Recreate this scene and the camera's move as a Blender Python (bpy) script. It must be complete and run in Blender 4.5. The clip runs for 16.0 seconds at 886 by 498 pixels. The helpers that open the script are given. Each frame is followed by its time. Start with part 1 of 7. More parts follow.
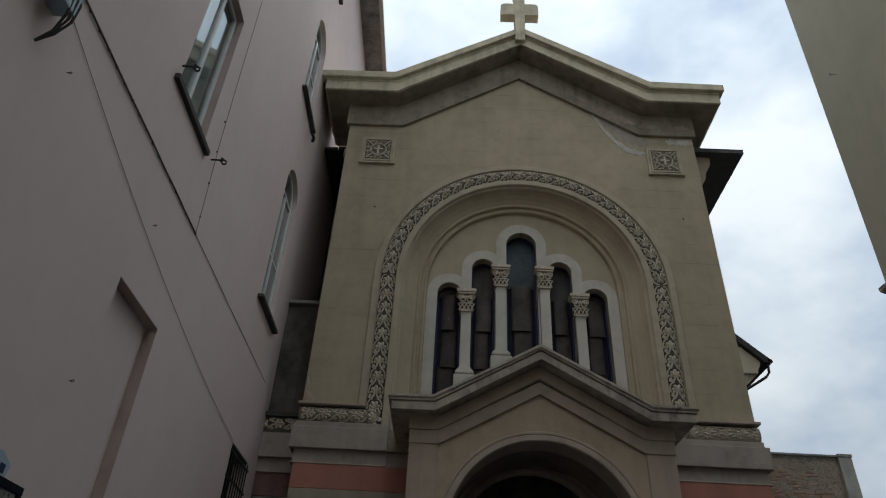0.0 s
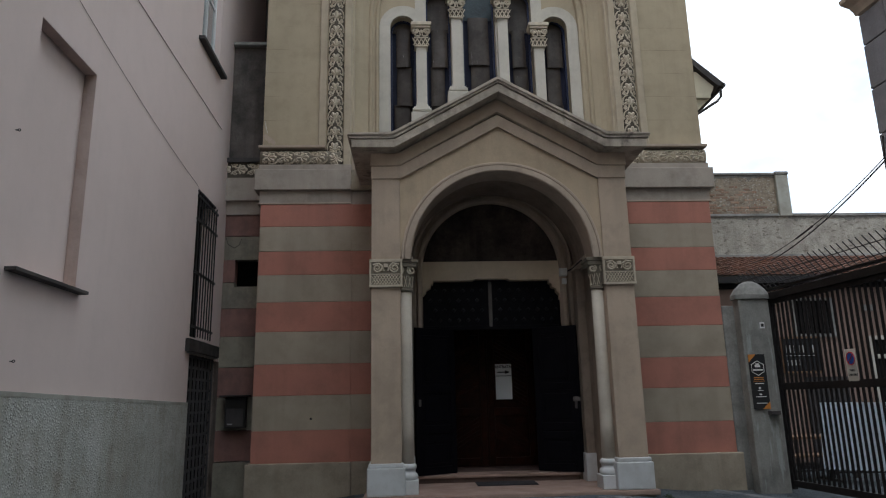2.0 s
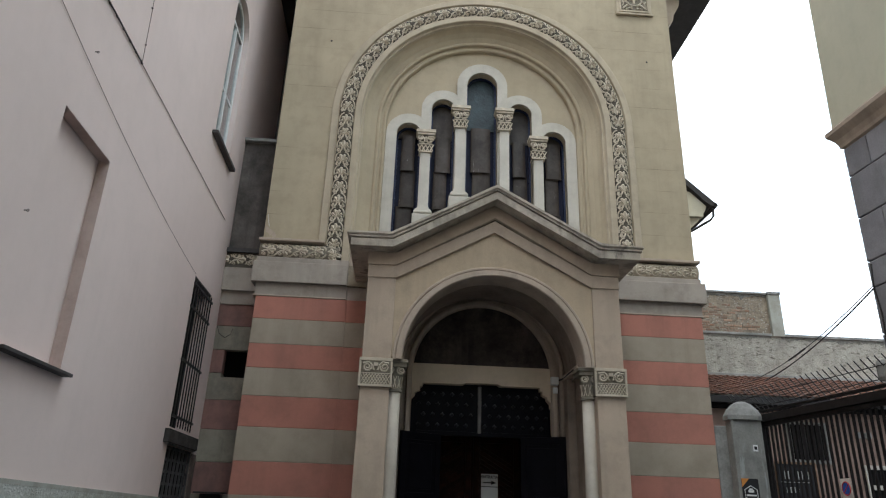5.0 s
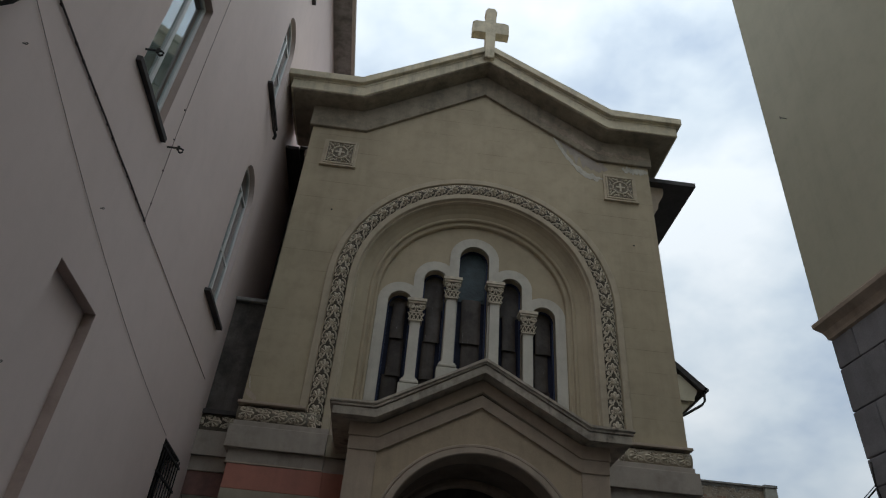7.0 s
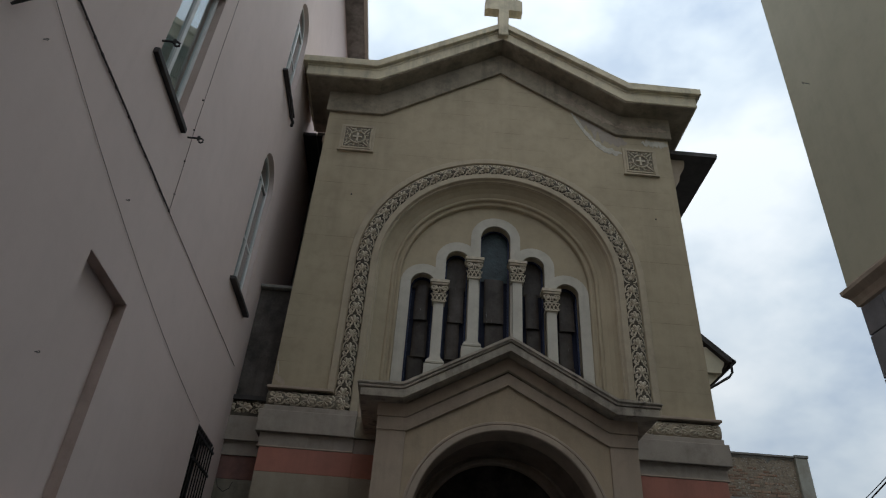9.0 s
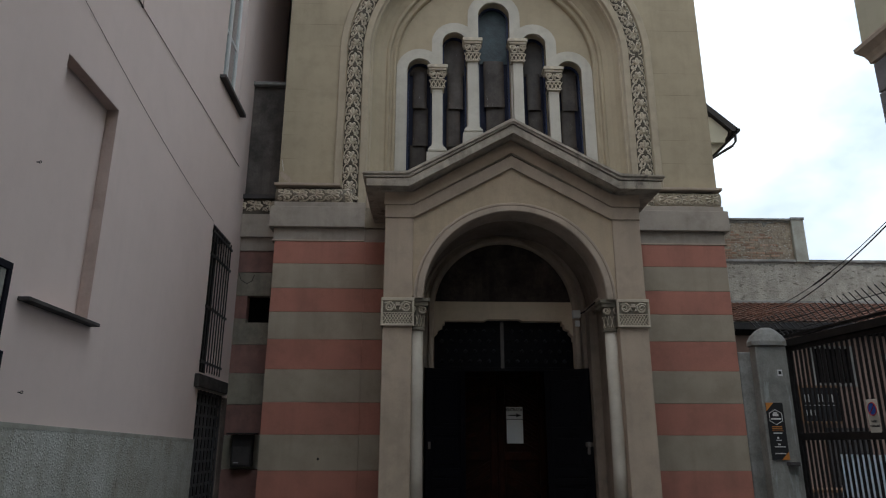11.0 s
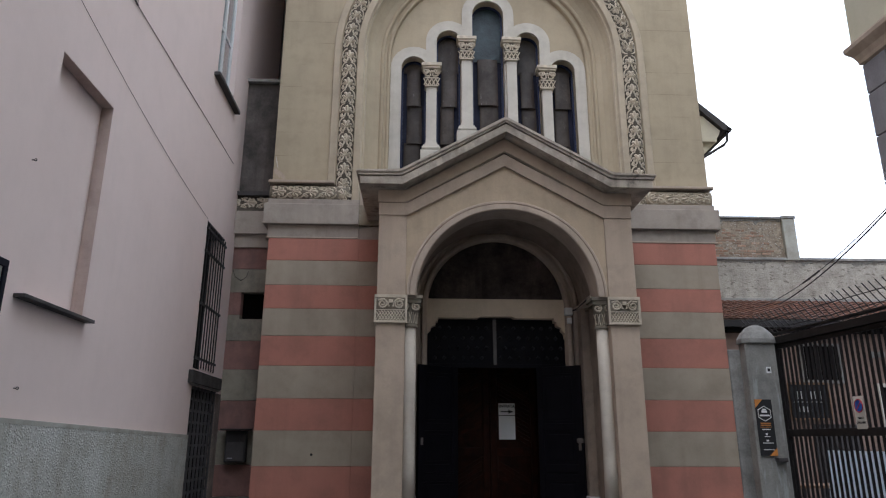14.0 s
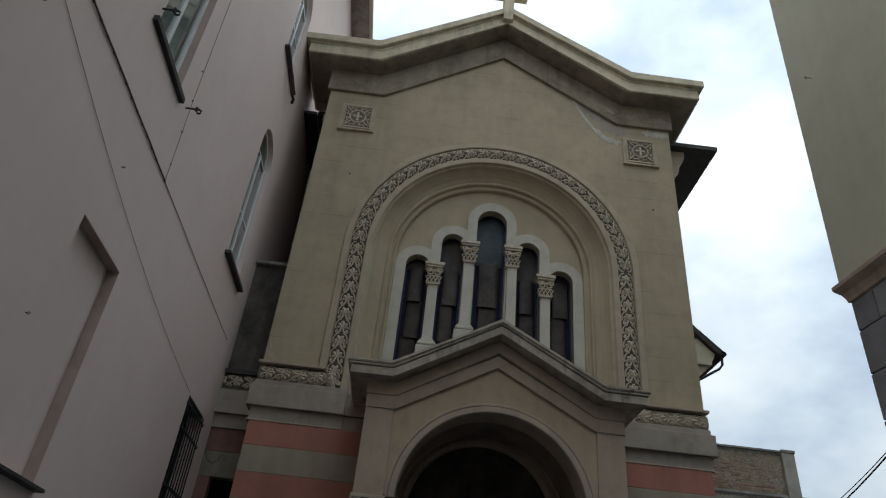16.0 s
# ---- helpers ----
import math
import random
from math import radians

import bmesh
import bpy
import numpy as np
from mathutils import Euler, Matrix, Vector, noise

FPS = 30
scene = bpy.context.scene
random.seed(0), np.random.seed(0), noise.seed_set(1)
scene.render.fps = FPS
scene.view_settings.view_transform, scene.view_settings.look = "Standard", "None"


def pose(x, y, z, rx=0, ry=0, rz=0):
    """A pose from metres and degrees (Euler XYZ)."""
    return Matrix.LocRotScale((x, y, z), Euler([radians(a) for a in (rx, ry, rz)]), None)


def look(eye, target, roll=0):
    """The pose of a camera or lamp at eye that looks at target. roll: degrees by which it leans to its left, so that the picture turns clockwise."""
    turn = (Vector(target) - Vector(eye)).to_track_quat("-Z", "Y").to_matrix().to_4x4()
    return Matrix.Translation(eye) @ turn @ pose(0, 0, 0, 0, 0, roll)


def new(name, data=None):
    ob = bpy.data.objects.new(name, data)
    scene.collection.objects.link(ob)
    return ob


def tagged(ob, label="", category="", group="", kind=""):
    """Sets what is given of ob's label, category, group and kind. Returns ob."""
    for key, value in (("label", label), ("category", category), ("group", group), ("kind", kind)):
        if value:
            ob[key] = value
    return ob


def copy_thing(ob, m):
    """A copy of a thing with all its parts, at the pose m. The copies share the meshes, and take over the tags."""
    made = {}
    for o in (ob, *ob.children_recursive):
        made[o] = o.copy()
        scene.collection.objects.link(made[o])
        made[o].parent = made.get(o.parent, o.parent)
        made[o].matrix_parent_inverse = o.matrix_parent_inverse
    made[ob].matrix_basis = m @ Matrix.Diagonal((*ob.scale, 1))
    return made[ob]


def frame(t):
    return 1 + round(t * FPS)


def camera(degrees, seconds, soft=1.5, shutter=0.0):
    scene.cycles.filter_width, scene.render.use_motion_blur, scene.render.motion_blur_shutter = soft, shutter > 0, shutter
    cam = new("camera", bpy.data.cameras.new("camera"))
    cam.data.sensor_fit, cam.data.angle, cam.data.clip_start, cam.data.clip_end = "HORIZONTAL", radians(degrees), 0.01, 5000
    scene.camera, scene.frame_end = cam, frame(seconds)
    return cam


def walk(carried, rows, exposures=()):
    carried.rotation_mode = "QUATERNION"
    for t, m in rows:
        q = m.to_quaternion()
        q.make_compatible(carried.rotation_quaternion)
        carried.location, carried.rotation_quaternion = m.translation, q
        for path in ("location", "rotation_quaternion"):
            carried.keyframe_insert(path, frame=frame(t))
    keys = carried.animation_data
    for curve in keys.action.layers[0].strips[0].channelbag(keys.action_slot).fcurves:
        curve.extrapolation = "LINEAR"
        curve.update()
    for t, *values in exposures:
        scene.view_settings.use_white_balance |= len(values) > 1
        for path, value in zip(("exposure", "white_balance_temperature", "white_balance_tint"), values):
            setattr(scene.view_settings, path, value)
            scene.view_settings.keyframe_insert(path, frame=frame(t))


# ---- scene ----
cam = camera(66.79, 16.0, soft=1.15)
PATH = (
    (0, (-1.399, -11.400, 1.364), (-1.435, -9.749, 2.492), 3.19),
    (0.5, (-1.398, -11.385, 1.331), (-1.409, -9.647, 2.321), 1.68),
    (1, (-1.396, -11.355, 1.286), (-1.423, -9.520, 2.080), 0.90),
    (1.5, (-1.374, -11.338, 1.248), (-1.362, -9.443, 1.885), -0.64),
    (2, (-1.359, -11.384, 1.245), (-1.265, -9.436, 1.689), -1.23),
    (2.5, (-1.354, -11.375, 1.265), (-1.255, -9.401, 1.572), -1.16),
    (3, (-1.367, -11.368, 1.250), (-1.272, -9.386, 1.500), 0.13),
    (3.5, (-1.355, -11.351, 1.250), (-1.306, -9.366, 1.487), 0.73),
    (4, (-1.369, -11.391, 1.262), (-1.294, -9.418, 1.579), 1.27),
    (4.5, (-1.361, -11.467, 1.255), (-1.267, -9.531, 1.746), 2.16),
    (5, (-1.360, -11.442, 1.251), (-1.257, -9.582, 1.979), 1.98),
    (5.2, (-1.365, -11.431, 1.257), (-1.280, -9.595, 2.046), 2.82),
    (7.3, (-1.379, -11.400, 1.316), (-1.290, -9.785, 2.492), 5.20),
    (7.5, (-1.393, -11.403, 1.304), (-1.314, -9.787, 2.479), 5.13),
    (8, (-1.399, -11.401, 1.296), (-1.328, -9.786, 2.474), 5.01),
    (8.2, (-1.396, -11.401, 1.290), (-1.338, -9.788, 2.471), 4.87),
    (10.3, (-1.371, -11.353, 1.255), (-1.349, -9.522, 2.060), 2.69),
    (10.5, (-1.363, -11.341, 1.250), (-1.330, -9.483, 1.989), 1.69),
    (11, (-1.362, -11.347, 1.235), (-1.305, -9.428, 1.796), 0.10),
    (11.5, (-1.372, -11.355, 1.232), (-1.279, -9.403, 1.658), -0.68),
    (12, (-1.373, -11.401, 1.223), (-1.281, -9.429, 1.541), -1.02),
    (12.5, (-1.358, -11.424, 1.224), (-1.254, -9.452, 1.543), -1.19),
    (13, (-1.348, -11.412, 1.244), (-1.250, -9.454, 1.637), -0.36),
    (13.5, (-1.353, -11.433, 1.236), (-1.254, -9.468, 1.593), -0.82),
    (14, (-1.347, -11.422, 1.232), (-1.273, -9.500, 1.783), 0.15),
    (14.5, (-1.356, -11.384, 1.212), (-1.293, -9.534, 1.970), 2.01),
    (15, (-1.327, -11.389, 1.238), (-1.276, -9.598, 2.127), 4.10),
    (15.5, (-1.328, -11.382, 1.234), (-1.284, -9.653, 2.238), 4.70),
    (16, (-1.313, -11.373, 1.193), (-1.268, -9.694, 2.279), 5.99),
)
EXPOSURES = ((0, -1.08, 6330, 6), (0.5, -0.92, 6330, 6), (1.0, -0.6, 6330, 7), (1.5, -0.27, 6330, 8), (2.0, 0.03, 6280, 9), (2.5, 0.2, 6170, 11),
             (3.0, 0.56, 6110, 12), (3.5, 0.82, 6080, 14), (4.0, 0.82, 6130, 14), (4.5, 0.64, 6180, 13), (5.0, 0.57, 6280, 6), (5.2, 0.39, 6280, 6),
             (7.3, -1.17, 6330, 6), (8.2, -1.17, 6330, 6), (10.3, -0.63, 6330, 7), (10.5, -0.56, 6330, 7), (11.0, -0.25, 6280, 8), (11.5, 0.04, 6210, 8),
             (12.0, 0.28, 6080, 12), (12.5, 0.54, 6080, 13), (13.0, 0.67, 6080, 14), (13.5, 0.56, 6130, 14), (14.0, 0.52, 6180, 14), (14.5, 0.41, 6230, 7),
             (15.0, -0.1, 6250, 4), (15.5, -0.5, 6270, 4), (16.0, -0.82, 6260, 5))
walk(cam, [(t, look(eye, target, roll)) for t, eye, target, roll in PATH], EXPOSURES)

# ---- sky and sun: a bright, broken overcast ----
world = bpy.data.worlds.new("overcast_sky")
scene.world = world
world.use_nodes = True
wn, wl = world.node_tree.nodes, world.node_tree.links
wn.clear()
w_out, w_bg = wn.new("ShaderNodeOutputWorld"), wn.new("ShaderNodeBackground")
w_sky = wn.new("ShaderNodeTexSky")
w_sky.sky_type, w_sky.sun_disc = "NISHITA", False
w_sky.sun_elevation, w_sky.sun_rotation = radians(68), radians(204)
w_coord, w_map = wn.new("ShaderNodeTexCoord"), wn.new("ShaderNodeMapping")
w_map.inputs["Scale"].default_value = (1.6, 1.6, 2.6)
w_map.inputs["Location"].default_value = (0.35, 0.1, 0.6)
w_noise = wn.new("ShaderNodeTexNoise")
w_noise.inputs["Scale"].default_value, w_noise.inputs["Detail"].default_value, w_noise.inputs["Roughness"].default_value = 2.2, 6.0, 0.52
w_ramp = wn.new("ShaderNodeValToRGB")
w_ramp.color_ramp.elements[0].position, w_ramp.color_ramp.elements[0].color = 0.36, (0.80, 0.93, 1.13, 1)
w_ramp.color_ramp.elements[1].position, w_ramp.color_ramp.elements[1].color = 0.62, (1.42, 1.47, 1.54, 1)
w_mid = w_ramp.color_ramp.elements.new(0.47)
w_mid.color = (1.08, 1.19, 1.32, 1)
w_blue = wn.new("ShaderNodeMix")
w_blue.data_type, w_blue.blend_type = "RGBA", "ADD"
w_blue.inputs["Factor"].default_value = 0.012
wl.new(w_coord.outputs["Generated"], w_map.inputs["Vector"])
wl.new(w_map.outputs["Vector"], w_noise.inputs["Vector"])
wl.new(w_noise.outputs["Fac"], w_ramp.inputs["Fac"])
wl.new(w_ramp.outputs["Color"], w_blue.inputs["A"])
wl.new(w_sky.outputs["Color"], w_blue.inputs["B"])
# an overcast sky is three times as bright overhead as at the horizon
w_split, w_grad, w_mul = wn.new("ShaderNodeSeparateXYZ"), wn.new("ShaderNodeMapRange"), wn.new("ShaderNodeVectorMath")
w_grad.inputs["To Min"].default_value, w_grad.inputs["To Max"].default_value = 0.72, 1.82
w_mul.operation = "SCALE"
wl.new(w_coord.outputs["Generated"], w_split.inputs["Vector"])
wl.new(w_split.outputs["Z"], w_grad.inputs["Value"])
wl.new(w_blue.outputs["Result"], w_mul.inputs["Vector"])
wl.new(w_grad.outputs["Result"], w_mul.inputs["Scale"])
wl.new(w_mul.outputs["Vector"], w_bg.inputs["Color"])
w_bg.inputs["Strength"].default_value = 1.0
wl.new(w_bg.outputs["Background"], w_out.inputs["Surface"])
sun_data = bpy.data.lights.new("sun", "SUN")
sun_data.energy, sun_data.angle, sun_data.color = 0.75, radians(35), (1.0, 0.97, 0.94)
new("sun", sun_data).matrix_world = look((-2.5, -5.5, 15), (0, 0, 0))


# ---- materials ----
def surface(name, c1, c2, scale=2.0, rough=0.85, bump=0.15, fine=70.0, grain=0.12, dirt=None, streak=0.0, spread=0.0, metal=0.0, joints=None, spec=0.3, cell=None, cell_mix=0.3, flecks=None, lumps=False):
    """Two mottled base colours, fine grain, relief, and optional run-down stains, piece-to-piece spread and faint block joints."""
    m = bpy.data.materials.new(name)
    m.use_nodes = True
    n, l = m.node_tree.nodes, m.node_tree.links
    b = n["Principled BSDF"]
    co = n.new("ShaderNodeTexCoord")
    vec = co.outputs["Object"]
    oi = n.new("ShaderNodeObjectInfo")
    if spread:
        shift = n.new("ShaderNodeVectorMath")
        shift.operation = "ADD"
        mul = n.new("ShaderNodeMath")
        mul.operation = "MULTIPLY"
        mul.inputs[1].default_value = 37.0
        l.new(oi.outputs["Random"], mul.inputs[0])
        l.new(vec, shift.inputs[0])
        l.new(mul.outputs[0], shift.inputs[1])
        vec = shift.outputs[0]

    def noise_tex(s, detail=5.0, mapping=None, r=0.6):
        t = n.new("ShaderNodeTexNoise")
        t.inputs["Scale"].default_value, t.inputs["Detail"].default_value, t.inputs["Roughness"].default_value = s, detail, r
        if mapping:
            mp = n.new("ShaderNodeMapping")
            mp.inputs["Scale"].default_value = mapping
            l.new(vec, mp.inputs["Vector"])
            l.new(mp.outputs["Vector"], t.inputs["Vector"])
        else:
            l.new(vec, t.inputs["Vector"])
        return t.outputs["Fac"]

    def stretch(fac, lo, hi, to0=0.0, to1=1.0):
        r = n.new("ShaderNodeMapRange")
        r.inputs["From Min"].default_value, r.inputs["From Max"].default_value = lo, hi
        r.inputs["To Min"].default_value, r.inputs["To Max"].default_value = to0, to1
        l.new(fac, r.inputs["Value"])
        return r.outputs["Result"]

    def mixed(kind, fac, a, bb):
        x = n.new("ShaderNodeMix")
        x.data_type, x.blend_type = "RGBA", kind
        for sock, v in (("Factor", fac), ("A", a), ("B", bb)):
            if isinstance(v, bpy.types.NodeSocket):
                l.new(v, x.inputs[sock])
            elif sock == "Factor":
                x.inputs[sock].default_value = v
            else:
                x.inputs[sock].default_value = (*v, 1)
        return x.outputs["Result"]

    big = noise_tex(scale)
    col = mixed("MIX", stretch(big, 0.32, 0.68), c1, c2)
    small = noise_tex(fine, 3.0)
    col = mixed("OVERLAY", grain, col, small)
    height = small
    if cell:
        vo = n.new("ShaderNodeTexVoronoi")
        vo.inputs["Scale"].default_value = cell
        l.new(vec, vo.inputs["Vector"])
        spots = stretch(vo.outputs["Distance"], 0.05, 0.55, *((1.0, 0.0) if lumps else (0.0, 1.0)))
        col = mixed("MULTIPLY", cell_mix, col, spots)
        height = spots
        if lumps:
            uneven = n.new("ShaderNodeMath")
            uneven.operation = "MULTIPLY"
            l.new(spots, uneven.inputs[0])
            l.new(stretch(noise_tex(13.0, 3.0), 0.36, 0.62, 0.1, 1.0), uneven.inputs[1])
            height = uneven.outputs[0]
    if dirt:
        run = noise_tex(1.0, 5.0, (5.0, 5.0, 0.35))
        blot = noise_tex(scale * 0.45, 5.0)
        mask = n.new("ShaderNodeMath")
        mask.operation = "MULTIPLY"
        l.new(stretch(run, 0.46, 0.74), mask.inputs[0])
        l.new(stretch(blot, 0.38, 0.68, 0.15, 1.0), mask.inputs[1])
        sc = n.new("ShaderNodeMath")
        sc.operation = "MULTIPLY"
        sc.inputs[1].default_value = streak
        l.new(mask.outputs[0], sc.inputs[0])
        col = mixed("MIX", sc.outputs[0], col, dirt)
        smut = stretch(noise_tex(2.7, 7.0, None, 0.72), 0.47, 0.74, 0.0, streak * 0.9)
        col = mixed("MIX", smut, col, dirt)
    if flecks:
        fleck_scale, fleck_colour, amount, fleck_shape = flecks[:4]
        least = flecks[4] if len(flecks) > 4 else 0.55
        spots = stretch(noise_tex(fleck_scale, 6.0, fleck_shape, 0.62), least, least + 0.06, 0.0, amount)
        col = mixed("MIX", spots, col, fleck_colour)
    if joints:
        br = n.new("ShaderNodeTexBrick")
        br.inputs["Scale"].default_value = 1.0
        br.inputs["Brick Width"].default_value, br.inputs["Row Height"].default_value = joints
        br.inputs["Mortar Size"].default_value, br.inputs["Mortar Smooth"].default_value = 0.006, 0.3
        mp = n.new("ShaderNodeMapping")
        mp.inputs["Rotation"].default_value = (radians(90), 0, 0)
        mp.inputs["Location"].default_value = (11.0, 0.13, 0)
        l.new(vec, mp.inputs["Vector"])
        l.new(mp.outputs["Vector"], br.inputs["Vector"])
        fade = n.new("ShaderNodeMath")
        fade.operation = "MULTIPLY"
        l.new(br.outputs["Fac"], fade.inputs[0])
        l.new(stretch(noise_tex(0.8, 3.0), 0.46, 0.62, 0.0, 0.75), fade.inputs[1])
        col = mixed("MIX", fade.outputs[0], col, tuple(v * 0.45 for v in c2))
    if spread:
        hs = n.new("ShaderNodeHueSaturation")
        l.new(stretch(oi.outputs["Random"], 0, 1, 1 - spread, 1 + spread), hs.inputs["Value"])
        l.new(col, hs.inputs["Color"])
        col = hs.outputs["Color"]
    l.new(col, b.inputs["Base Color"])
    l.new(stretch(big, 0.3, 0.7, max(rough - 0.1, 0.02), min(rough + 0.06, 1)), b.inputs["Roughness"])
    b.inputs["Metallic"].default_value = metal
    b.inputs["Specular IOR Level"].default_value = spec
    if bump:
        bp = n.new("ShaderNodeBump")
        bp.inputs["Strength"].default_value, bp.inputs["Distance"].default_value = bump, 0.01
        l.new(height, bp.inputs["Height"])
        l.new(bp.outputs["Normal"], b.inputs["Normal"])
    return m


def pane_glass(name, tint, rough=0.02):
    m = bpy.data.materials.new(name)
    m.use_nodes = True
    b = m.node_tree.nodes["Principled BSDF"]
    b.inputs["Base Color"].default_value = (*tint, 1)
    b.inputs["Roughness"].default_value = rough
    b.inputs["Transmission Weight"].default_value = 1.0
    b.inputs["IOR"].default_value = 2.3
    return m


M_OCHRE = surface("ochre_plaster", (0.468, 0.393, 0.275), (0.40, 0.336, 0.237), 0.8, 0.9, 0.12, 90, 0.12, (0.21, 0.178, 0.128), 0.35, joints=(60.0, 0.47))
M_SMOOTHOCHRE = surface("smooth_ochre_plaster", (0.468, 0.392, 0.275), (0.41, 0.343, 0.242), 0.9, 0.9, 0.1, 90, 0.1, (0.24, 0.204, 0.15), 0.3)
M_LINTEL = surface("cream_stone_doorcase", (0.66, 0.545, 0.41), (0.57, 0.47, 0.355), 1.4, 0.85, 0.1, 80, 0.1, (0.33, 0.26, 0.19), 0.35)
M_TRIM = surface("stone_trim_plaster", (0.515, 0.42, 0.335), (0.437, 0.357, 0.285), 1.6, 0.88, 0.12, 80, 0.12, (0.17, 0.138, 0.108), 0.4)
# one dark colour for soot and for shade under ledges
M_BED = surface("sooty_shaded_trim", (0.37, 0.315, 0.235), (0.25, 0.213, 0.162), 1.3, 0.9, 0.2, 60, 0.2, (0.10, 0.087, 0.07), 0.8)
M_COPING = surface("pale_weathered_coping", (0.70, 0.62, 0.455), (0.585, 0.515, 0.375), 1.2, 0.9, 0.2, 60, 0.18, (0.15, 0.138, 0.118), 0.6)
M_GREYTRIM = surface("grey_belt_plaster", (0.423, 0.370, 0.317), (0.353, 0.307, 0.263), 1.4, 0.88, 0.15, 70, 0.14, (0.145, 0.122, 0.102), 0.55)
M_CARVED = surface("carved_plaster", (0.63, 0.555, 0.44), (0.52, 0.458, 0.362), 6.0, 0.85, 0.2, 120, 0.15, (0.27, 0.23, 0.175), 0.4)
# near-black ground: shade between the carved leaves is put into the colour
M_CARVEBED = surface("shaded_carved_bed", (0.125, 0.107, 0.083), (0.07, 0.06, 0.048), 5.0, 0.92, 0.2, 90, 0.2)
# milder ground for capitals and reliefs, also darkened for shade in the hollows
M_CAPBED = surface("shaded_capital_ground", (0.25, 0.22, 0.172), (0.19, 0.166, 0.13), 5.0, 0.92, 0.2, 90, 0.2)
M_WHITE = surface("white_painted_plaster", (0.60, 0.565, 0.49), (0.51, 0.48, 0.415), 1.5, 0.8, 0.1, 80, 0.1, (0.27, 0.245, 0.2), 0.4)
M_PLINTHWHITE = surface("fresh_white_paint", (0.64, 0.66, 0.665), (0.56, 0.575, 0.58), 2.0, 0.7, 0.1, 60, 0.1, (0.33, 0.31, 0.28), 0.4)
M_RED = surface("red_band_plaster", (0.495, 0.214, 0.160), (0.42, 0.187, 0.143), 1.3, 0.88, 0.15, 80, 0.16, (0.20, 0.108, 0.088), 0.36)
M_GREYBAND = surface("olive_grey_band_plaster", (0.415, 0.352, 0.272), (0.343, 0.292, 0.228), 1.3, 0.88, 0.15, 80, 0.16, (0.19, 0.16, 0.122), 0.36)
M_PLINTH = surface("plinth_plaster", (0.41, 0.348, 0.268), (0.31, 0.264, 0.208), 1.9, 0.9, 0.25, 60, 0.2, (0.13, 0.11, 0.088), 0.5)
M_PORCH = surface("porch_plaster", (0.533, 0.427, 0.33), (0.455, 0.364, 0.282), 1.1, 0.88, 0.12, 90, 0.12, (0.24, 0.193, 0.15), 0.42)
M_SPANDREL = surface("ochre_porch_plaster", (0.54, 0.43, 0.305), (0.463, 0.368, 0.263), 1.0, 0.88, 0.12, 90, 0.12, (0.24, 0.193, 0.145), 0.42)
M_SOOTCAP = surface("soot_streaked_coping", (0.53, 0.465, 0.385), (0.41, 0.358, 0.295), 3.0, 0.9, 0.25, 60, 0.2, (0.085, 0.074, 0.065), 0.7, flecks=(2.6, (0.10, 0.088, 0.078), 0.65, (1.0, 1.0, 0.5), 0.60))
M_COLUMN = surface("pale_column_plaster", (0.58, 0.53, 0.45), (0.50, 0.45, 0.38), 2.0, 0.8, 0.1, 80, 0.1, (0.26, 0.22, 0.18), 0.35)
# porch plaster darkened: the shade under the arch is in the colour
M_VAULT = surface("shaded_porch_plaster", (0.34, 0.275, 0.218), (0.245, 0.2, 0.162), 1.5, 0.9, 0.12, 70, 0.14, (0.10, 0.083, 0.07), 0.55)
M_PINK = surface("pink_render", (0.745, 0.62, 0.575), (0.70, 0.583, 0.54), 0.5, 0.9, 0.08, 120, 0.06, (0.50, 0.42, 0.385), 0.16)
M_PINKTRIM = surface("brown_pink_reveal", (0.56, 0.45, 0.405), (0.48, 0.38, 0.335), 1.5, 0.9, 0.1, 90, 0.1, (0.22, 0.165, 0.145), 0.4)
M_STRIP = surface("dirty_render_strip", (0.26, 0.215, 0.185), (0.14, 0.115, 0.10), 2.4, 0.93, 0.5, 40, 0.35, (0.06, 0.05, 0.045), 0.8)
M_FILLET = surface("smooth_base_strip", (0.42, 0.42, 0.375), (0.33, 0.325, 0.285), 1.5, 0.9, 0.15, 60, 0.15, (0.2, 0.17, 0.12), 0.6)
M_ROUGHCAST = surface("roughcast_base", (0.585, 0.60, 0.555), (0.465, 0.468, 0.42), 0.9, 0.95, 0.85, 36, 0.5, (0.25, 0.215, 0.155), 0.7, cell=42.0, cell_mix=0.18, flecks=(44.0, (0.13, 0.13, 0.115), 0.55, (1.0, 0.6, 1.0), 0.60), lumps=True)
M_RENDERGREY = surface("aged_grey_render", (0.36, 0.355, 0.335), (0.215, 0.212, 0.20), 1.3, 0.92, 0.35, 35, 0.25, (0.08, 0.08, 0.075), 0.7)
M_POST_RENDER = surface("streaked_post_render", (0.33, 0.325, 0.30), (0.22, 0.218, 0.205), 1.6, 0.92, 0.35, 35, 0.25, (0.09, 0.09, 0.083), 0.6, flecks=(1.0, (0.40, 0.43, 0.42), 0.55, (7.0, 7.0, 0.9), 0.57))
# the gap's deep shade is put into this colour along with soot
M_GAPWALL = surface("shaded_sooty_recess_render", (0.15, 0.132, 0.12), (0.05, 0.045, 0.042), 1.4, 0.93, 0.25, 40, 0.25, (0.03, 0.028, 0.027), 0.8)
M_CREAM = surface("cream_render", (0.50, 0.47, 0.355), (0.455, 0.43, 0.325), 0.6, 0.9, 0.08, 100, 0.07, (0.3, 0.28, 0.22), 0.25)
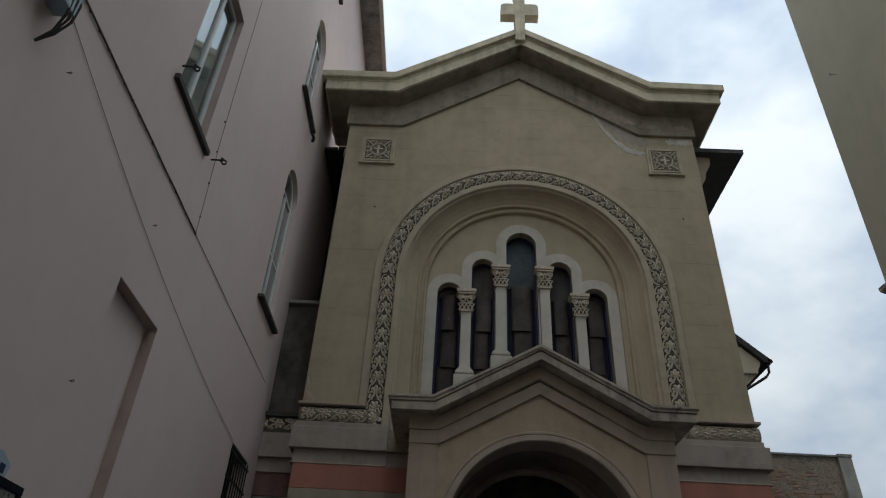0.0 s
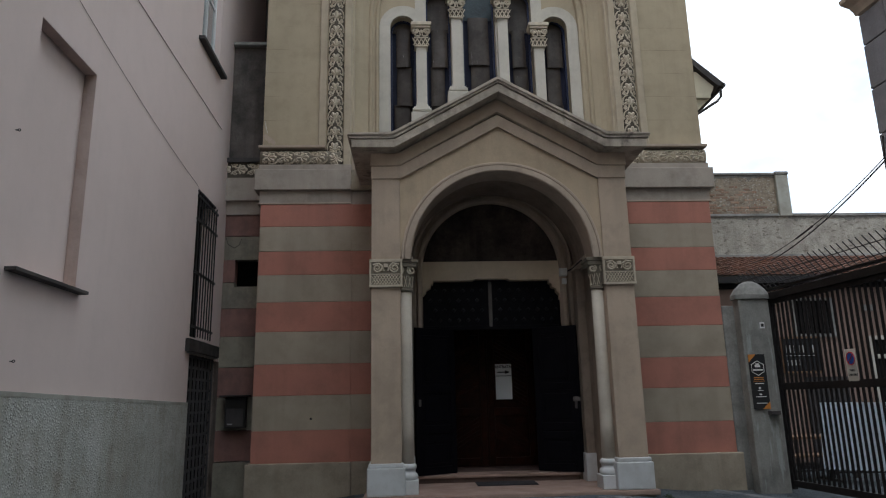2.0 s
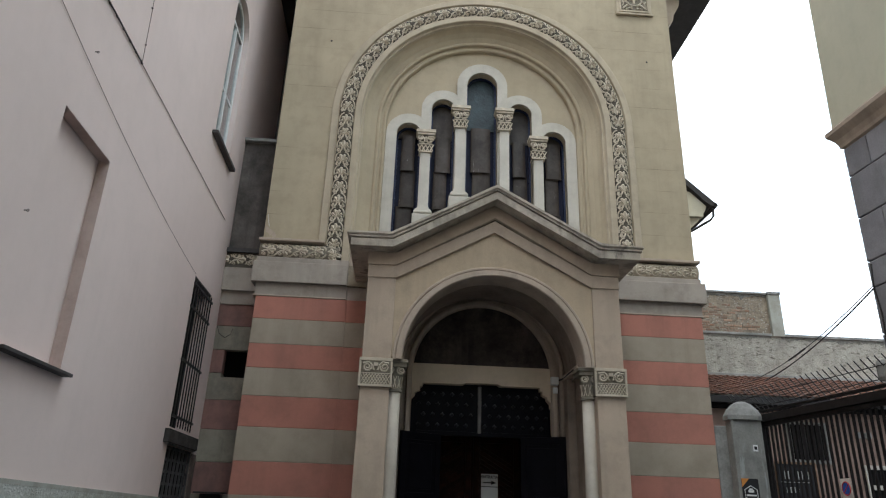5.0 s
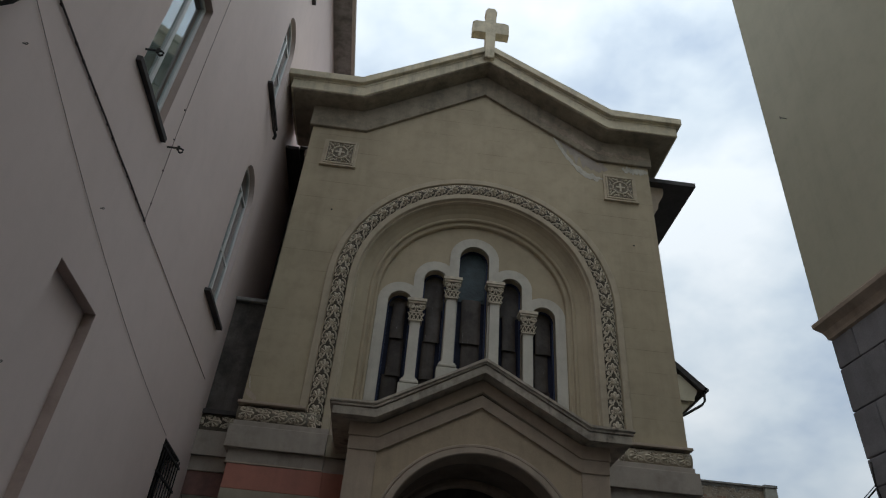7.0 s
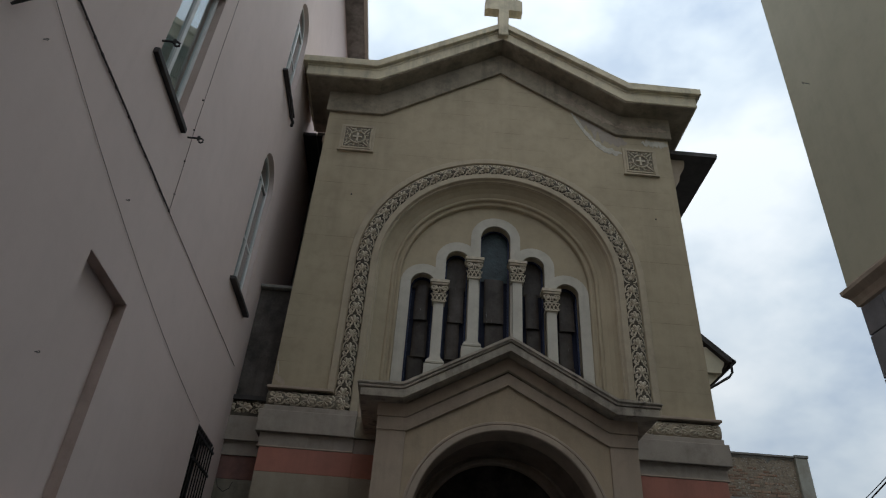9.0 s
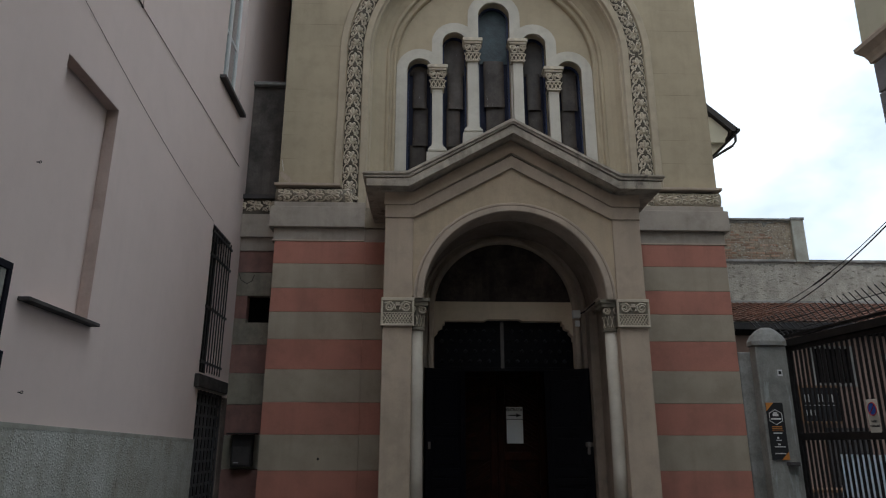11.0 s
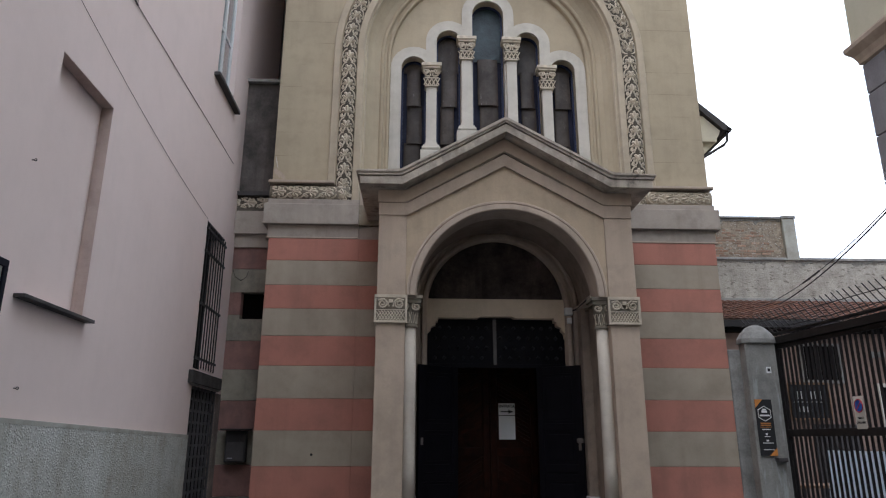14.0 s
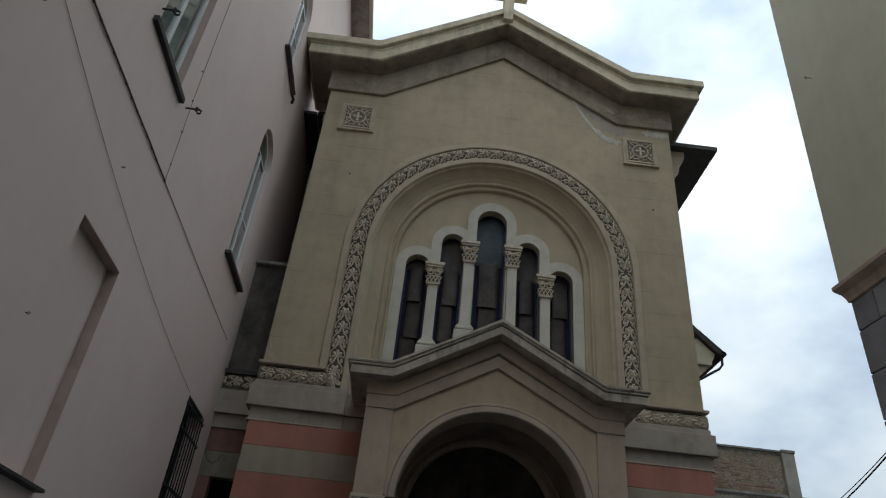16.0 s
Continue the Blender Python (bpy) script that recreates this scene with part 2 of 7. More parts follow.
M_PALECREAM = surface("pale_cream_plaster", (0.74, 0.68, 0.53), (0.66, 0.60, 0.465), 1.4, 0.85, 0.1, 80, 0.1, (0.4, 0.35, 0.27), 0.3)
M_ARCHTRIM = surface("pale_ochre_moulding", (0.508, 0.43, 0.318), (0.44, 0.372, 0.276), 1.4, 0.88, 0.12, 80, 0.12, (0.20, 0.168, 0.128), 0.4)
M_BROWNPATCH = surface("brown_bared_render", (0.46, 0.37, 0.29), (0.31, 0.25, 0.195), 2.6, 0.93, 0.4, 40, 0.3, (0.12, 0.095, 0.075), 0.6)
M_SOOTSTONE = surface("soot_black_stone", (0.06, 0.054, 0.05), (0.022, 0.02, 0.019), 3.0, 0.9, 0.5, 40, 0.3, (0.12, 0.11, 0.10), 0.3)
M_RUSTIC = surface("grey_rusticated_stone", (0.285, 0.275, 0.29), (0.23, 0.22, 0.235), 1.6, 0.9, 0.25, 50, 0.2, (0.1, 0.095, 0.095), 0.4, spread=0.06)
M_ASPHALT = surface("worn_asphalt", (0.071, 0.087, 0.099), (0.040, 0.048, 0.055), 1.5, 0.82, 1.0, 60, 0.6, (0.028, 0.028, 0.028), 0.85, cell=90.0, cell_mix=0.35, flecks=(5.0, (0.119, 0.141, 0.156), 0.4, (1.1, 0.9, 1.0)))
M_CEMENT = surface("pale_cement_patch", (0.187, 0.219, 0.238), (0.098, 0.117, 0.130), 2.2, 0.82, 0.6, 45, 0.4, (0.062, 0.066, 0.070), 0.85, cell=70.0, cell_mix=0.12, flecks=(2.6, (0.060, 0.066, 0.072), 0.6, (0.8, 2.4, 1.0), 0.55))
M_TAR = surface("dark_asphalt_patch", (0.048, 0.052, 0.054), (0.025, 0.027, 0.028), 2.2, 0.82, 1.0, 70, 0.5, cell=80.0, cell_mix=0.35, flecks=(6.0, (0.095, 0.107, 0.112), 0.5, (1.1, 0.9, 1.0)))
M_TOPCOAT = surface("thin_asphalt_topcoat", (0.100, 0.122, 0.140), (0.053, 0.065, 0.076), 1.7, 0.82, 0.8, 70, 0.45, (0.036, 0.041, 0.045), 0.75, cell=110.0, cell_mix=0.25, flecks=(4.0, (0.041, 0.047, 0.053), 0.5, (1.1, 0.9, 1.0)))
M_WORN = surface("worn_mixed_paving", (0.225, 0.235, 0.248), (0.12, 0.126, 0.135), 3.0, 0.86, 0.8, 50, 0.45, cell=70.0, cell_mix=0.3)
M_STONELET = surface("loose_grit", (0.24, 0.248, 0.252), (0.10, 0.104, 0.106), 9.0, 0.9, 0.0)
M_MARBLE = surface("rosy_marble_step", (0.39, 0.276, 0.23), (0.31, 0.216, 0.18), 3.0, 0.55, 0.1, 40, 0.2, (0.2, 0.14, 0.12), 0.4)
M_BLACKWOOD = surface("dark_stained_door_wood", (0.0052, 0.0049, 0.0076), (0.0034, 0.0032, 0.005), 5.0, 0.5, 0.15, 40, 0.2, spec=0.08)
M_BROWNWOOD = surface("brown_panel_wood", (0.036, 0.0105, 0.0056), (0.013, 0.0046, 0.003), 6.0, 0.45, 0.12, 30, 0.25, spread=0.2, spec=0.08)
M_IRON = surface("black_painted_iron", (0.022, 0.022, 0.024), (0.035, 0.03, 0.028), 6.0, 0.55, 0.1, 60, 0.15)
M_BROWNIRON = surface("brown_painted_gate_iron", (0.016, 0.013, 0.0125), (0.010, 0.0085, 0.008), 5.0, 0.6, 0.1, 60, 0.15)
# near-black that holds the shade of rooms, openings and the under-roof strip
M_DARK = surface("unlit_black", (0.012, 0.011, 0.011), (0.008, 0.0075, 0.0075), 1.0, 0.95, 0.05, spec=0.1)
M_LUNETTE = surface("darkened_fresco", (0.115, 0.09, 0.08), (0.04, 0.032, 0.030), 2.2, 0.8, 0.1, 25, 0.3, (0.006, 0.005, 0.005), 0.9, spec=0.12)
M_LEAD = surface("dusty_glazing_sheet", (0.066, 0.051, 0.042), (0.034, 0.027, 0.0225), 2.0, 0.5, 0.1, 30, 0.25, (0.13, 0.115, 0.10), 0.4, spread=0.3, spec=0.2, flecks=(1.0, (0.36, 0.35, 0.33), 0.55, (30.0, 30.0, 2.4), 0.665))
M_WINBOARD = surface("blue_black_window_board", (0.014, 0.016, 0.038), (0.008, 0.009, 0.022), 4.0, 0.6, 0.1, 50, 0.2, spec=0.15)
M_BENCHWOOD = surface("worn_bench_wood", (0.26, 0.155, 0.085), (0.17, 0.10, 0.06), 5.0, 0.7, 0.15, 40, 0.3, (0.09, 0.06, 0.04), 0.5)
M_SIGNGREY = surface("faded_sign_paint", (0.52, 0.52, 0.50), (0.36, 0.36, 0.35), 9.0, 0.8, 0.0)
M_BLUEGLASS = surface("rippled_blue_glass", (0.030, 0.05, 0.056), (0.016, 0.028, 0.032), 3.0, 0.42, 1.0, 16, 0.3, spec=0.3)
M_PVC = surface("white_window_frame", (0.72, 0.73, 0.72), (0.66, 0.67, 0.66), 3.0, 0.5, 0.03)
# grey-green that paints the sky's reflection behind the square panes
M_SKYTINT = surface("reflected_sky_grey_green", (0.46, 0.53, 0.50), (0.40, 0.47, 0.445), 3.0, 0.85, 0.1, 60, 0.1)
M_SLATE = surface("dark_slate_sill", (0.075, 0.067, 0.066), (0.05, 0.046, 0.046), 4.0, 0.7, 0.1, 50, 0.2)
M_CABLE = surface("grey_brown_cable", (0.09, 0.075, 0.068), (0.06, 0.05, 0.046), 8.0, 0.7, 0.0)
M_CABLELIGHT = surface("painted_over_cable", (0.30, 0.235, 0.21), (0.24, 0.19, 0.17), 8.0, 0.8, 0.0)
M_TILE = surface("terracotta_tile", (0.25, 0.115, 0.075), (0.125, 0.074, 0.057), 6.0, 0.88, 0.2, 50, 0.35, (0.06, 0.05, 0.044), 0.8, spread=0.25)
M_BRICKBED = surface("crumbling_brick_mortar", (0.35, 0.295, 0.225), (0.23, 0.185, 0.14), 3.0, 0.95, 0.9, 16, 0.5, (0.13, 0.105, 0.085), 0.6, flecks=(5.0, (0.14, 0.10, 0.075), 0.7, (1.0, 1.0, 2.2), 0.57))
M_EARTH = surface("earthy_worn_asphalt", (0.128, 0.116, 0.108), (0.066, 0.058, 0.054), 2.0, 0.85, 1.0, 60, 0.6, (0.030, 0.026, 0.024), 0.9, cell=80.0, cell_mix=0.3, flecks=(4.5, (0.15, 0.145, 0.14), 0.5, (1.1, 0.9, 1.0)))
M_RISER = surface("dark_marble_riser", (0.13, 0.085, 0.07), (0.08, 0.052, 0.043), 4.0, 0.7, 0.1, 50, 0.2)
M_BRICK = surface("old_brick", (0.33, 0.175, 0.115), (0.29, 0.225, 0.17), 7.0, 0.9, 0.4, 50, 0.35, (0.14, 0.115, 0.09), 0.6, spread=0.3)
M_RUBBLE = surface("rough_mortar_wall", (0.50, 0.475, 0.42), (0.36, 0.335, 0.29), 2.4, 0.95, 0.6, 30, 0.5, (0.17, 0.155, 0.13), 0.6, flecks=(5.5, (0.15, 0.135, 0.11), 0.75, (1.0, 1.0, 2.1), 0.56))
M_RAINSTAIN = surface("soot_grey_rain_dirt", (0.27, 0.258, 0.235), (0.15, 0.145, 0.132), 9.0, 0.95, 0.5, 40, 0.4, (0.36, 0.345, 0.31), 0.7)
M_COURT = surface("salmon_court_render", (0.30, 0.21, 0.172), (0.25, 0.175, 0.146), 1.0, 0.9, 0.1, 80, 0.1, (0.15, 0.105, 0.085), 0.4)
M_PAPER = surface("white_paper", (0.76, 0.76, 0.75), (0.71, 0.71, 0.70), 3.0, 0.85, 0.02)
M_INK = surface("black_print", (0.02, 0.02, 0.022), (0.025, 0.025, 0.027), 3.0, 0.8, 0.0)
M_LILAC = surface("lilac_grey_poster_paper", (0.72, 0.72, 0.82), (0.66, 0.66, 0.77), 3.0, 0.8, 0.05)
M_PALEBLUE = surface("pale_blue_plate", (0.42, 0.52, 0.58), (0.38, 0.48, 0.54), 3.0, 0.4, 0.02)
M_NAVY = surface("navy_print", (0.02, 0.03, 0.075), (0.02, 0.028, 0.065), 3.0, 0.5, 0.0)
M_NAVYBOARD = surface("blue_black_board", (0.012, 0.013, 0.02), (0.007, 0.0075, 0.012), 3.0, 0.7, 0.05, 50, 0.2, spec=0.1)
M_PASTE = surface("paste_stained_sheet", (0.42, 0.42, 0.38), (0.27, 0.275, 0.245), 6.0, 0.85, 0.3, 40, 0.3, (0.16, 0.15, 0.12), 0.6, flecks=(12.0, (0.05, 0.045, 0.04), 0.85, (1.0, 1.0, 0.7)))
# band colours darkened for the shade of the bay, plus soot stains
M_BAYRED = surface("shaded_sooty_red_plaster", (0.34, 0.178, 0.152), (0.21, 0.122, 0.108), 1.6, 0.9, 0.2, 70, 0.2, (0.11, 0.075, 0.066), 0.65)
M_BAYGREY = surface("shaded_sooty_olive_plaster", (0.35, 0.318, 0.25), (0.22, 0.2, 0.165), 1.6, 0.9, 0.2, 70, 0.2, (0.10, 0.09, 0.078), 0.65)
M_SHEET = surface("white_ribbed_sheet", (0.88, 0.90, 0.92), (0.78, 0.80, 0.82), 2.0, 0.4, 0.05, 40, 0.1, (0.4, 0.39, 0.37), 0.4, spec=0.5)
M_STEEL = surface("bright_steel", (0.45, 0.45, 0.46), (0.38, 0.38, 0.39), 6.0, 0.35, 0.05, metal=0.8)
M_ORANGE = surface("orange_print", (0.62, 0.25, 0.06), (0.55, 0.22, 0.05), 4.0, 0.6, 0.0)
M_BLUE = surface("road_sign_blue", (0.03, 0.09, 0.36), (0.03, 0.08, 0.32), 4.0, 0.4, 0.0)
M_SIGNRED = surface("road_sign_red", (0.5, 0.03, 0.03), (0.44, 0.03, 0.03), 4.0, 0.4, 0.0)
M_MAT = surface("dark_rubber_mat", (0.04, 0.036, 0.042), (0.028, 0.026, 0.03), 8.0, 0.95, 0.5, 120, 0.3)
M_LEAF = surface("weed_green", (0.052, 0.088, 0.028), (0.035, 0.06, 0.02), 9.0, 0.7, 0.0, spread=0.2)
M_DRYLEAF = surface("dry_weed", (0.12, 0.088, 0.045), (0.07, 0.062, 0.03), 9.0, 0.8, 0.0)
M_PATCH = surface("bare_white_plaster", (0.62, 0.59, 0.52), (0.46, 0.43, 0.37), 4.0, 0.92, 0.5, 40, 0.35, (0.25, 0.22, 0.17), 0.5)
M_GLASS = pane_glass("window_glass", (0.72, 0.8, 0.8))
M_POST = surface("worn_door_strip", (0.15, 0.135, 0.125), (0.11, 0.10, 0.093), 4.0, 0.6, 0.1, 50, 0.2)
M_STUD = surface("door_stud_iron", (0.045, 0.046, 0.052), (0.03, 0.031, 0.036), 6.0, 0.45, 0.1, 60, 0.15, metal=0.5)
M_GRATE = surface("dusty_grey_iron", (0.075, 0.072, 0.073), (0.052, 0.05, 0.051), 6.0, 0.7, 0.1, 60, 0.2)


# the ribbed sheet is fibreglass: daylight from the court behind comes through it
s_nodes, s_links = M_SHEET.node_tree.nodes, M_SHEET.node_tree.links
s_glow, s_mix = s_nodes.new("ShaderNodeBsdfTranslucent"), s_nodes.new("ShaderNodeMixShader")
s_glow.inputs["Color"].default_value = (0.86, 0.89, 0.92, 1)
s_mix.inputs["Fac"].default_value = 0.6
s_links.new(s_nodes["Principled BSDF"].outputs["BSDF"], s_mix.inputs[1])
s_links.new(s_glow.outputs["BSDF"], s_mix.inputs[2])
s_links.new(s_mix.outputs["Shader"], s_nodes["Material Output"].inputs["Surface"])


# ---- mesh helpers ----
def part(name, bm, material, parent=None, label="", smooth=False):
    """One bmesh as one mesh object under a thing or a part."""
    bmesh.ops.recalc_face_normals(bm, faces=bm.faces[:])
    me = bpy.data.meshes.new(name)
    bm.to_mesh(me)
    bm.free()
    me.materials.append(material)
    if smooth:
        me.polygons.foreach_set("use_smooth", [True] * len(me.polygons))
    ob = new(name, me)
    ob.parent = parent
    if label:
        tagged(ob, label)
    return ob


def piece(name, me, m, parent):
    """Another object on an existing mesh."""
    ob = new(name, me)
    ob.parent = parent
    ob.matrix_basis = m
    return ob


def thing(name, label, category, at=None, kind="", group=""):
    ob = new(name)
    ob.empty_display_size = 0.2
    if at is not None:
        ob.matrix_basis = at
    return tagged(ob, label, category, group, kind)


def box(bm, x0, x1, y0, y1, z0, z1, chamfer=0.0):
    v = [bm.verts.new((x, y, z)) for x in (x0, x1) for y in (y0, y1) for z in (z0, z1)]
    f = [bm.faces.new([v[i] for i in q]) for q in ((0, 1, 3, 2), (4, 6, 7, 5), (0, 4, 5, 1), (2, 3, 7, 6), (0, 2, 6, 4), (1, 5, 7, 3))]
    if chamfer:
        edges = list({e for q in f for e in q.edges})
        bmesh.ops.bevel(bm, geom=edges, offset=chamfer, segments=2, affect="EDGES", profile=0.6)


def boxes(name, material, parent, *spans, chamfer=0.0, label="", each=False):
    if each:
        return [boxes(name, material, parent, s, chamfer=chamfer, label=label) for s in spans]
    bm = bmesh.new()
    for s in spans:
        box(bm, *s, chamfer)
    return part(name, bm, material, parent, label)


def prism(bm, outline, y0, y1):
    """An outline in x and z, drawn out from y0 to y1."""
    a = [bm.verts.new((x, y0, z)) for x, z in outline]
    b = [bm.verts.new((x, y1, z)) for x, z in outline]
    bm.faces.new(a)
    bm.faces.new(b[::-1])
    for i in range(len(outline)):
        j = (i + 1) % len(outline)
        bm.faces.new((a[i], b[i], b[j], a[j]))


def sheet(bm, xs, low, high, y0, y1, eps=1e-4):
    """A slab between low(x) and high(x), from y0 to y1; both may jump at the given xs."""
    last = None
    for xa, xb in zip(xs, xs[1:]):
        la, lb, ha, hb = low(xa + eps), low(xb - eps), high(xa + eps), high(xb - eps)
        p = [(xa, la), (xb, lb), (xb, hb), (xa, ha)]
        f = [bm.verts.new((x, y0, z)) for x, z in p]
        g = [bm.verts.new((x, y1, z)) for x, z in p]
        bm.faces.new(f)
        bm.faces.new(g[::-1])
        bm.faces.new((f[0], g[0], g[1], f[1]))
        bm.faces.new((f[3], f[2], g[2], g[3]))
        for za, zb in (((last[0], la), (last[1], ha)) if last else ((la, ha),)):
            if abs(za - zb) > 1e-3:
                bm.faces.new([bm.verts.new((xa, y, z)) for y, z in ((y0, za), (y0, zb), (y1, zb), (y1, za))])
        last = (lb, hb)
    bm.faces.new([bm.verts.new((xs[-1], y, z)) for y, z in ((y0, last[0]), (y0, last[1]), (y1, last[1]), (y1, last[0]))])
    bmesh.ops.remove_doubles(bm, verts=bm.verts[:], dist=2.5e-3)


def gable_band(bm, end, knee, z_end, z_top, high, y0, y1):
    """A level-sloped-level moulding course of a broken gable."""
    low = [(-end, z_end), (-knee, z_end), (0, z_top), (knee, z_end), (end, z_end)]
    prism(bm, low + [(x, z + high) for x, z in low[::-1]], y0, y1)


def arch_course(bm, cx, cz, foot, profile, steps=48, half=math.pi):
    """A moulding that climbs a jamb, follows a round arch and comes down; profile of (radius, y)."""
    rows = []
    for r, y in profile:
        ring = [(cx - r, y, foot)] if foot is not None else []
        ring += [(cx - r * math.cos(half * k / steps), y, cz + r * math.sin(half * k / steps)) for k in range(steps + 1)]
        if foot is not None:
            ring.append((cx + r, y, foot))
        rows.append([bm.verts.new(p) for p in ring])
    for a, b in zip(rows, rows[1:]):
        for i in range(len(a) - 1):
            bm.faces.new((a[i], a[i + 1], b[i + 1], b[i]))


def tube(bm, points, radius, sides=6):
    """A round rod along points."""
    pts = [Vector(p) for p in points]
    rings = []
    for i, p in enumerate(pts):
        d = (pts[min(i + 1, len(pts) - 1)] - pts[max(i - 1, 0)]).normalized()
        a = d.orthogonal().normalized() if abs(d.z) < 0.95 else Vector((1, 0, 0))
        a = (Vector((0, 0, 1)).cross(d)).normalized() if abs(d.z) < 0.95 else a
        b = d.cross(a)
        rings.append([bm.verts.new(p + radius * (math.cos(2 * math.pi * k / sides) * a + math.sin(2 * math.pi * k / sides) * b)) for k in range(sides)])
    for r, s in zip(rings, rings[1:]):
        for k in range(sides):
            bm.faces.new((r[k], r[(k + 1) % sides], s[(k + 1) % sides], s[k]))
    bm.faces.new(rings[0][::-1])
    bm.faces.new(rings[-1])


def lathe(bm, cx, cy, profile, sides=20):
    """A turned solid from (radius, z) rows."""
    rings = [[bm.verts.new((cx + r * math.cos(2 * math.pi * k / sides), cy + r * math.sin(2 * math.pi * k / sides), z)) for k in range(sides)] for r, z in profile]
    for a, b in zip(rings, rings[1:]):
        for k in range(sides):
            bm.faces.new((a[k], a[(k + 1) % sides], b[(k + 1) % sides], b[k]))
    bm.faces.new(rings[0][::-1])
    bm.faces.new(rings[-1])


def scroll(bm, cx, cz, y, r0, turns, turn_side, thick, start=0.0, steps=16):
    """A flat volute in the x-z plane, winding in."""
    pts = [(cx + turn_side * r * math.cos(a), y, cz + r * math.sin(a)) for a, r in ((start + turns * 2 * math.pi * k / steps, r0 * (1 - 0.82 * k / steps)) for k in range(steps + 1))]
    tube(bm, pts, thick, 5)


def lettering(name, words, size, material, parent, m, label=""):
    """Raised letters in the built-in font, as a mesh."""
    cu = bpy.data.curves.new(name, "FONT")
    cu.offset = size * 0.03
    cu.body, cu.size, cu.extrude, cu.align_x, cu.align_y = words, size, 0.001, "CENTER", "CENTER"
    tmp = bpy.data.objects.new(name, cu)
    scene.collection.objects.link(tmp)
    me = bpy.data.meshes.new_from_object(tmp.evaluated_get(bpy.context.evaluated_depsgraph_get()))
    bpy.data.objects.remove(tmp)
    me.materials.clear()
    me.materials.append(material)
    ob = piece(name, me, m, parent)
    return tagged(ob, label) if label else ob


# ---- ground: one sheet to the horizon, a little higher before the porch ----
def ground_z(x, y):
    rise = 0.17 * math.exp(-((x / 2.6) ** 4)) * math.exp(-((min(y + 1.7, 0) / 1.5) ** 2))
    return -0.25 + rise + 0.012 * noise.noise((x * 0.9, y * 0.9, 0.3))


def build_ground():
    near_x = np.linspace(-5.2, 9.0, 120)
    near_y = np.linspace(-14.0, 6.5, 150)
    gx = np.concatenate(([-900, -120, -30, -9], near_x, [14, 40, 140, 900]))
    gy = np.concatenate(([-900, -140, -40, -20], near_y, [10, 40, 150, 900]))
    verts = [(float(x), float(y), ground_z(float(x), float(y))) for y in gy for x in gx]
    n = len(gx)
    faces = [(j * n + i, j * n + i + 1, (j + 1) * n + i + 1, (j + 1) * n + i) for j in range(len(gy) - 1) for i in range(n - 1)]
    me = bpy.data.meshes.new("ground")
    me.from_pydata(verts, [], faces)
    me.materials.append(M_ASPHALT)
    me.polygons.foreach_set("use_smooth", [True] * len(me.polygons))
    return tagged(new("ground", me), "worn grey asphalt yard with cracks and stains", "ground", kind="structure")


ground = build_ground()


def blot(name, material, cx, cy, rx, ry, seed, lift, label, rough=0.35, turn=0.0, n=150):
    """A thin uneven layer of another surfacing, with a ragged edge."""
    bm = bmesh.new()
    rings = []
    for f in (0.0, 0.35, 0.7, 0.93, 1.0):
        ring = []
        for k in range(n):
            a = 2 * math.pi * k / n
            w = 1 + rough * noise.noise((2.2 * math.cos(a), 2.2 * math.sin(a), seed)) + 0.4 * rough * noise.noise((9 * math.cos(a), 9 * math.sin(a), seed)) + 0.25 * rough * noise.noise((24 * math.cos(a), 24 * math.sin(a), seed))
            p, q = f * w * rx * math.cos(a), f * w * ry * math.sin(a)
            x, y = cx + p * math.cos(turn) - q * math.sin(turn), cy + p * math.sin(turn) + q * math.cos(turn)
            ring.append(bm.verts.new((x, y, ground_z(x, y) + (lift if f < 1 else -0.01))))
        rings.append(ring)
    for a, b in zip(rings, rings[1:]):
        for k in range(n):
            bm.faces.new((a[k], a[(k + 1) % n], b[(k + 1) % n], b[k]))
    bmesh.ops.remove_doubles(bm, verts=bm.verts[:], dist=1e-5)
    return tagged(part(name, bm, material, None, smooth=True), label, "paving patch", kind="structure")


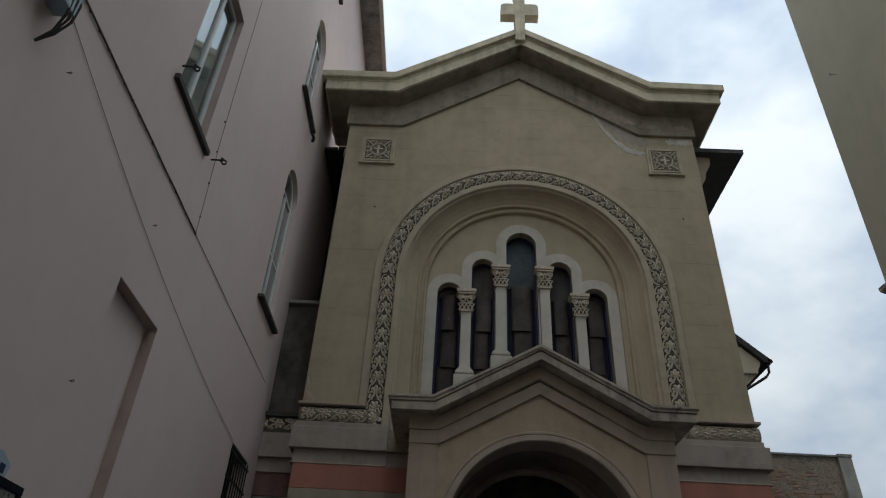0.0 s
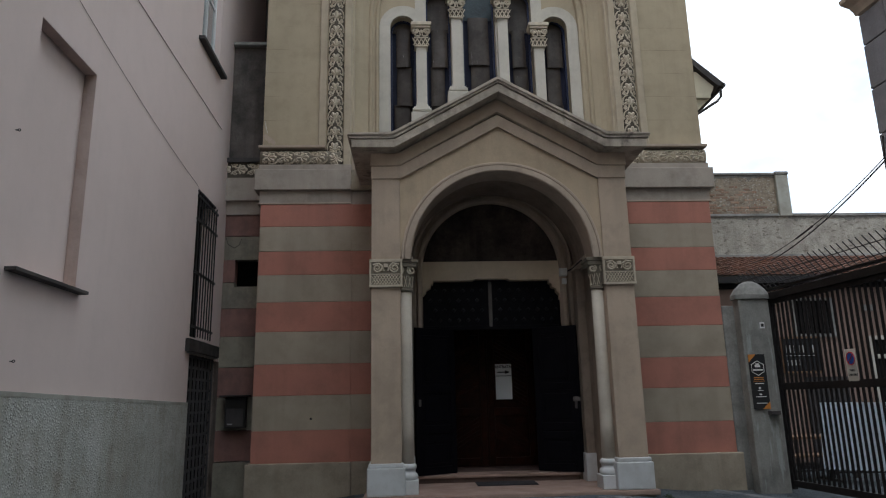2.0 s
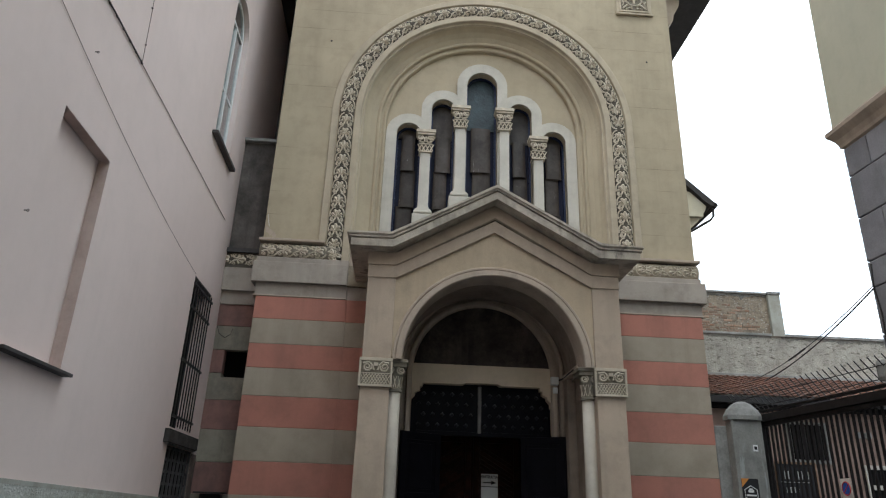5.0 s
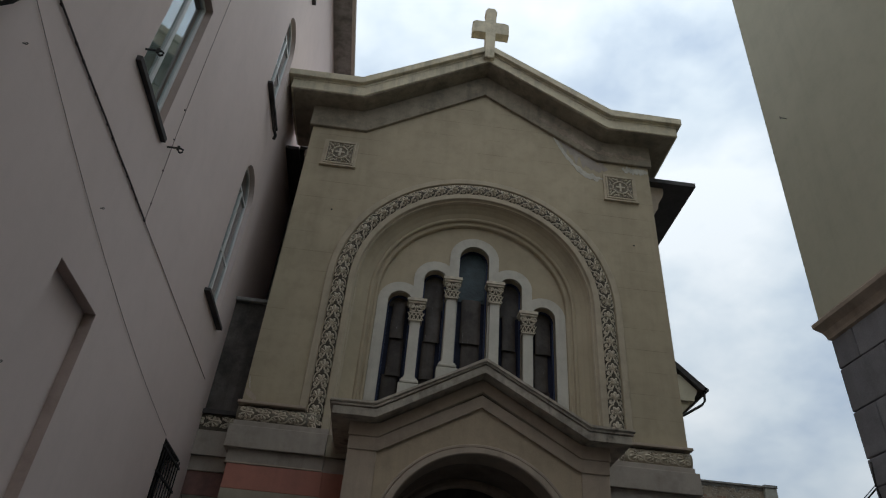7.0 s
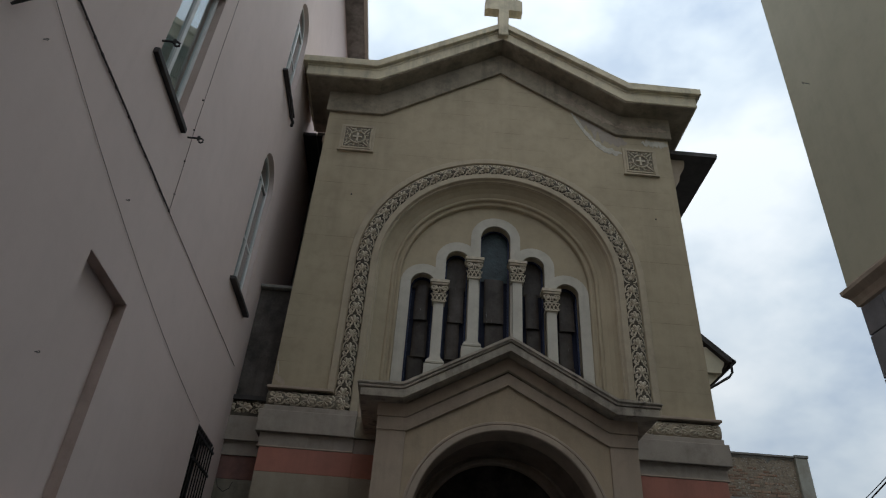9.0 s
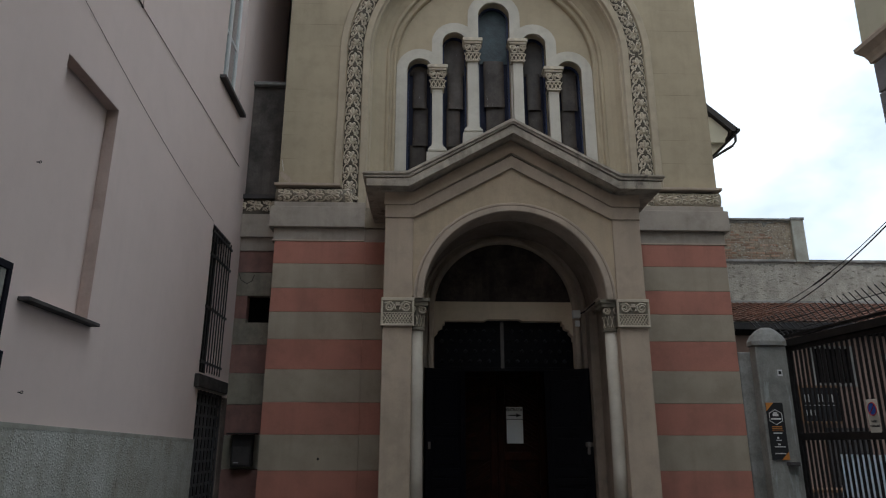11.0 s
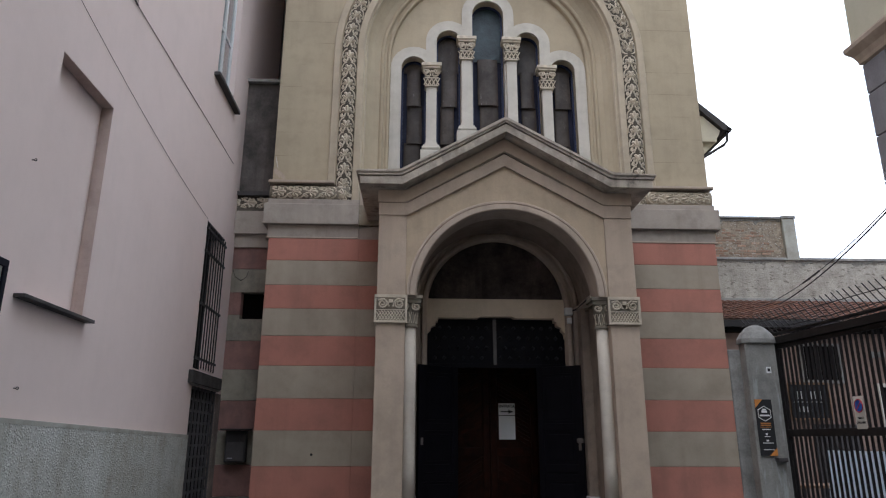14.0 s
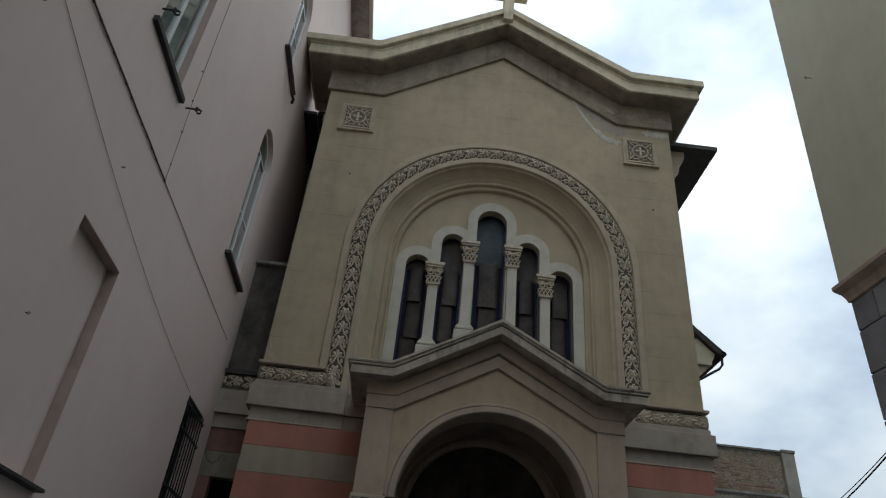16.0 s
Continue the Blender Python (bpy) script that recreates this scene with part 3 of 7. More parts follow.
def layer(name, material, outline, lift, seed, label, wobble=0.12, res=0.018):
    """A surfacing layer of the yard with a ragged, broken edge of real thickness; outline in plan."""
    ox, oy = [p[0] for p in outline], [p[1] for p in outline]
    gx, gy = np.arange(min(ox) - 0.3, max(ox) + 0.3, res), np.arange(min(oy) - 0.3, max(oy) + 0.3, res)
    px, py = np.meshgrid(gx, gy)
    dist, inside = np.full(px.shape, 1e9), np.zeros(px.shape, bool)
    for (ax, ay), (bx, by) in zip(outline, outline[1:] + outline[:1]):
        ex, ey = bx - ax, by - ay
        k = np.clip(((px - ax) * ex + (py - ay) * ey) / (ex * ex + ey * ey), 0, 1)
        dist = np.minimum(dist, np.hypot(px - ax - k * ex, py - ay - k * ey))
        if ey:
            inside ^= ((ay > py) != (by > py)) & (px < ex * (py - ay) / ey + ax)
    field = np.where(inside, dist, -dist)
    verts, index, faces = [], {}, []

    def vert(j, i):
        if (j, i) not in index:
            x, y = float(gx[i]), float(gy[j])
            f = float(full[j, i])
            rise = lift if f > 0.02 else (lift * (f + 0.012) / 0.032 if f > -0.012 else -0.03)
            index[j, i] = len(verts)
            verts.append((x, y, ground_z(x, y) + rise + 0.004 * noise.noise((x * 6, y * 6, seed))))
        return index[j, i]

    full = field.copy()
    for j, i in zip(*np.nonzero(np.abs(field) < 0.45)):
        x, y = gx[i], gy[j]
        full[j, i] += wobble * (noise.noise((x * 1.7, y * 1.7, seed)) + 0.7 * noise.noise((x * 4.5, y * 4.5, seed + 3)) + 0.55 * noise.noise((x * 12, y * 12, seed + 7)) + 0.3 * noise.noise((x * 29, y * 29, seed + 9)))
    cells = np.maximum.reduce([full[:-1, :-1], full[1:, :-1], full[:-1, 1:], full[1:, 1:]]) > 0
    js, ks = np.nonzero(cells)
    middle = int(np.argmax(np.minimum(full[js, ks], 9)))
    body, todo = np.zeros(cells.shape, bool), [(int(js[middle]), int(ks[middle]))]
    while todo:
        j, i = todo.pop()
        if 0 <= j < cells.shape[0] and 0 <= i < cells.shape[1] and cells[j, i] and not body[j, i]:
            body[j, i] = True
            todo += [(j + 1, i), (j - 1, i), (j, i + 1), (j, i - 1)]
    for j in range(len(gy) - 1):
        for i in range(len(gx) - 1):
            if body[j, i]:
                faces.append((vert(j, i), vert(j, i + 1), vert(j + 1, i + 1), vert(j + 1, i)))
    me = bpy.data.meshes.new(name)
    me.from_pydata(verts, [], faces)
    me.materials.append(material)
    me.materials.append(M_TAR)
    rough_edge = [1 if max(verts[k][2] - ground_z(*verts[k][:2]) for k in f) - min(verts[k][2] - ground_z(*verts[k][:2]) for k in f) > 0.02 and lift > 0.02 else 0 for f in faces]
    me.polygons.foreach_set("material_index", rough_edge)
    return tagged(new(name, me), label, "paving", kind="structure")


layer("pavement_base", M_CEMENT, [(-3.2, -4.1), (-2.9, -3.3), (-2.3, -2.75), (-1.9, -2.4), (-0.9, -1.85), (0.9, -1.9), (2.0, -2.7), (1.6, -3.6), (1.3, -5.2), (0.6, -6.4), (-1.5, -6.4), (-1.65, -5.2), (-2.0, -4.55), (-2.7, -4.5)], 0.009, 3.3,
      "pale cracked cement base showing through worn asphalt", 0.3)
layer("pavement_topcoat", M_TOPCOAT, [(-2.15, -1.4), (-2.05, -2.6), (-1.8, -2.8), (-1.5, -3.35), (-1.68, -4.05), (-1.3, -3.95), (-0.85, -2.95), (-0.95, -2.3), (-0.7, -2.02), (0.4, -2.06), (0.85, -2.45), (1.3, -2.45), (1.75, -2.9), (1.1, -3.35), (1.0, -3.8), (0.75, -4.15), (0.95, -4.75),
                                      (1.2, -6.4), (4.4, -6.4), (4.2, -0.9), (2.2, -0.7), (2.1, -1.4)], 0.032, 8.1, "thin grey asphalt topcoat with broken edges before the step", 0.09)
for mat_, cx, cy, rx, ry, turn, seed, lift, rough, label in (
        (M_EARTH, -3.25, -1.35, 1.05, 0.75, 0.15, 3.8, 0.005, 0.55, "earthy brown dirt trodden into the asphalt"),
        (M_EARTH, -3.9, -2.6, 0.42, 0.75, 0.1, 5.5, 0.006, 0.6, "earthy brown dirt trodden into the asphalt"),
        (M_CEMENT, -2.45, -0.72, 0.62, 0.10, 0.22, 2.9, 0.014, 0.5, "pale cement fillet at the plinth foot"),
        (M_TAR, -2.1, -4.85, 0.40, 0.42, 0.0, 1.7, 0.015, 0.7, "dark asphalt repair"),
        (M_TAR, -2.9, -3.2, 0.34, 0.22, 0.1, 4.9, 0.012, 0.8, "dark gritty stain on the asphalt"),
        (M_TAR, -2.5, -1.84, 0.50, 0.18, 0.1, 6.1, 0.012, 0.7, "dark damp asphalt at the step corner"),
        (M_TAR, 0.35, -5.0, 0.28, 0.16, 0.4, 9.9, 0.016, 0.9, "small dark spall in the cement"),
        (M_TAR, 0.75, -3.45, 0.30, 0.10, 0.3, 2.2, 0.016, 0.9, "small dark spall in the cement"),
        (M_CEMENT, 2.15, -3.40, 0.68, 0.17, 0.05, 6.6, 0.040, 0.6, "pale crumbling cement strip in the asphalt"),
        (M_WORN, 3.78, -3.65, 0.20, 0.80, 0.35, 2.3, 0.040, 0.35, "pale cement wedge before the gate"),
        (M_WORN, 4.05, -1.75, 0.12, 1.45, 0.42, 4.4, 0.040, 0.3, "pale cement strip along the gate"),
        (M_WORN, -0.3, -1.86, 1.15, 0.07, 0.0, 9.3, 0.040, 0.6, "pale cement fillet along the step"),
        (M_CEMENT, -3.3, -0.55, 0.8, 0.16, 0.12, 1.4, 0.010, 0.5, "pale cement fillet at the plinth foot"),
        (M_CEMENT, -4.2, -1.9, 0.26, 0.14, 0.0, 7.7, 0.014, 0.25, "pale cement drain cover by the wall")):
    blot("pavement_patch", mat_, cx, cy, rx, ry, seed, lift, label, rough, turn)
rnd = random.Random(41)
for mat_, count, x0, x1, y0, y1, size, lift, label in (
        (M_TAR, 16, -3.6, -2.1, -3.6, -1.7, 0.16, 0.011, "small dark pit in the worn asphalt"),
        (M_EARTH, 5, -3.4, -2.3, -3.3, -2.2, 0.30, 0.008, "brown dirt lying in a worn hollow"),
        (M_CEMENT, 7, -3.7, -2.3, -3.0, -1.2, 0.17, 0.013, "pale flake of cement in the asphalt"),
        (M_TAR, 4, -0.6, 0.6, -5.4, -2.4, 0.10, 0.017, "small dark spall in the cement"),
        (M_WORN, 6, -1.5, 1.7, -2.02, -1.9, 0.13, 0.041, "pale chip of cement before the step")):
    for k in range(count):
        rx = size * rnd.uniform(0.4, 1.2)
        blot("pavement_patch", mat_, rnd.uniform(x0, x1), rnd.uniform(y0, y1), rx, rx * rnd.uniform(0.22, 0.5), rnd.uniform(0, 50), lift + 0.001 * k / count, label, 0.9, rnd.uniform(-0.3, 0.3))


def grit(name, spots, seed, label, material=M_STONELET, tall=0.7):
    """Loose chips strewn over the ground, as one body of stuff."""
    rnd = random.Random(seed)
    verts, faces = [], []
    for cx, cy, rx, ry, n, size in spots:
        for _ in range(n):
            a, r = rnd.uniform(0, 2 * math.pi), math.sqrt(rnd.random())
            x, y, s = cx + rx * r * math.cos(a), cy + ry * r * math.sin(a), size * rnd.uniform(0.3, 1.0)
            z, o, w = ground_z(x, y) + (0.036 if x > 1.2 else 0.012), len(verts), rnd.uniform(0, 3)
            verts += [(x + s * math.cos(w + k * 1.571) * rnd.uniform(0.6, 1.2), y + s * math.sin(w + k * 1.571) * rnd.uniform(0.6, 1.2), z) for k in range(4)] + [(x, y, z + s * tall)]
            faces += [(o + k, o + (k + 1) % 4, o + 4) for k in range(4)]
    me = bpy.data.meshes.new(name)
    me.from_pydata(verts, [], faces)
    me.materials.append(material)
    tagged(new(name, me), label, "gravel", kind="stuff")


grit("gravel", ((-4.25, -4.1, 0.45, 1.4, 1500, 0.012), (-4.45, -2.6, 0.22, 0.9, 600, 0.011), (2.2, -3.38, 0.62, 0.15, 900, 0.019), (-3.3, -3.4, 1.0, 1.2, 500, 0.008), (-2.8, -3.2, 0.5, 0.3, 130, 0.014), (0.3, -3.5, 3.6, 1.5, 300, 0.012), (-0.2, -1.9, 2.2, 0.15, 70, 0.02), (3.0, -0.55, 1.0, 0.3, 90, 0.014)), 5, "loose grey grit strewn over the yard")
grit("asphalt_crumbs", ((-2.9, -3.0, 0.55, 0.4, 300, 0.03), (-3.0, -2.4, 0.9, 0.9, 320, 0.032), (-2.4, -1.85, 0.6, 0.2, 160, 0.03), (-1.6, -2.6, 0.5, 0.7, 60, 0.03), (0.0, -3.6, 0.7, 1.4, 50, 0.02), (1.1, -3.9, 0.25, 0.8, 120, 0.035)), 12, "dark broken crumbs of asphalt on the worn yard", M_TAR, 0.45)
grit("cement_shards", ((-3.1, -2.2, 0.8, 0.8, 110, 0.05), (-1.9, -2.0, 0.7, 0.25, 70, 0.05), (0.0, -1.98, 1.8, 0.08, 60, 0.05), (1.6, -3.3, 1.2, 0.3, 60, 0.04)), 13, "pale flat shards of broken cement on the yard", M_WORN, 0.12)


def crack(points, width, seed, lift):
    bm = bmesh.new()
    row = []
    count = len(points)
    for i, (x, y) in enumerate(points):
        w = width * (0.4 + 0.6 * abs(noise.noise((i * 0.7, seed, 0)))) * (0.3 if i in (0, count - 1) else 1)
        row.append([bm.verts.new((x, y - w, ground_z(x, y) + lift)), bm.verts.new((x, y + w, ground_z(x, y) + lift))])
    for a, b in zip(row, row[1:]):
        bm.faces.new((a[0], b[0], b[1], a[1]))
    return tagged(part("crack", bm, M_INK, ground), "dark crack in the asphalt")


for cx, cy, ang, length, seed, lift in ((1.95, -3.15, 0.22, 1.5, 4.0, 0.042), (2.75, -2.3, 1.2, 0.9, 5.0, 0.042), (0.2, -1.95, 0.02, 1.6, 1.0, 0.042), (-1.9, -2.15, 0.3, 0.9, 7.0, 0.042), (-2.6, -2.6, 0.05, 1.0, 2.0, 0.012)):
    crack([(cx + length * (k / 36 - 0.5) * math.cos(ang) + 0.05 * noise.noise((k * 0.5, seed, 7)),
            cy + length * (k / 36 - 0.5) * math.sin(ang) + 0.14 * noise.noise((k * 0.16, seed, 1)) + 0.05 * noise.noise((k * 0.6, seed, 2))) for k in range(37)], 0.010, seed, lift)

# ---- church: lower storey of painted bands ----
church = thing("church", "small ochre church front with painted bands and a broken gable", "church")
BANDS = (4.64, 4.24, 3.806, 3.396, 2.933, 2.435, 1.904, 1.398, 0.846, 0.345)


def banded_wall(x0, x1, y0, y1, right=False):
    for k, (zt, zb) in enumerate(zip(BANDS, BANDS[1:])):
        red = k % 2 == 0
        bm = bmesh.new()
        box(bm, x0, x1, y0, y1, zb + 0.002, zt - 0.002, 0.005)
        part("painted_band", bm, M_RED if red else M_GREYBAND, church, "brick-red painted plaster band" if red else "olive-grey painted plaster band")


for s in (-1, 1):
    a, b = sorted((s * 2.38, s * 3.955))
    banded_wall(a, b, -0.10, 0.55)
    a, b = sorted((s * 1.60, s * 2.386))
    banded_wall(a, b, -0.082, 0.55)
    a, b = sorted((s * 1.6, s * 3.96))
    boxes("backing_wall", M_RED, church, (a + 0.02, b - 0.02, -0.05, 0.5, -0.4, 4.66))
    boxes("plinth", M_PLINTH, church, (min(s * 2.36, s * 4.03), max(s * 2.36, s * 4.03), -0.17, 0.5, -0.6, 0.345), (min(s * 1.6, s * 2.358), max(s * 1.6, s * 2.358), -0.13, 0.5, -0.6, 0.345), chamfer=0.02, label="stained olive plaster plinth")
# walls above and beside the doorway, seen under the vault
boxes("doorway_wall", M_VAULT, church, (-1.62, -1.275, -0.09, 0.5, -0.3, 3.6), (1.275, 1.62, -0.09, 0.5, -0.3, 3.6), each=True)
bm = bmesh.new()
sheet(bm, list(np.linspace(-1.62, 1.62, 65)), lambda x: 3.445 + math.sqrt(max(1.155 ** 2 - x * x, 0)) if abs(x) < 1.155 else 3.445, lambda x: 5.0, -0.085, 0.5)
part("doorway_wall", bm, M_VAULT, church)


def belt(x0, x1, y, ends):
    """The belt course of frieze, block, fillet and ledge; ends: how far each side stands out."""
    e0, e1 = ends
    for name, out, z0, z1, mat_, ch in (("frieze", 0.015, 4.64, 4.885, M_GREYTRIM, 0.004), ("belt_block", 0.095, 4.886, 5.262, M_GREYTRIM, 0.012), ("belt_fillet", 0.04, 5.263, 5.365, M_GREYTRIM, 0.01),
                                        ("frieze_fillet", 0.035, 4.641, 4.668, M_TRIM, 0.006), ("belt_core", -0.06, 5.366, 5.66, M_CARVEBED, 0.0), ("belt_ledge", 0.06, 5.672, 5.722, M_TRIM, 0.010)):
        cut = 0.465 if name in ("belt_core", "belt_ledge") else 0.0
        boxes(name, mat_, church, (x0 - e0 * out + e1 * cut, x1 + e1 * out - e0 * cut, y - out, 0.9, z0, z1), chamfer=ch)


belt(-3.97, -2.40, -0.075, (1, 0))
belt(2.40, 3.97, -0.075, (0, 1))
for s in (-1, 1):
    a, b = sorted((s * 1.9, s * 2.398))
    # the dark return block holds both shadow and soot in its colour
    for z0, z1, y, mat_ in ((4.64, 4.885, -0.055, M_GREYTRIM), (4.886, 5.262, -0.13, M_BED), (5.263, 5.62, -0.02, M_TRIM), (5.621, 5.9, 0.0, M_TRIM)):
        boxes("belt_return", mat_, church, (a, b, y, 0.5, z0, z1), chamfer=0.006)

# ---- church: upper storey, a wall round one tall arch ----
ARC_Z = 8.48
HEAD = lambda x: 12.62 + max(0.0, (2.74 - abs(x)) * 0.65)
bm = bmesh.new()
xs = sorted({*np.linspace(-2.39, 2.39, 73).round(4), -3.985, -2.9, 2.9, 3.985, -2.74, 2.74})
sheet(bm, xs, lambda x: ARC_Z + math.sqrt(max(2.39 ** 2 - x * x, 0)) if abs(x) < 2.39 else 5.70, HEAD, 0.0, 0.9)
part("upper_wall", bm, M_OCHRE, church, "ochre plaster scored with faint block joints")
bm = bmesh.new()
arch_course(bm, 0, ARC_Z, 5.735, [(3.0, 0.01), (3.0, -0.035), (2.985, -0.05), (2.875, -0.05), (2.862, -0.035), (2.858, 0.02)])
part("arch_fillet", bm, M_ARCHTRIM, church)
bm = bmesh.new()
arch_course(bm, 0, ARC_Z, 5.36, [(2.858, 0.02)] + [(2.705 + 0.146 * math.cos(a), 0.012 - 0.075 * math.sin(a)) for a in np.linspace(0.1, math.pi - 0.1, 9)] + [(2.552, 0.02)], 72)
part("arch_band", bm, M_CARVEBED, church, "ground of the carved arch band, darkened for shade between leaves", True)
bm = bmesh.new()
arch_course(bm, 0, ARC_Z, 5.3, [(2.552, 0.02), (2.552, -0.055), (2.538, -0.07), (2.435, -0.07), (2.42, -0.055), (2.418, -0.02), (2.40, 0.0), (2.375, 0.005), (2.37, 0.03), (2.36, 0.045)], 64)
part("arch_moulding", bm, M_ARCHTRIM, church)
bm = bmesh.new()
arch_course(bm, 0, ARC_Z, 5.3, [(2.362, 0.04), (2.345, 0.085), (2.30, 0.15), (2.22, 0.225), (2.13, 0.275), (2.115, 0.262), (2.095, 0.25), (2.065, 0.252), (2.05, 0.275), (2.045, 0.315), (2.005, 0.325), (1.995, 0.302), (1.97, 0.292), (1.945, 0.30), (1.935, 0.33), (1.93, 0.40)], 64)
part("arch_reveal", bm, M_SMOOTHOCHRE, church, "hollow plaster reveal of the great arch with two beads")

# five stepped lights
LIGHTS = ((-1.475, 0.245, 8.33), (-0.79, 0.24, 8.945), (0.0, 0.315, 9.585), (0.79, 0.24, 8.945), (1.475, 0.245, 8.33))


def light_at(x):
    for c, r, z in LIGHTS:
        if abs(x - c) < r:
            return z + math.sqrt(r * r - (x - c) ** 2)
    return None


def surround_top(x, out=0.21):
    tops = [z + math.sqrt((r + out) ** 2 - (x - c) ** 2) for c, r, z in LIGHTS if abs(x - c) < r + out]
    return max(tops) if tops else 5.6


def cuts(out=0.0):
    c = set()
    for cx, r, _ in LIGHTS:
        c |= {round(cx + (r + out) * math.sin(a), 4) for a in np.linspace(-math.pi / 2, math.pi / 2, 17)}
    return c


xs = sorted(cuts() | {-2.0, 2.0})
bm = bmesh.new()
sheet(bm, xs, lambda x: light_at(x) or 5.4, lambda x: ARC_Z + math.sqrt(max(1.99 ** 2 - x * x, 0.001)), 0.385, 0.62)
part("tympanum", bm, M_SMOOTHOCHRE, church, "ochre plaster field within the arch")
xs = sorted(cuts() | {x for x in cuts(0.21)} | {-1.93, 1.93})
xs = [x for x in xs if -1.9301 <= x <= 1.9301]
bm = bmesh.new()
sheet(bm, xs, lambda x: light_at(x) or 5.4, surround_top, 0.345, 0.42)
part("window_surround", bm, M_WHITE, church, "off-white raised plaster surround of the stepped lights")

stained = []
for k, (c, r, z) in enumerate(LIGHTS):
    window = thing("stepped_window", "narrow round-headed church window with dusty glazing sheets", "window", pose(c, 0.56, 6.0), group="stepped church windows")
    bm = bmesh.new()
    arch_course(bm, 0, z - 6.0, -0.3, [(r + 0.01, -0.02), (r - 0.035, -0.02), (r - 0.035, 0.03), (r + 0.01, 0.03)], 16)
    part("window_frame", bm, M_NAVY, window, "dark blue-black painted frame")
    levels = [-0.3, 0.75, 1.55, 2.35, z - 6.0 - 0.1] if k != 2 else [-0.3, 1.6, 2.62, z - 6.0 - 0.05]
    for i, (z0, z1) in enumerate(zip(levels, levels[1:])):
        bm = bmesh.new()
        top = i == len(levels) - 2
        if top:
            prism(bm, [(-r + 0.02, z0)] + [(-(r - 0.02) * math.cos(a), z - 6.0 + (r - 0.02) * math.sin(a)) for a in np.linspace(0, math.pi, 15)] + [(r - 0.02, z0)], 0.03, 0.04)
        else:
            half, slip, tip = 0.66 * r - 0.010 * ((i + k) % 3), 0.02 * (((i * 2 + k) % 3) - 1), 0.03 + 0.012 * ((i + 2 * k) % 3)
            ring = [(half * math.sin(a), -0.035 * math.cos(a) + 0.03) for a in np.linspace(-1.35, 1.35, 13)]
            ring += [(x * 0.94, y + 0.012) for x, y in ring[::-1]]
            low_ring = [bm.verts.new((x + slip, y - tip, z0 + 0.02)) for x, y in ring]
            high_ring = [bm.verts.new((x + slip, y, z1 + 0.05)) for x, y in ring]
            for q in range(len(ring)):
                bm.faces.new((low_ring[q], low_ring[(q + 1) % len(ring)], high_ring[(q + 1) % len(ring)], high_ring[q]))
            bm.faces.new(low_ring)
            bm.faces.new(high_ring[::-1])
        part("pane", bm, M_BLUEGLASS if (k == 2 and top) else M_LEAD, window, "rippled bluish glass" if (k == 2 and top) else "")
    boxes("inner_board", M_WINBOARD, window, (-r, r, 0.06, 0.08, -0.4, z - 6.0 + r), label="dark blue-black board behind the sheets")
    stained.append(window)


def window_column(cx, top):
    """A square colonnette with a scrolled capital and a stepped foot."""
    col = thing("window_colonnette", "off-white colonnette with a scrolled capital between church windows", "column", pose(cx, 0.36, top), group="window colonnettes")
    foot = 6.90 - top if abs(cx) < 0.8 else 6.49 - top
    boxes("shaft", M_WHITE, col, (-0.10, 0.10, -0.12, 0.06, foot + 0.17, -0.48), chamfer=0.012)
    base = boxes("base", M_WHITE, col, (-0.2, 0.2, -0.22, 0.06, foot - 0.5, foot - 0.012), chamfer=0.006)
    boxes("base_torus", M_WHITE, base, (-0.178, 0.178, -0.2, 0.06, foot + 0.014, foot + 0.08), chamfer=0.03)
    bm = bmesh.new()
    prism(bm, [(-0.13, foot - 0.02), (0.13, foot - 0.02), (0.13, foot + 0.10), (0.15, foot + 0.105), (0.15, foot + 0.13), (0.118, foot + 0.14), (0.106, foot + 0.18), (-0.106, foot + 0.18), (-0.118, foot + 0.14), (-0.15, foot + 0.13), (-0.15, foot + 0.105), (-0.13, foot + 0.10)], -0.123, 0.055)
    part("base_neck", bm, M_WHITE, base)
    boxes("abacus", M_CARVED, col, (-0.195, 0.195, -0.21, 0.06, -0.07, 0.0), (-0.17, 0.17, -0.19, 0.06, -0.115, -0.071), chamfer=0.01)
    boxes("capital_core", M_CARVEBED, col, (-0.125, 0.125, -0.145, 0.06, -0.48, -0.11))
    bm = bmesh.new()
    for s in (-1, 1):
        sb = bmesh.new()
        scroll(sb, s * 0.115, -0.185, -0.175, 0.062, 1.6, s, 0.016, 2.2)
        part("volute", sb, M_CARVED, col)
        tube(bm, [(s * 0.06, -0.17, -0.15), (s * 0.03, -0.17, -0.20), (s * 0.02, -0.165, -0.27)], 0.016, 5)
        tube(bm, [(s * 0.13, -0.16, -0.25), (s * 0.09, -0.165, -0.28), (s * 0.03, -0.16, -0.285)], 0.018, 5)
    lathe(bm, 0, -0.16, [(0.012, -0.22), (0.026, -0.20), (0.026, -0.17), (0.012, -0.15)], 8)
    part("capital_leaf", bm, M_CARVED, col)
    bm = bmesh.new()
    for k in range(4):
        for s in (-1, 1):
            x = -0.115 + 0.077 * k
            tube(bm, [(x - s * 0.03, -0.15, -0.47), (x + s * 0.045, -0.15, -0.32)], 0.011, 4)
    box(bm, -0.135, 0.135, -0.16, 0.05, -0.325, -0.30)
    box(bm, -0.13, 0.13, -0.155, 0.05, -0.49, -0.465)
    part("lattice", bm, M_CARVED, col)
    return col


for cx, top in ((-1.13, 8.335), (-0.445, 8.945), (0.445, 8.945), (1.13, 8.335)):
    window_column(cx, top)


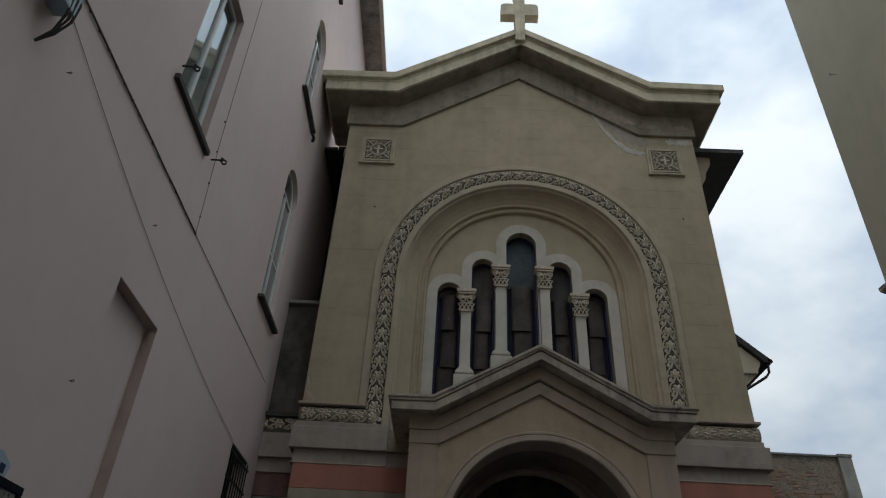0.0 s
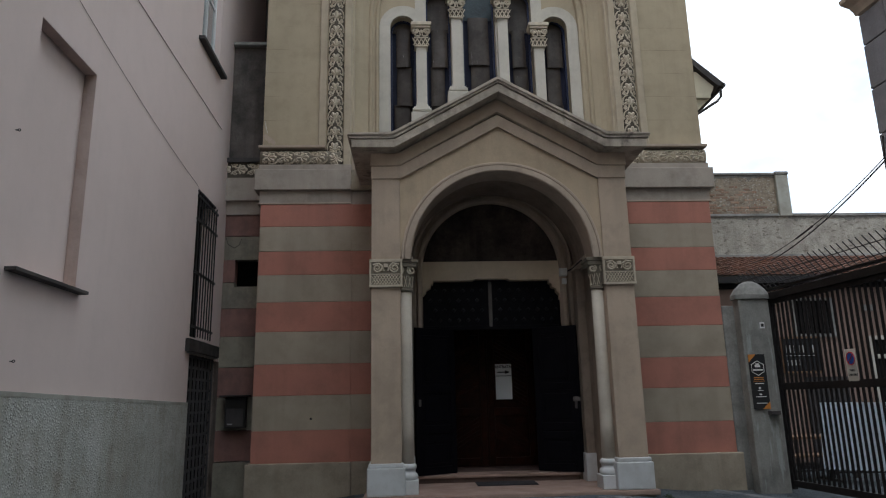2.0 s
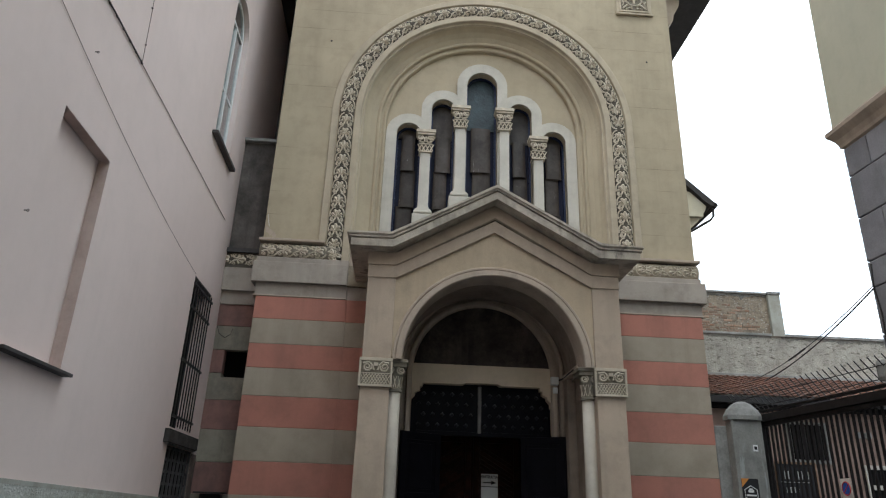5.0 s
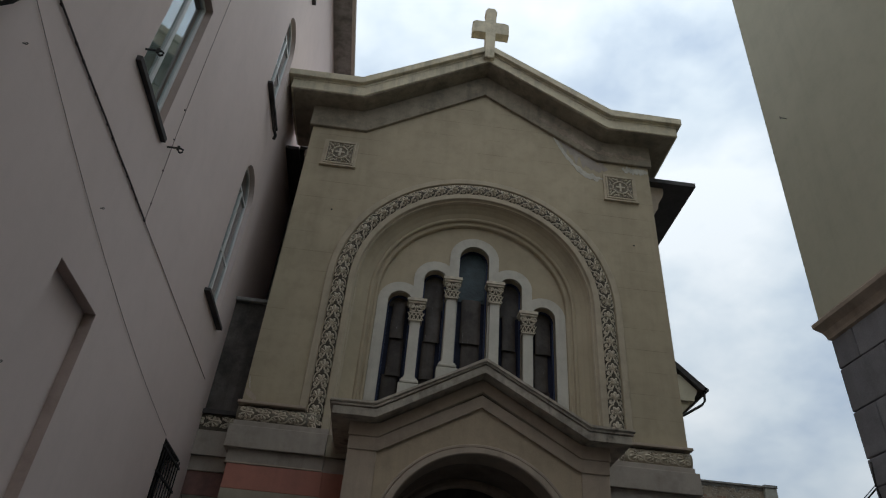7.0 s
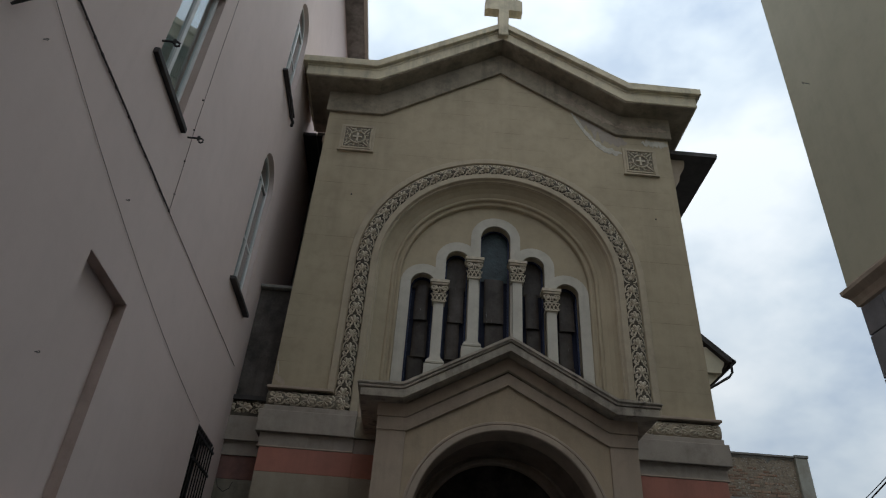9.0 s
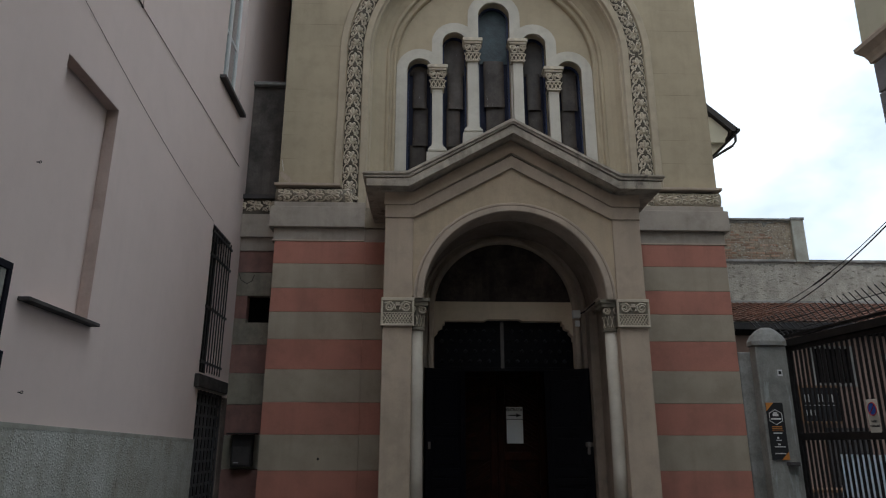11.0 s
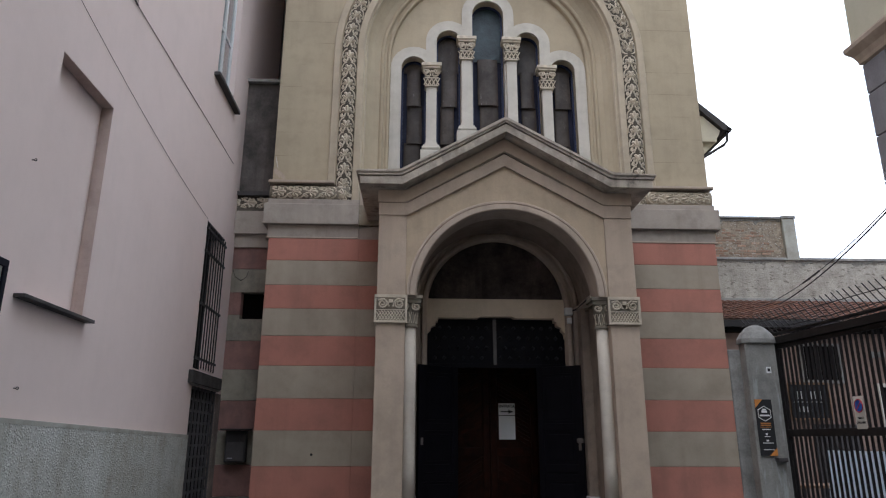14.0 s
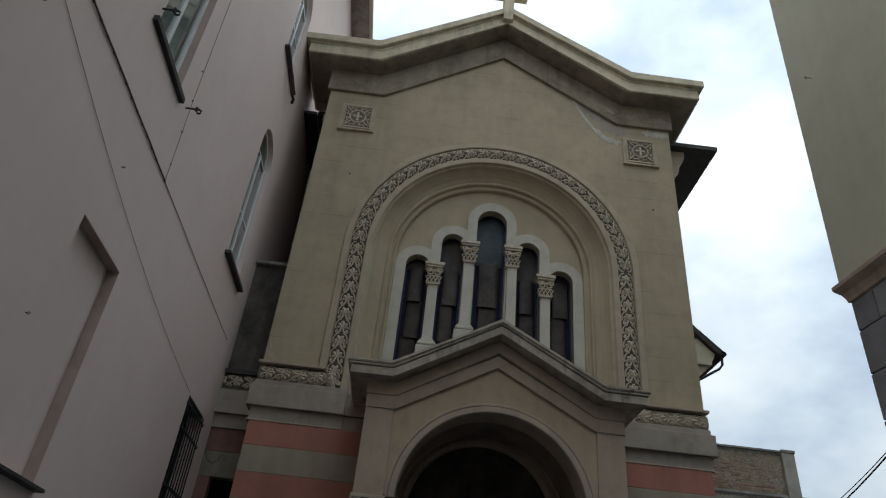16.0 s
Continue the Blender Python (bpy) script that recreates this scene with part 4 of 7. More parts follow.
# ---- carved acanthus band ----
def carved_motif(kind):
    """A palmette over paired C-scrolls within a ring of stems, on a strip: x along, z across, -y outward."""
    bm = bmesh.new()

    def lobe(o, a, length, wide, rise):
        d, e = Vector((math.cos(a), 0, math.sin(a))), Vector((-math.sin(a), 0, math.cos(a)))
        shape = ((0.0, 0.25), (0.35, 0.55), (0.68, 1.0), (0.9, 0.75), (1.0, 0.0), (0.9, -0.75), (0.68, -1.0), (0.35, -0.55), (0.0, -0.25))
        rim = [bm.verts.new(o + d * length * p + e * wide * q) for p, q in shape]
        ridge = [bm.verts.new(o + d * length * p + Vector((0, -rise * h, 0))) for p, h in ((0.12, 0.7), (0.72, 1.0))]
        for k in range(9):
            n, top = (k + 1) % 9, 0 if k in (0, 7, 8) else 1
            bm.faces.new((rim[k], rim[n], ridge[top]))
        bm.faces.new((rim[1], ridge[1], ridge[0]))
        bm.faces.new((rim[7], ridge[0], ridge[1]))

    root = Vector((-0.05, 0.012, 0))
    fan = ((0.0, 0.165, 0.034), (0.62, 0.145, 0.031), (-0.62, 0.145, 0.031), (1.25, 0.118, 0.028), (-1.25, 0.118, 0.028)) if kind else ((0.32, 0.158, 0.032), (-0.32, 0.158, 0.032), (0.95, 0.132, 0.030), (-0.95, 0.132, 0.030), (1.55, 0.105, 0.026), (-1.55, 0.105, 0.026))
    for a, length, wide in fan:
        lobe(root, a, length * 1.04, wide * 1.28, 0.055)
    lobe(root - Vector((0.02, 0, 0)), 0.0, 0.165, 0.105, 0.034)
    for s in (-1, 1):
        tube(bm, [(-0.05, 0.0, s * 0.022), (-0.095, 0.0, s * 0.03), (-0.132, 0.0, s * 0.055), (-0.135, 0.0, s * 0.092), (-0.105, 0.0, s * 0.115), (-0.072, 0.0, s * 0.10), (-0.075, 0.0, s * 0.078)], 0.0195, 6)
        tube(bm, [(-0.045, 0.004, s * 0.125), (0.02, 0.004, s * 0.135), (0.085, 0.004, s * 0.12), (0.125, 0.004, s * 0.085), (0.14, 0.004, s * 0.04)], 0.0155, 6)
        lobe(Vector((-0.128, 0.012, s * 0.05)), s * 0.75, 0.085, 0.034, 0.034)
    for v in bm.verts:
        v.co.y += 0.105 * (1 - math.sqrt(1 - min(abs(v.co.z) / 0.15, 0.97) ** 2))
    bmesh.ops.recalc_face_normals(bm, faces=bm.faces[:])
    me = bpy.data.meshes.new("carved_leaf")
    bm.to_mesh(me)
    bm.free()
    me.materials.append(M_CARVED)
    return me


LEAVES = (carved_motif(0), carved_motif(1))
carving = thing("carved_band", "carved acanthus scroll band in dusty cream plaster round the arch", "ornament")


def carve(points, y, deep=0.72, across=0.98):
    """Set leaves along points with directions; alternately turned."""
    for i, (x, z, a) in enumerate(points):
        ob = piece("carved_leaf", LEAVES[i % 2], Matrix.Translation((x, y, z)) @ Matrix.Rotation(-a, 4, "Y") @ Matrix.Diagonal((1.0, deep, across, 1)), carving)


STEP = 0.29
up = [5.70 + STEP * k for k in range(int((ARC_Z - 5.66) / STEP) + 1)]
carve([(-2.705, z, math.pi / 2) for z in up], -0.062)
carve([(2.705, z, math.pi / 2) for z in up], -0.062)
count = int(math.pi * 2.705 / STEP)
carve([(-2.705 * math.cos(a), ARC_Z + 2.705 * math.sin(a), math.pi / 2 - a) for a in (math.pi * (k + 0.5) / count for k in range(count))], -0.062)
for s in (-1, 1):
    carve([(s * 2.70, 5.485, math.pi / 4 if s > 0 else 3 * math.pi / 4)], -0.095, 0.6, 0.8)
    carve([(s * (2.965 + 0.285 * k), 5.512, 0 if s < 0 else math.pi) for k in range(4)], -0.092, 0.6, 0.86)
    bm = bmesh.new()
    a, b = sorted((s * 2.60, s * 3.985))
    tube(bm, [(a - (0.02 if s < 0 else 0), 0.0, 5.512), (b + (0.02 if s > 0 else 0), 0.0, 5.512)], 0.138, 16)
    bm.transform(Matrix.Diagonal((1, 0.66, 1, 1)))
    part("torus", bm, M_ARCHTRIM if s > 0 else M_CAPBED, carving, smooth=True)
carve([(-4.18 - STEP * k, 5.495, 0) for k in range(3)], 0.48, 0.6)


# ---- relief squares under the cornice ----
def relief_square(cx):
    sq = thing("relief_square", "square plaster relief of a cross in a ring with leaves", "ornament", pose(cx, 0, 11.40) @ Matrix.Diagonal((0.92, 1, 0.92, 1)), group="relief squares")
    boxes("back_plate", M_ARCHTRIM, sq, (-0.42, 0.42, -0.035, 0.1, 0.03, 0.84), chamfer=0.006)
    boxes("ledge", M_ARCHTRIM, sq, (-0.44, 0.44, -0.06, 0.1, -0.02, 0.029), chamfer=0.008)
    boxes("border", M_ARCHTRIM, sq, (-0.36, 0.36, -0.06, -0.02, 0.05, 0.10), (-0.36, 0.36, -0.06, -0.02, 0.74, 0.79), (-0.36, -0.31, -0.06, -0.02, 0.102, 0.738), (0.31, 0.36, -0.06, -0.02, 0.102, 0.738), chamfer=0.008)
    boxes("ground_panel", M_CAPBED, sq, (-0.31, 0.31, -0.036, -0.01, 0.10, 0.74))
    bm = bmesh.new()
    tube(bm, [(0.19 * math.cos(a), -0.05, 0.42 + 0.19 * math.sin(a)) for a in np.linspace(0, 2 * math.pi, 25)], 0.022, 6)
    part("ring", bm, M_CARVED, sq)
    boxes("cross", M_CARVED, sq, (-0.025, 0.025, -0.07, -0.03, 0.28, 0.56), (-0.11, -0.026, -0.07, -0.03, 0.40, 0.45), (0.026, 0.11, -0.07, -0.03, 0.40, 0.45), chamfer=0.006)
    bm = bmesh.new()
    for sx in (-1, 1):
        for sz in (-1, 1):
            tube(bm, [(sx * 0.16, -0.05, 0.42 + sz * 0.16), (sx * 0.285, -0.055, 0.42 + sz * 0.285)], 0.022, 5)
            tube(bm, [(sx * 0.285, -0.05, 0.42 + sz * 0.20), (sx * 0.24, -0.05, 0.42 + sz * 0.12), (sx * 0.28, -0.05, 0.42 + sz * 0.05)], 0.018, 5)
            tube(bm, [(sx * 0.20, -0.05, 0.42 + sz * 0.285), (sx * 0.12, -0.05, 0.42 + sz * 0.25), (sx * 0.05, -0.05, 0.42 + sz * 0.28)], 0.018, 5)
    for k in range(12):
        a = math.pi * (k + 0.5) / 6
        lathe(bm, 0.235 * math.cos(a), 0.42 + 0.235 * math.sin(a), [(0.026, 0.0), (0.02, 0.02), (0.004, 0.03)], 6)
        for v in bm.verts[-18:]:
            v.co = Vector((v.co.x, -0.036 - v.co.z, v.co.y))
    part("corner_leaves", bm, M_CARVED, sq)


relief_square(-3.243)
relief_square(3.243)

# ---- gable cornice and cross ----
# sooty bed course; the soffit strip has the cornice's under-shade in its colour
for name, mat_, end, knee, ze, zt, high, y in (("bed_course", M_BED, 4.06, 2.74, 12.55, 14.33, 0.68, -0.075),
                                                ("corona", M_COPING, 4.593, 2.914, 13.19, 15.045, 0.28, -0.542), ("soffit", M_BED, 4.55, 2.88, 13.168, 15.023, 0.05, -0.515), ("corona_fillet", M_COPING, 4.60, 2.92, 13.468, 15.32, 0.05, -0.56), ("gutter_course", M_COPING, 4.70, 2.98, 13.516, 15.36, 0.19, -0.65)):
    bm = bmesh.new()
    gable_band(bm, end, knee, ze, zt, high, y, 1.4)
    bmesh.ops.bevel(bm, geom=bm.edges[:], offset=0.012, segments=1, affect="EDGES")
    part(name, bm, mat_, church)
# broken plaster under the right-hand slope
def scar(a, b, bulge, wide, seed, label, y=0.0, material=None):
    """A ragged strip of bare plaster from a to b, bowed downwards."""
    low, high = [], []
    for k in range(41):
        f = k / 40
        x, z = a[0] + (b[0] - a[0]) * f, a[1] + (b[1] - a[1]) * f - bulge * math.sin(math.pi * f)
        w = wide * min(1.0, 6 * f + 0.3, 6 * (1 - f) + 0.15)
        low.append((x, z - w * (0.55 + 0.7 * noise.noise((k * 0.33, seed, 1)) + 0.22 * noise.noise((k * 1.1, seed, 4)))))
        high.append((x, z + w * (0.55 + 0.7 * noise.noise((k * 0.3, seed, 2)) + 0.22 * noise.noise((k * 1.2, seed, 5)))))
    bm = bmesh.new()
    prism(bm, low + high[::-1], y - 0.006, y + 0.05)
    part("bare_plaster", bm, material or M_PATCH, church, label)


scar((1.85, 13.16), (3.0, 12.36), 0.16, 0.34, 5.0, "greyer patch of newer render under the slope", 0.003, M_GREYTRIM)
scar((1.70, 13.26), (2.86, 12.03), 0.38, 0.155, 2.0, "pale broken edge where render has fallen")
scar((3.35, 12.42), (3.97, 12.40), 0.0, 0.15, 6.0, "pale patch of bare plaster")
scar((1.35, 13.72), (2.72, 12.83), 0.0, 0.16, 3.0, "brownish patch where the bed course has lost its coat", -0.075, M_BROWNPATCH)
scar((2.74, 12.80), (3.95, 12.78), 0.0, 0.13, 8.0, "brownish patch where the bed course has lost its coat", -0.075, M_BROWNPATCH)
scar((-3.96, 6.22), (-3.90, 5.98), 0.0, 0.05, 3.5, "spalled corner with bare plaster", 0.0, M_PATCH)
scar((-3.97, 5.95), (-3.76, 5.80), 0.0, 0.10, 9.0, "spalled corner with bare plaster", 0.0, M_TRIM)
bm = bmesh.new()
lathe(bm, 0, 0, [(0.02, 0.0), (0.02, 0.012), (0.008, 0.02)], 8)
me_bolt = bpy.data.meshes.new("bolt")
bm.to_mesh(me_bolt)
bm.free()
me_bolt.materials.append(M_IRON)
for x, z in ((-3.162, 10.176), (3.426, 10.194)):
    piece("bolt", me_bolt, pose(x, 0.005, z, 90), church)
piece("bolt", me_bolt, pose(-3.013, -0.095, 1.024, 90), church)
stone_cross = thing("stone_cross", "pale stone cross with stepped arms on the gable", "cross", pose(-0.014, -0.54, 15.26) @ Matrix.Diagonal((0.976, 1, 0.976, 1)))
bm = bmesh.new()
sx = 0.115
prism(bm, [(-sx - 0.01, -0.215), (-sx, 0.80), (-0.40, 0.80), (-0.49, 0.74), (-0.49, 1.20), (-0.40, 1.26), (-0.12, 1.22), (-0.12, 1.62), (-0.17, 1.70), (-0.10, 1.86), (0.10, 1.86), (0.17, 1.70), (0.12, 1.62), (0.12, 1.22), (0.40, 1.26), (0.49, 1.20), (0.49, 0.74), (0.40, 0.80), (sx, 0.80), (sx + 0.01, -0.215)], -0.12, 0.12)
bmesh.ops.bevel(bm, geom=bm.edges[:], offset=0.018, segments=1, affect="EDGES")
part("cross_body", bm, M_COPING, stone_cross)

# ---- flanks and roofs of the church behind its front ----
boxes("side_wall", M_OCHRE, church, (-3.93, 3.93, 0.9, 22.0, 4.6, 12.7), (-3.93, -1.62, 0.56, 22.0, -0.4, 4.6), (1.62, 3.93, 0.56, 22.0, -0.4, 4.6), (-1.62, 1.62, 1.3, 22.0, -0.4, 4.6), each=True)
boxes("eave", M_SLATE, church, (3.9, 5.42, 0.55, 21.0, 12.68, 12.80), (-4.4, -3.9, 1.0, 21.0, 12.68, 12.80), each=True, label="dark timber eave of the nave roof")
bm = bmesh.new()
prism(bm, [(-4.4, 12.80), (5.42, 12.80), (0.0, 15.3)], 1.3, 21.0)
part("roof", bm, M_TILE, church)
for k in range(6):
    y0 = 0.75 + 1.3 * k
    bm = bmesh.new()
    prism(bm, [(3.93, 11.70), (4.36, 11.85), (4.46, 12.0), (4.50, 12.20), (4.62, 12.40), (4.66, 12.55), (4.66, 12.679), (3.93, 12.679)], y0, y0 + 0.22)
    part("eave_bracket", bm, M_TRIM, church)
# lower side aisle roof, seen past the front's edge
aisle = thing("side_aisle", "low lean-to aisle with a dark eave and gutter beside the church", "building part", pose(3.93, 1.0, 0))
boxes("aisle_wall", M_OCHRE, aisle, (0, 0.62, 0.25, 14, -0.3, 6.979))
for outline, y0 in (([(0.0, 6.98), (0.62, 6.98), (0.70, 7.06), (0.78, 7.14), (0.80, 7.20), (0.0, 7.20)], 0.16), ([(0.0, 7.201), (0.86, 7.201), (0.87, 7.28), (0.92, 7.36), (0.95, 7.45), (0.90, 7.50), (0.62, 7.77), (0.0, 7.77)], 0.08)):
    bm = bmesh.new()
    prism(bm, outline, y0, 14.1)
    part("aisle_cornice", bm, M_PALECREAM, aisle, "pale cream moulded cornice")
bm = bmesh.new()
prism(bm, [(-0.02, 8.55), (-0.02, 8.42), (1.0, 7.43), (1.12, 7.44), (1.12, 7.50)], 0.0, 14.3)
part("aisle_roof", bm, M_SLATE, aisle)
bm = bmesh.new()
tube(bm, [(1.12, 0.0, 7.45), (1.12, 14.2, 7.45)], 0.05, 8)
tube(bm, [(1.08, 0.06, 7.40), (1.07, 0.06, 7.22), (1.0, 0.08, 7.13), (0.62, 0.16, 6.90), (0.40, 0.2, 6.78), (0.36, 0.2, 6.6), (0.36, 0.2, 0.0)], 0.028, 8)
part("gutter_pipe", bm, M_IRON, aisle)
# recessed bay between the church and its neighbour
recess = thing("recessed_bay", "narrow bay with painted bands between two buildings, colours darkened for shade and soot", "building part")
# shaded copies of the front's red and olive bands
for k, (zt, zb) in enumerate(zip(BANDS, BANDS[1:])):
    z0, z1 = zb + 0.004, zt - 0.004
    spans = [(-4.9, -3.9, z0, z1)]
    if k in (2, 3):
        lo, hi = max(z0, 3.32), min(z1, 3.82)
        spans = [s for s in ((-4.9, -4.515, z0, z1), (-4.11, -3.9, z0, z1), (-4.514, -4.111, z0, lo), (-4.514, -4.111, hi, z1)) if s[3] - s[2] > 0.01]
    boxes("painted_band", M_BAYRED if k % 2 == 0 else M_BAYGREY, recess, *[(x0, x1, 0.56, 0.75, za, zc) for x0, x1, za, zc in spans], each=True)
boxes("vent_hole", M_DARK, recess, (-4.6, -4.0, 0.95, 1.0, 3.2, 3.95), label="black unglazed vent opening")
boxes("bay_plinth", M_BAYGREY, recess, (-4.9, -3.9, 0.52, 0.8, -0.5, 0.33))
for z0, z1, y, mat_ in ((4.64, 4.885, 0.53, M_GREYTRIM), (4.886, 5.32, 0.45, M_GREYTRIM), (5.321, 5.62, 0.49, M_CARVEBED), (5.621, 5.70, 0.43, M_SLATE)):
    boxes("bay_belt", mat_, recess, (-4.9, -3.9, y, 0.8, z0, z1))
boxes("bay_wall", M_GAPWALL, recess, (-4.9, -3.9, 0.56, 0.9, 5.701, 8.0), label="streaked render, recess shade and soot in its dark colour")
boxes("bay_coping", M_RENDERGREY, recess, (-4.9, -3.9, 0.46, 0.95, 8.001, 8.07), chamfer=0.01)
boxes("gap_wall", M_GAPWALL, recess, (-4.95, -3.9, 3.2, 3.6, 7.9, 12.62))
boxes("gap_cornice", M_TRIM, recess, (-4.16, -3.94, 0.95, 3.19, 12.221, 12.42), (-4.24, -3.94, 0.9, 3.19, 12.421, 12.63), chamfer=0.02, label="pale cornice along the hidden flank")
boxes("gap_eave", M_SLATE, recess, (-4.95, -4.41, 0.95, 3.6, 12.631, 12.72))
bm = bmesh.new()
tube(bm, [(-4.70, 0.55, 4.22), (-4.65, 0.54, 4.09), (-4.54, 0.54, 4.02), (-4.45, 0.54, 4.08), (-4.42, 0.55, 4.19)], 0.006, 5)
part("loose_wire", bm, M_IRON, recess)
mailbox = thing("mailbox", "small dark metal letter box under a little canopy", "mailbox", pose(-4.36, 0.5, 1.18))
boxes("box_body", M_IRON, mailbox, (-0.165, 0.175, -0.11, 0.03, -0.29, 0.22), chamfer=0.008)
boxes("canopy", M_IRON, mailbox, (-0.245, 0.235, -0.21, 0.02, 0.225, 0.25), chamfer=0.006, label="thin dark metal canopy")
boxes("front_plate", M_SLATE, mailbox, (-0.135, 0.145, -0.118, -0.1105, -0.265, 0.03), chamfer=0.004)
boxes("name_slot", M_STEEL, mailbox, (-0.115, -0.03, -0.1215, -0.1185, -0.235, -0.215))

# ---- porch ----
porch = thing("church_porch", "beige plaster porch with a deep round arch and broken gable", "porch")
boxes("porch_floor", M_MARBLE, porch, (-2.06, 2.06, -1.70, -0.02, -0.075, 0.0), chamfer=0.018, label="worn rosy marble slab")
boxes("floor_footing", M_PLINTH, porch, (-2.0, 2.0, -1.64, 0.0, -0.5, -0.076))
for s in (-1, 1):
    def span(a, b):
        return sorted((s * a, s * b))
    bm = bmesh.new()
    box(bm, *span(1.525, 1.952), -1.631, -1.20, 0.43, 4.573, 0.01)
    pier = part("pier", bm, M_PORCH, porch)
    boxes("pier_plinth", M_PLINTHWHITE, pier, (*span(1.475, 2.005), -1.68, -1.15, 0.002, 0.37), (*span(1.495, 1.985), -1.66, -1.17, 0.371, 0.43), chamfer=0.018, label="fresh white-painted plinth")
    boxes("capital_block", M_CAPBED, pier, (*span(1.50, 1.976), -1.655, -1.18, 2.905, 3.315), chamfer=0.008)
    boxes("capital_border", M_CARVED, pier, (*span(1.495, 1.981), -1.672, -1.64, 3.272, 3.32), (*span(1.495, 1.981), -1.672, -1.64, 2.90, 2.935), (*span(1.495, 1.525), -1.672, -1.64, 2.936, 3.271), (*span(1.951, 1.981), -1.672, -1.64, 2.936, 3.271), chamfer=0.006)
    bm = bmesh.new()
    mid = s * 1.738
    for t in (-1, 1):
        sb = bmesh.new()
        scroll(sb, mid + t * 0.125, 3.18, -1.668, 0.07, 1.7, t, 0.015, 2.0, 20)
        part("volute", sb, M_CARVED, pier)
        tube(bm, [(mid + t * 0.19, -1.668, 3.235), (mid + t * 0.10, -1.672, 3.252), (mid + t * 0.05, -1.668, 3.205), (mid + t * 0.03, -1.665, 3.14)], 0.016, 5)
    box(bm, mid - 0.03, mid + 0.03, -1.685, -1.65, 3.195, 3.245)
    part("capital_leaf", bm, M_CARVED, pier)
    bm = bmesh.new()
    for k in range(9):
        for t in (-1, 1):
            x0 = mid - 0.176 + 0.044 * k
            tube(bm, [(x0 - t * 0.045, -1.657, 2.94), (x0 + t * 0.045, -1.657, 3.08)], 0.006, 4)
    box(bm, mid - 0.21, mid + 0.21, -1.666, -1.65, 3.085, 3.098)
    part("lattice", bm, M_CARVED, pier)
    # engaged column on the inner side
    cx, cy = s * 1.452, -1.41
    bm = bmesh.new()
    lathe(bm, cx, cy, [(0.105, 0.40), (0.10, 0.9), (0.096, 1.8), (0.09, 2.86)], 24)
    col = part("column", bm, M_COLUMN, porch, smooth=True)
    bm = bmesh.new()
    lathe(bm, cx, cy, [(0.125, 0.18), (0.15, 0.20), (0.155, 0.24), (0.14, 0.275), (0.118, 0.285), (0.118, 0.33), (0.135, 0.34), (0.14, 0.37), (0.13, 0.395), (0.106, 0.41)], 24)
    part("column_base", bm, M_PLINTHWHITE, col, "white-painted moulded base", True)
    boxes("column_foot", M_PLINTHWHITE, col, (cx - 0.16, cx + 0.16, cy - 0.17, cy + 0.16, 0.002, 0.19), chamfer=0.012)
    bm = bmesh.new()
    lathe(bm, cx, cy, [(0.092, 2.86), (0.112, 2.87), (0.112, 2.90), (0.097, 2.91), (0.105, 3.05), (0.125, 3.15), (0.13, 3.24)], 20)
    box(bm, cx - 0.165, cx + 0.165, cy - 0.165, cy + 0.16, 3.215, 3.275, 0.008)
    box(bm, cx - 0.185, cx + 0.185, cy - 0.185, cy + 0.17, 3.276, 3.33, 0.008)
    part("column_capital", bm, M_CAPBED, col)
    bm = bmesh.new()
    for t in (-1, 1):
        scroll(bm, cx + t * 0.085, 3.165, cy - 0.135, 0.062, 1.5, t, 0.016, 2.0)
    for k in range(5):
        a = math.pi * (1.1 + 0.2 * k)
        for t in (-1, 1):
            tube(bm, [(cx + 0.105 * math.cos(a - t * 0.2), cy + 0.105 * math.sin(a - t * 0.2), 2.92), (cx + 0.118 * math.cos(a + t * 0.2), cy + 0.118 * math.sin(a + t * 0.2), 3.09)], 0.007, 4)
    part("capital_scrolls", bm, M_CARVED, col)
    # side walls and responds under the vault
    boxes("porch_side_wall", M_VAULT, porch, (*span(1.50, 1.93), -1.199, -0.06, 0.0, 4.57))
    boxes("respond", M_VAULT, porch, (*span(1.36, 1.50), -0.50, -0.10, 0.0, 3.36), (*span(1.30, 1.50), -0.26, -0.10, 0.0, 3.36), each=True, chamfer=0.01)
    boxes("respond_base", M_PLINTHWHITE, porch, (*span(1.33, 1.52), -0.54, -0.27, 0.0, 0.42), chamfer=0.012)
    boxes("impost", M_TRIM, porch, (*span(1.34, 1.60), -1.25, -0.10, 3.361, 3.44), chamfer=0.01)

GABLE_LOW = lambda x: 4.573 + max(0.0, (1.5 - abs(x)) * 0.56)
xs = sorted({*np.linspace(-1.375, 1.375, 57).round(4), -1.525, 1.525, -1.5, 1.5, 0.0})
bm = bmesh.new()
sheet(bm, xs, lambda x: 3.328 + math.sqrt(max(1.375 ** 2 - x * x, 0)) if abs(x) < 1.375 else 3.36, lambda x: GABLE_LOW(x) + 0.12, -1.605, -1.20)
part("porch_front", bm, M_SPANDREL, porch)
bm = bmesh.new()
arch_course(bm, 0, 3.322, None, [(1.512, -1.60), (1.512, -1.622), (1.502, -1.632), (1.474, -1.632), (1.470, -1.612), (1.462, -1.612), (1.458, -1.645), (1.378, -1.648), (1.362, -1.632), (1.36, -1.19)], 56)
part("archivolt", bm, M_TRIM, porch, "pale moulded archivolt")
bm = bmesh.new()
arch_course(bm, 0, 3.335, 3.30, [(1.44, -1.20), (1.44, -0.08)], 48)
part("vault", bm, M_VAULT, porch, "plaster barrel vault, porch shade put into its colour")
bm = bmesh.new()
